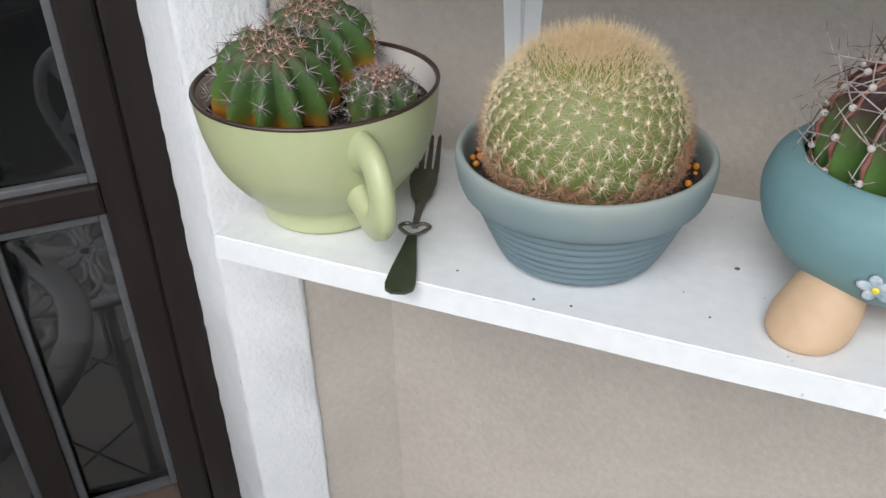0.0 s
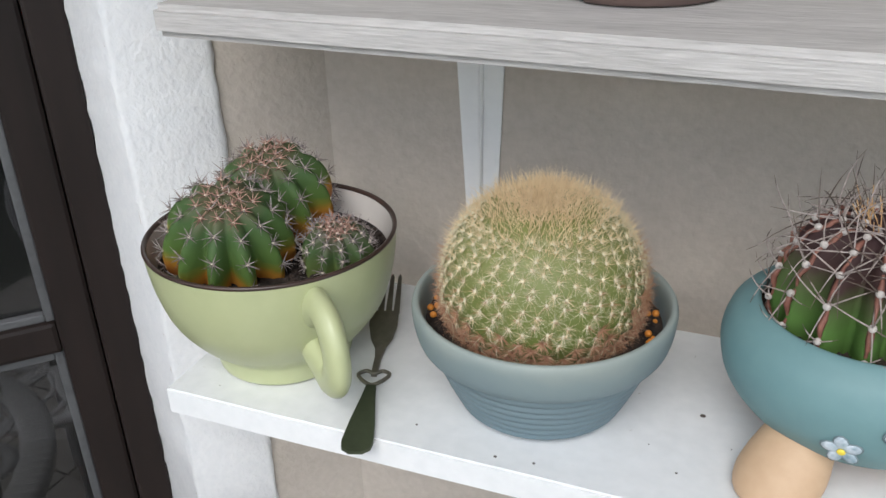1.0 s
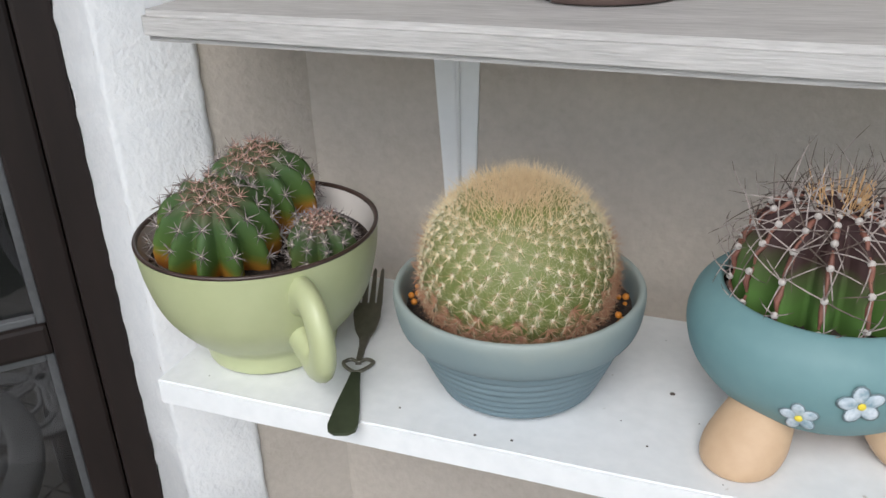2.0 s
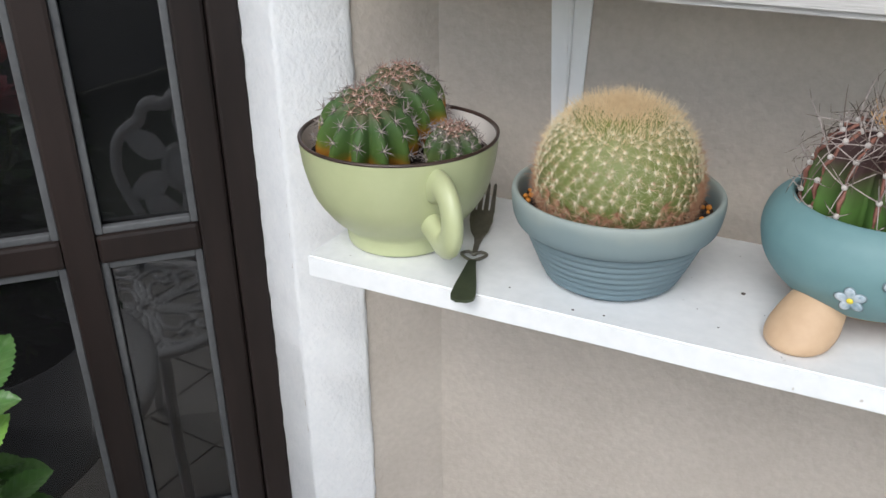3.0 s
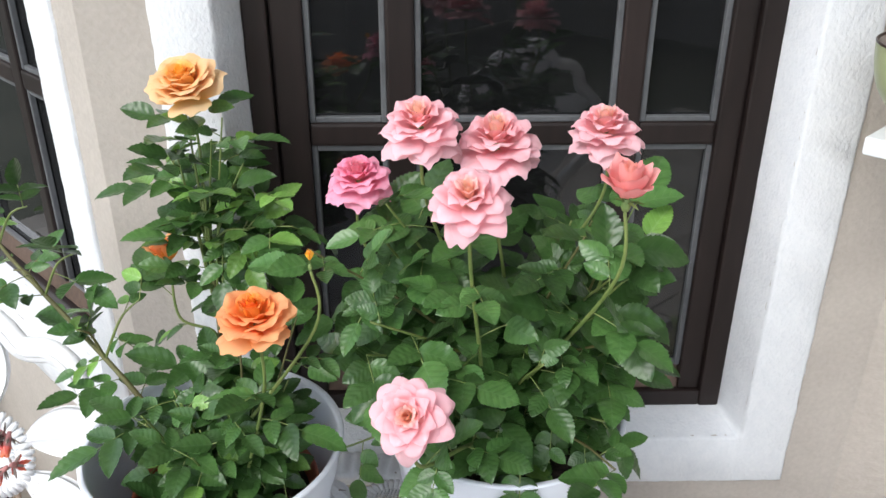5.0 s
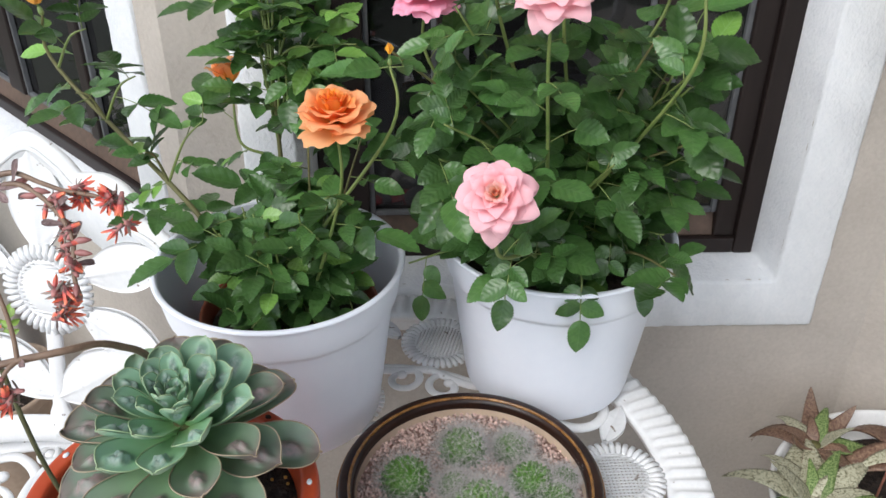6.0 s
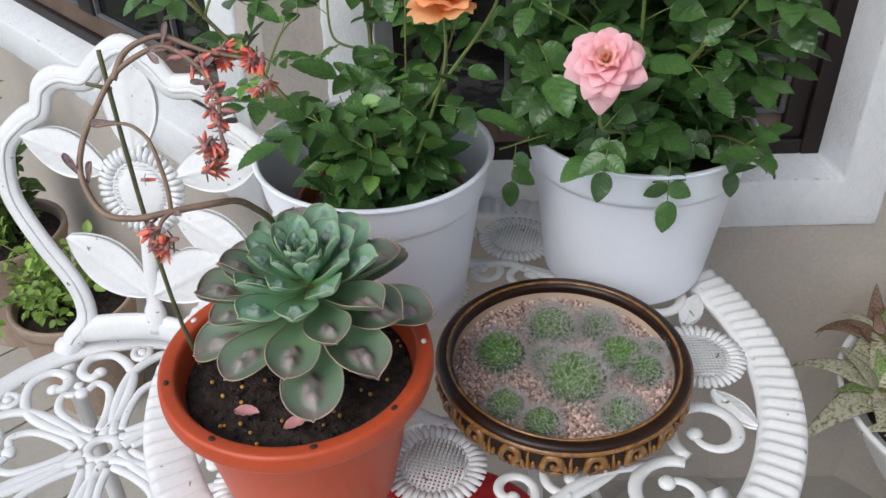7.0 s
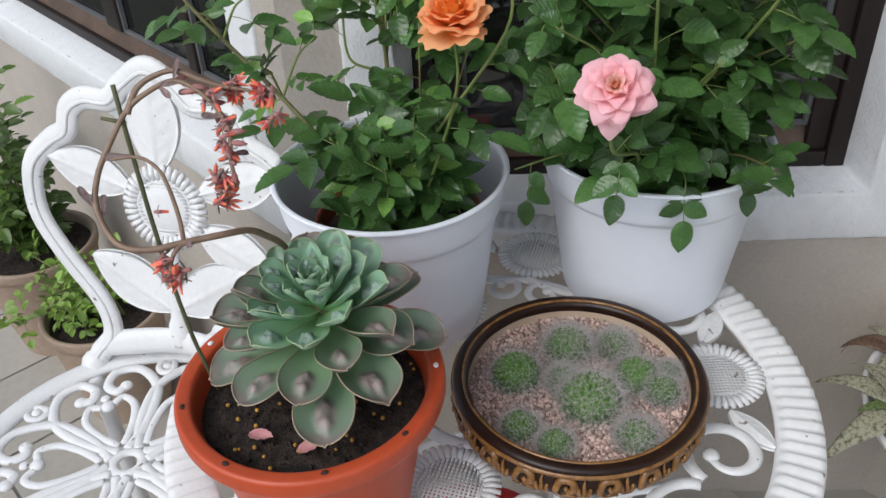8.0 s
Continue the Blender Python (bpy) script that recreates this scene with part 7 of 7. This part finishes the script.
def build_bowl():
    rnd = random.Random(44)
    bo = empty("glazed_bowl", pose(*BW, 0.704), "shallow brown glazed bowl with raised golden scrolls", "plant pot")
    v, f = lathe(rounded([(0.0, 0.002), (0.112, 0.002), (0.118, 0.0), (0.140, 0.002), (0.152, 0.012), (0.1575, 0.026), (0.1540, 0.040), (0.150, 0.048)], 3, 0.4), 120)
    mesh_ob("body", v, f, M_GLAZE, bo)
    v, f = lathe(rounded([(0.149, 0.047), (0.1565, 0.049), (0.1590, 0.0545), (0.1578, 0.0600), (0.152, 0.0625), (0.1440, 0.0612), (0.1392, 0.0570), (0.1388, 0.048)], 3, 0.4), 120)
    mesh_ob("rim", v, f, M_GLAZE, bo, "dark glazed rim")
    v, f = cast(spiral(0, 0, 0.1578, 0.1578, 0, 360, 120)[:-1], 0.0036, 0.0522, 1.0, True)
    mesh_ob("rim_line", v, f, M_GOLDG, bo, "amber line round the rim")
    v, f = cast(spiral(0, 0, 0.1452, 0.1452, 0, 360, 120)[:-1], 0.0021, 0.0612, 1.0, True)
    mesh_ob("rim_line", v, f, M_GOLDG, bo, "amber line round the rim")
    v, f = lathe([(0.1396, 0.052), (0.1385, 0.042), (0.136, 0.030), (0.12, 0.022), (0.0, 0.022)], 120)
    mesh_ob("inside", v, f, M_CREAM, bo, "cream unglazed inside")
    n = 20
    for k in range(n):
        a = 360 * k / n
        lots = []
        def on_side(u, h):
            b = radians(a) + u / 0.147
            r = 0.142 + 0.0165 * min(1, max(0, (h - 0.002) / 0.024)) ** 0.6 - 0.003 * max(0, (h - 0.030) / 0.01)
            return (r * math.cos(b), r * math.sin(b), h)
        # hooked scroll
        p = [on_side(u, h) for u, h in ((-0.010, 0.012), (-0.013, 0.026), (-0.008, 0.040), (0.003, 0.041), (0.007, 0.032), (0.001, 0.027), (-0.003, 0.032))]
        lots.append(sweep(spline(p, 5), [0.0026 + 0.0026 * math.sin(math.pi * i / 30) for i in range(31)], 7))
        p = [on_side(u, h) for u, h in ((0.017, 0.008), (0.018, 0.022), (0.017, 0.036), (0.018, 0.043))]
        lots.append(sweep(spline(p, 5), [0.0018, 0.002, 0.0024, 0.0028, 0.003, 0.003, 0.003, 0.0028, 0.0026, 0.0022, 0.002, 0.0018, 0.0015, 0.0012, 0.001, 0.0008], 7))
        # side lobes of the small lily between the scrolls
        for sgn in (-1, 1):
            p = [on_side(0.0175 + sgn * u, h) for u, h in ((0.0, 0.014), (0.005, 0.022), (0.0065, 0.032))]
            lots.append(sweep(spline(p, 5), [0.0016 + 0.0018 * math.sin(math.pi * i / 10) for i in range(11)], 6))
        p = [on_side(u, h) for u, h in ((-0.006, 0.008), (0.001, 0.015), (0.009, 0.010))]
        lots.append(sweep(spline(p, 5), 0.0026, 7))
        v, f = join(*lots)
        mesh_ob("scroll", v, f, M_GOLDG, bo, "raised golden scroll")
    # gravel
    lots = []
    for k in range(7000):
        q, b = 0.1365 * math.sqrt(rnd.random()), rnd.uniform(0, 6.28)
        s = rnd.uniform(0.0012, 0.0034)
        if k < 90:
            q, b, s = 0.024 * math.sqrt(rnd.random()), b, rnd.uniform(0.0028, 0.0048)
            cx, cy = ((0.085, -0.070) if k < 50 else (0.117, 0.030))
        else:
            cx = cy = 0
        x, y = cx + q * math.cos(b), cy + q * math.sin(b)
        if math.hypot(x, y) > 0.1365:
            continue
        z = 0.037 + rnd.uniform(0, 0.003)
        lots.append(moved(PEBBLE, pose(x, y, z, rnd.uniform(0, 360), rnd.uniform(0, 360), 0) @ Matrix.Diagonal((s, s * 0.8, s * 0.65, 1))))
    # darker disc below the pebbles: its colour supplies the shade in their gaps
    v, f = lathe([(0.0, 0.0365), (0.07, 0.0365), (0.1385, 0.0355)], 60)
    ob = mesh_ob("gravel_bed", v, f, M_GRAVGAP, m=pose(*BW, 0.704))
    tagged(ob, "darker pink-brown disc under the gravel, shade of the gaps as colour", "soil", kind="stuff")
    g = stuff("gravel", lots, M_GRAV, None)
    g.matrix_world = pose(*BW, 0.704)
    tagged(g, "fine pink and cream gravel filling the bowl", "gravel")
    # hairy cacti
    spots = SPOTS
    for k, (x, y, R, green) in enumerate(spots):
        c = empty("hairy_cactus", pose(BW[0] + x, BW[1] + y, 0.704 + 0.040), "small round cactus with green tubercles under white hair, in gravel" if green > 0.5 else "small round cactus wrapped in long white hair, in gravel", "cactus", "hairy cacti in the bowl")
        R *= 1.10
        lots, hair = [], []
        m = 120
        for i in range(m):
            t = (i + 0.5) / m
            z = 1 - 1.2 * t
            r = math.sqrt(max(0, 1 - z * z))
            b = i * 2.39996
            n = Vector((r * math.cos(b), r * math.sin(b), z))
            p = n * R * 0.80
            # pointed nipple with a tuft of thin wavy hair at its tip
            lots.append(moved(PEBBLE, Matrix.Translation(p) @ frame_from(n, (0.1, 0.2, 1)) @ Matrix.Diagonal((R * 0.22, R * 0.085, R * 0.085, 1))))
            tip = n * R * 0.98
            o = n.orthogonal().normalized()
            cnt = int(24 - 17 * green * (1 if z > 0.40 else 0.25)) if z > 0.05 else 9
            for s in range(cnt):
                e = Matrix.Rotation(rnd.uniform(0, 6.28), 3, n) @ o
                d = n * rnd.uniform(0.1, 1.0) + e * rnd.uniform(0.5, 1.0)
                L = R * rnd.uniform(0.22, 0.72)
                bend = Vector((rnd.uniform(-1, 1), rnd.uniform(-1, 1), rnd.uniform(-0.8, 0.5))) * L * 0.30
                d.normalize()
                hair.append(sweep([tip, tip + d * L * 0.55 + bend * 0.2, tip + d * L + bend], [0.00011, 0.00010, 0.00005], 3))
        v, f = moved(ico(3), Matrix.Diagonal((R * 0.80, R * 0.80, R * 0.76, 1)))
        mesh_ob("body", v, f, M_MAM, c)
        stuff("tubercles", lots, M_MAM, c, True)
        stuff("hairs", hair, M_HAIR, c)


build_bowl()

# ---- aloe in a white footed planter beside the wall ----
M_ALOE = surface("speckled_aloe", (0.09, 0.085, 0.04), (0.40, 0.39, 0.28), 190, 420, 0.55, 0.2, contrast=(0.38, 0.53), spread=0.2)
M_ALOER = surface("reddish_speckled_aloe", (0.10, 0.048, 0.032), (0.28, 0.18, 0.12), 170, 400, 0.55, 0.2, contrast=(0.40, 0.66), spread=0.2)
M_ALOEG = surface("bright_green_aloe", (0.06, 0.12, 0.02), (0.28, 0.36, 0.14), 190, 420, 0.55, 0.2, contrast=(0.42, 0.62), spread=0.2)


def aloe_leaf(name, mat, bend, seed):
    """Tapering fleshy leaf 0.15 long along +x with small teeth."""
    rnd = random.Random(seed)
    n, m = 16, 8
    L, W = 0.15, 0.056
    vs, fs = [], []
    for i in range(n + 1):
        t = i / n
        w = W * 0.5 * (1 - t) ** 0.75 * (0.8 + 0.4 * min(1, t * 4)) + 0.0006
        a = bend * t * t
        x, z = L * t * math.cos(a * 0.55), -L * t * math.sin(a * 0.55) + 0.03 * L * t
        for k in range(m):
            b = 2 * math.pi * k / m
            y = w * math.cos(b)
            h = w * 0.30 * math.sin(b) + 0.38 * w * math.cos(b) ** 2
            vs.append((x, y, z + h))
    for i in range(n):
        for k in range(m):
            k2 = (k + 1) % m
            fs.append((i * m + k, i * m + k2, (i + 1) * m + k2, (i + 1) * m + k))
    fs.append(tuple(range(m - 1, -1, -1)))
    fs.append(tuple(n * m + k for k in range(m)))
    for i in range(1, n):
        for k in (0, m // 2):
            p = Vector(vs[i * m + k])
            s = 1 if k == 0 else -1
            q = len(vs)
            vs.extend([p + Vector((-0.0012, 0, 0)), p + Vector((0.0012, 0, 0)), p + Vector((0.0012, 0.0022 * s, 0.0004))])
            fs.append((q, q + 1, q + 2))
    me = bpy.data.meshes.new(name)
    me.from_pydata([tuple(v) for v in vs], [], fs)
    me.materials.append(mat)
    me.shade_smooth()
    return me


STALK_MID, STALK_TOP = (-0.209, 0.421, 0.970), (-0.199, 0.420, 1.063)


def build_aloe():
    rnd = random.Random(61)
    px, py = -0.150, 0.462
    po = empty("white_urn", pose(px, py, FLOOR_Z), "white painted footed planter beside the wall", "plant pot")
    v, f = lathe(rounded([(0.0, 0.0), (0.115, 0.0), (0.118, 0.02), (0.070, 0.06), (0.055, 0.14), (0.060, 0.25), (0.085, 0.34), (0.165, 0.46), (0.228, 0.565), (0.242, 0.583), (0.248, 0.597), (0.239, 0.601), (0.225, 0.580), (0.16, 0.54), (0.0, 0.54)], 4, 0.35), 72)
    mesh_ob("body", v, f, M_CAST, po)
    soil_disc("potting_soil", 0.210, 0.567, pose(px, py, FLOOR_Z), 0.004, 21)
    meshes = [aloe_leaf("leaf", M_ALOE, 0.9, 1), aloe_leaf("leaf", M_ALOE, 0.3, 2), aloe_leaf("leaf", M_ALOER, 1.1, 3), aloe_leaf("leaf", M_ALOER, -0.5, 4), aloe_leaf("leaf", M_ALOEG, 0.5, 5)]
    for cx, cy, n, s, up in ((-0.296, 0.352, 17, 1.15, 0.0), (-0.352, 0.478, 20, 0.88, 0.0), (-0.170, 0.330, 14, 1.0, 0.0), (-0.215, 0.545, 13, 1.0, 0.02)):
        al = empty("aloe", pose(cx, cy, FLOOR_Z + 0.585 + up), "reddish speckled aloe rosette in the white footed planter", "aloe", "aloes in the white planter")
        v, f = sweep([(0, 0, -0.02 - up), (0, 0, 0.02)], [0.016, 0.010], 10)
        mesh_ob("stem", v, f, M_CANEB, al)
        for i in range(n):
            t = i / (n - 1)
            ob = new("leaf", rnd.choice(meshes[2:4] if (cy > 0.4 and rnd.random() < 0.6) else (meshes[0], meshes[1], meshes[4])))
            ob.parent = al
            el = (46 if cy > 0.44 else 58) - 44 * t ** 0.8 + rnd.uniform(-8, 8)
            k = s * (0.40 + 0.56 * t) * rnd.uniform(0.88, 1.12)
            ob.matrix_local = Matrix.Rotation(radians(i * 137.5 + rnd.uniform(-12, 12)), 4, "Z") @ Matrix.Translation((0.008, 0, 0.012)) @ Matrix.Rotation(radians(-el), 4, "Y") @ Matrix.Rotation(radians(rnd.uniform(-15, 15)), 4, "X") @ Matrix.Scale(k, 4)
    st = empty("dry_flower_stalk", pose(-0.235, 0.445, FLOOR_Z + 0.566), "thin dry reddish-brown aloe flower stalk", "flower stalk")
    top = Vector(STALK_TOP)
    path = spline([(-0.235, 0.440, FLOOR_Z + 0.566), (-0.226, 0.428, 0.78), STALK_MID, top], 8)
    v, f = sweep(path, [0.0022 - 0.001 * i / (len(path) - 1) for i in range(len(path))], 6)
    ob = mesh_ob("stem", v, f, M_RIB, st)
    ob.matrix_world = Matrix.Identity(4)
    for k in range(9):
        p = path[-1].lerp(path[-8], k / 9)
        d = Vector((rnd.uniform(-1, 1), rnd.uniform(-1, 1), 0.6)).normalized()
        v, f = sweep([p, p + d * 0.005, p + d * 0.010], [0.001, 0.0022, 0.0006], 6)
        ob = mesh_ob("seed_pod", v, f, M_RIB, st)
        ob.matrix_world = Matrix.Identity(4)


build_aloe()

# ---- red stool under the table ----
def build_stool():
    e = empty("stool", pose(-0.615, -0.310, FLOOR_Z), "round red plastic stool pushed under the table", "stool")
    m = surface("red_plastic", (0.42, 0.012, 0.016), (0.52, 0.02, 0.024), 6, 80, 0.38, 0.08)
    v, f = lathe(rounded([(0.0, 0.541), (0.030, 0.541), (0.034, 0.545), (0.130, 0.545), (0.150, 0.540), (0.156, 0.525), (0.158, 0.500), (0.152, 0.498), (0.148, 0.530), (0.0, 0.530)], 3, 0.35), 64)
    mesh_ob("seat", v, f, m, e)
    for k in range(4):
        a = radians(30 + 90 * k)
        c, q = math.cos(a), math.sin(a)
        v, f = sweep([(0.135 * c, 0.135 * q, 0.53), (0.148 * c, 0.148 * q, 0.30), (0.165 * c, 0.165 * q, 0.002)], [0.022, 0.019, 0.016], 8, flat=0.5)
        mesh_ob("leg", v, f, m, e)
    v, f = cast(spiral(0, 0, 0.150, 0.150, 0, 360, 40)[:-1], 0.009, 0.22, 0.8, True)
    mesh_ob("stretcher", v, f, m, e)


build_stool()

# ---- pots on the floor ----
M_CLAY = surface("weathered_brown_clay", (0.27, 0.195, 0.145), (0.44, 0.34, 0.26), 6, 70, 0.75, 0.3, 0.003)
M_HERB = leaf_mat("herb_leaf_green", (0.13, 0.25, 0.03), (0.28, 0.43, 0.08), 0.45)
HERB = [leaflet_mesh("leaflet", 0.025, 0.019, 0.25, 0.2, M_HERB, 31, 5), leaflet_mesh("leaflet", 0.025, 0.017, 0.1, 0.3, M_HERB, 32, 5)]
M_SHRUB = leaf_mat("shrub_leaf_green", (0.075, 0.155, 0.028), (0.17, 0.29, 0.06), 0.4)
SHRUB = [leaflet_mesh("leaflet", 0.040, 0.025, 0.25, 0.2, M_SHRUB, 33, 5), leaflet_mesh("leaflet", 0.040, 0.023, 0.1, 0.3, M_SHRUB, 34, 5)]


def floor_pot(x, y, R, H, label):
    p = empty("clay_pot", pose(x, y, FLOOR_Z), label, "plant pot", "clay pots on the floor")
    v, f = lathe(rounded([(0, 0), (R * 0.68, 0), (R * 0.70, 0.01), (R * 0.95, H - 0.035), (R * 0.99, H - 0.03), (R, H - 0.004), (R * 0.97, H), (R * 0.90, H - 0.004), (R * 0.86, H - 0.05), (R * 0.6, 0.02), (0, 0.02)], 3, 0.35), 64, 0.002, 4)
    mesh_ob("body", v, f, M_CLAY, p)
    soil_disc("potting_soil", R * 0.89, H - 0.03, pose(x, y, FLOOR_Z), 0.004, int(R * 1000))
    return p


def leafy(name, label, cat, base, ends, kinds, seed, size, spacing, keep, mat):
    rnd = random.Random(seed)
    e = empty(name, Matrix.Translation(base), label, cat)
    canes = []
    for q in ends:
        b0 = Vector(base) + Vector((rnd.uniform(-0.04, 0.04), rnd.uniform(-0.04, 0.04), 0))
        q = Vector(q)
        ob, path = cane(e, [b0, b0.lerp(q, 0.5) + Vector((rnd.uniform(-0.02, 0.02), rnd.uniform(-0.02, 0.02), 0.03)), q], 0.0028, 0.001, M_CANE)
        canes.append((path, 0.0))
    foliage(e, canes, kinds, rnd, keep, spacing, size, 0.1, rest_mat=mat)
    return e


def build_floor_pots():
    floor_pot(-1.895, -0.349, 0.15, 0.32, "weathered brown clay pot with herbs on the tiles")
    rnd = random.Random(70)
    c = Vector((-1.895, -0.349, 0.19))
    ends = [c + Vector((rnd.uniform(-0.13, 0.10), rnd.uniform(-0.16, 0.06), rnd.uniform(0.03, 0.17))) for _ in range(16)]
    ends += [c + Vector((-0.10, -0.17, 0.02)), c + Vector((-0.04, -0.19, 0.05)), c + Vector((-0.16, -0.10, 0.08))]
    leafy("herb", "bright green small-leaved herb growing from a clay pot", "herb", c, ends, HERB, 71, (0.7, 1.1), 0.022, 200, M_HERB)
    floor_pot(-2.30, -0.36, 0.17, 0.33, "brown clay pot with a taller green shrub")
    c = Vector((-2.30, -0.36, 0.20))
    ends = [c + Vector((rnd.uniform(-0.18, 0.20), rnd.uniform(-0.14, 0.09), rnd.uniform(0.10, 0.52))) for _ in range(26)]
    leafy("shrub", "leafy mid-green shrub in a clay pot by the wall", "shrub", c, ends, SHRUB, 72, (0.7, 1.15), 0.030, 260, M_SHRUB)


build_floor_pots()


# ---- floor tiles ----
def build_tiles():
    """Square tiles with recessed joints; those under and beside the table are parts."""
    T, J = 0.30, 0.004
    bm = bm_box(bmesh.new(), (J, J, -0.004), (T - J, T - J, 0.004), 0.0015)
    me = bpy.data.meshes.new("tile")
    bm.to_mesh(me)
    bm.free()
    me.materials.append(M_TILE)
    for i in range(-13, 11):
        for j in range(-6, 3):
            x, y = -0.12 + i * T, -0.10 + j * T
            if y + T > HOUSE_Y or (y + T > BAY_Y and x < BAY_X + 0.3) or y < -2.0:
                continue
            ob = new("tile", me)
            ob.parent = floor
            ob.matrix_world = Matrix.Translation((x, y, FLOOR_Z + 0.004))


build_tiles()
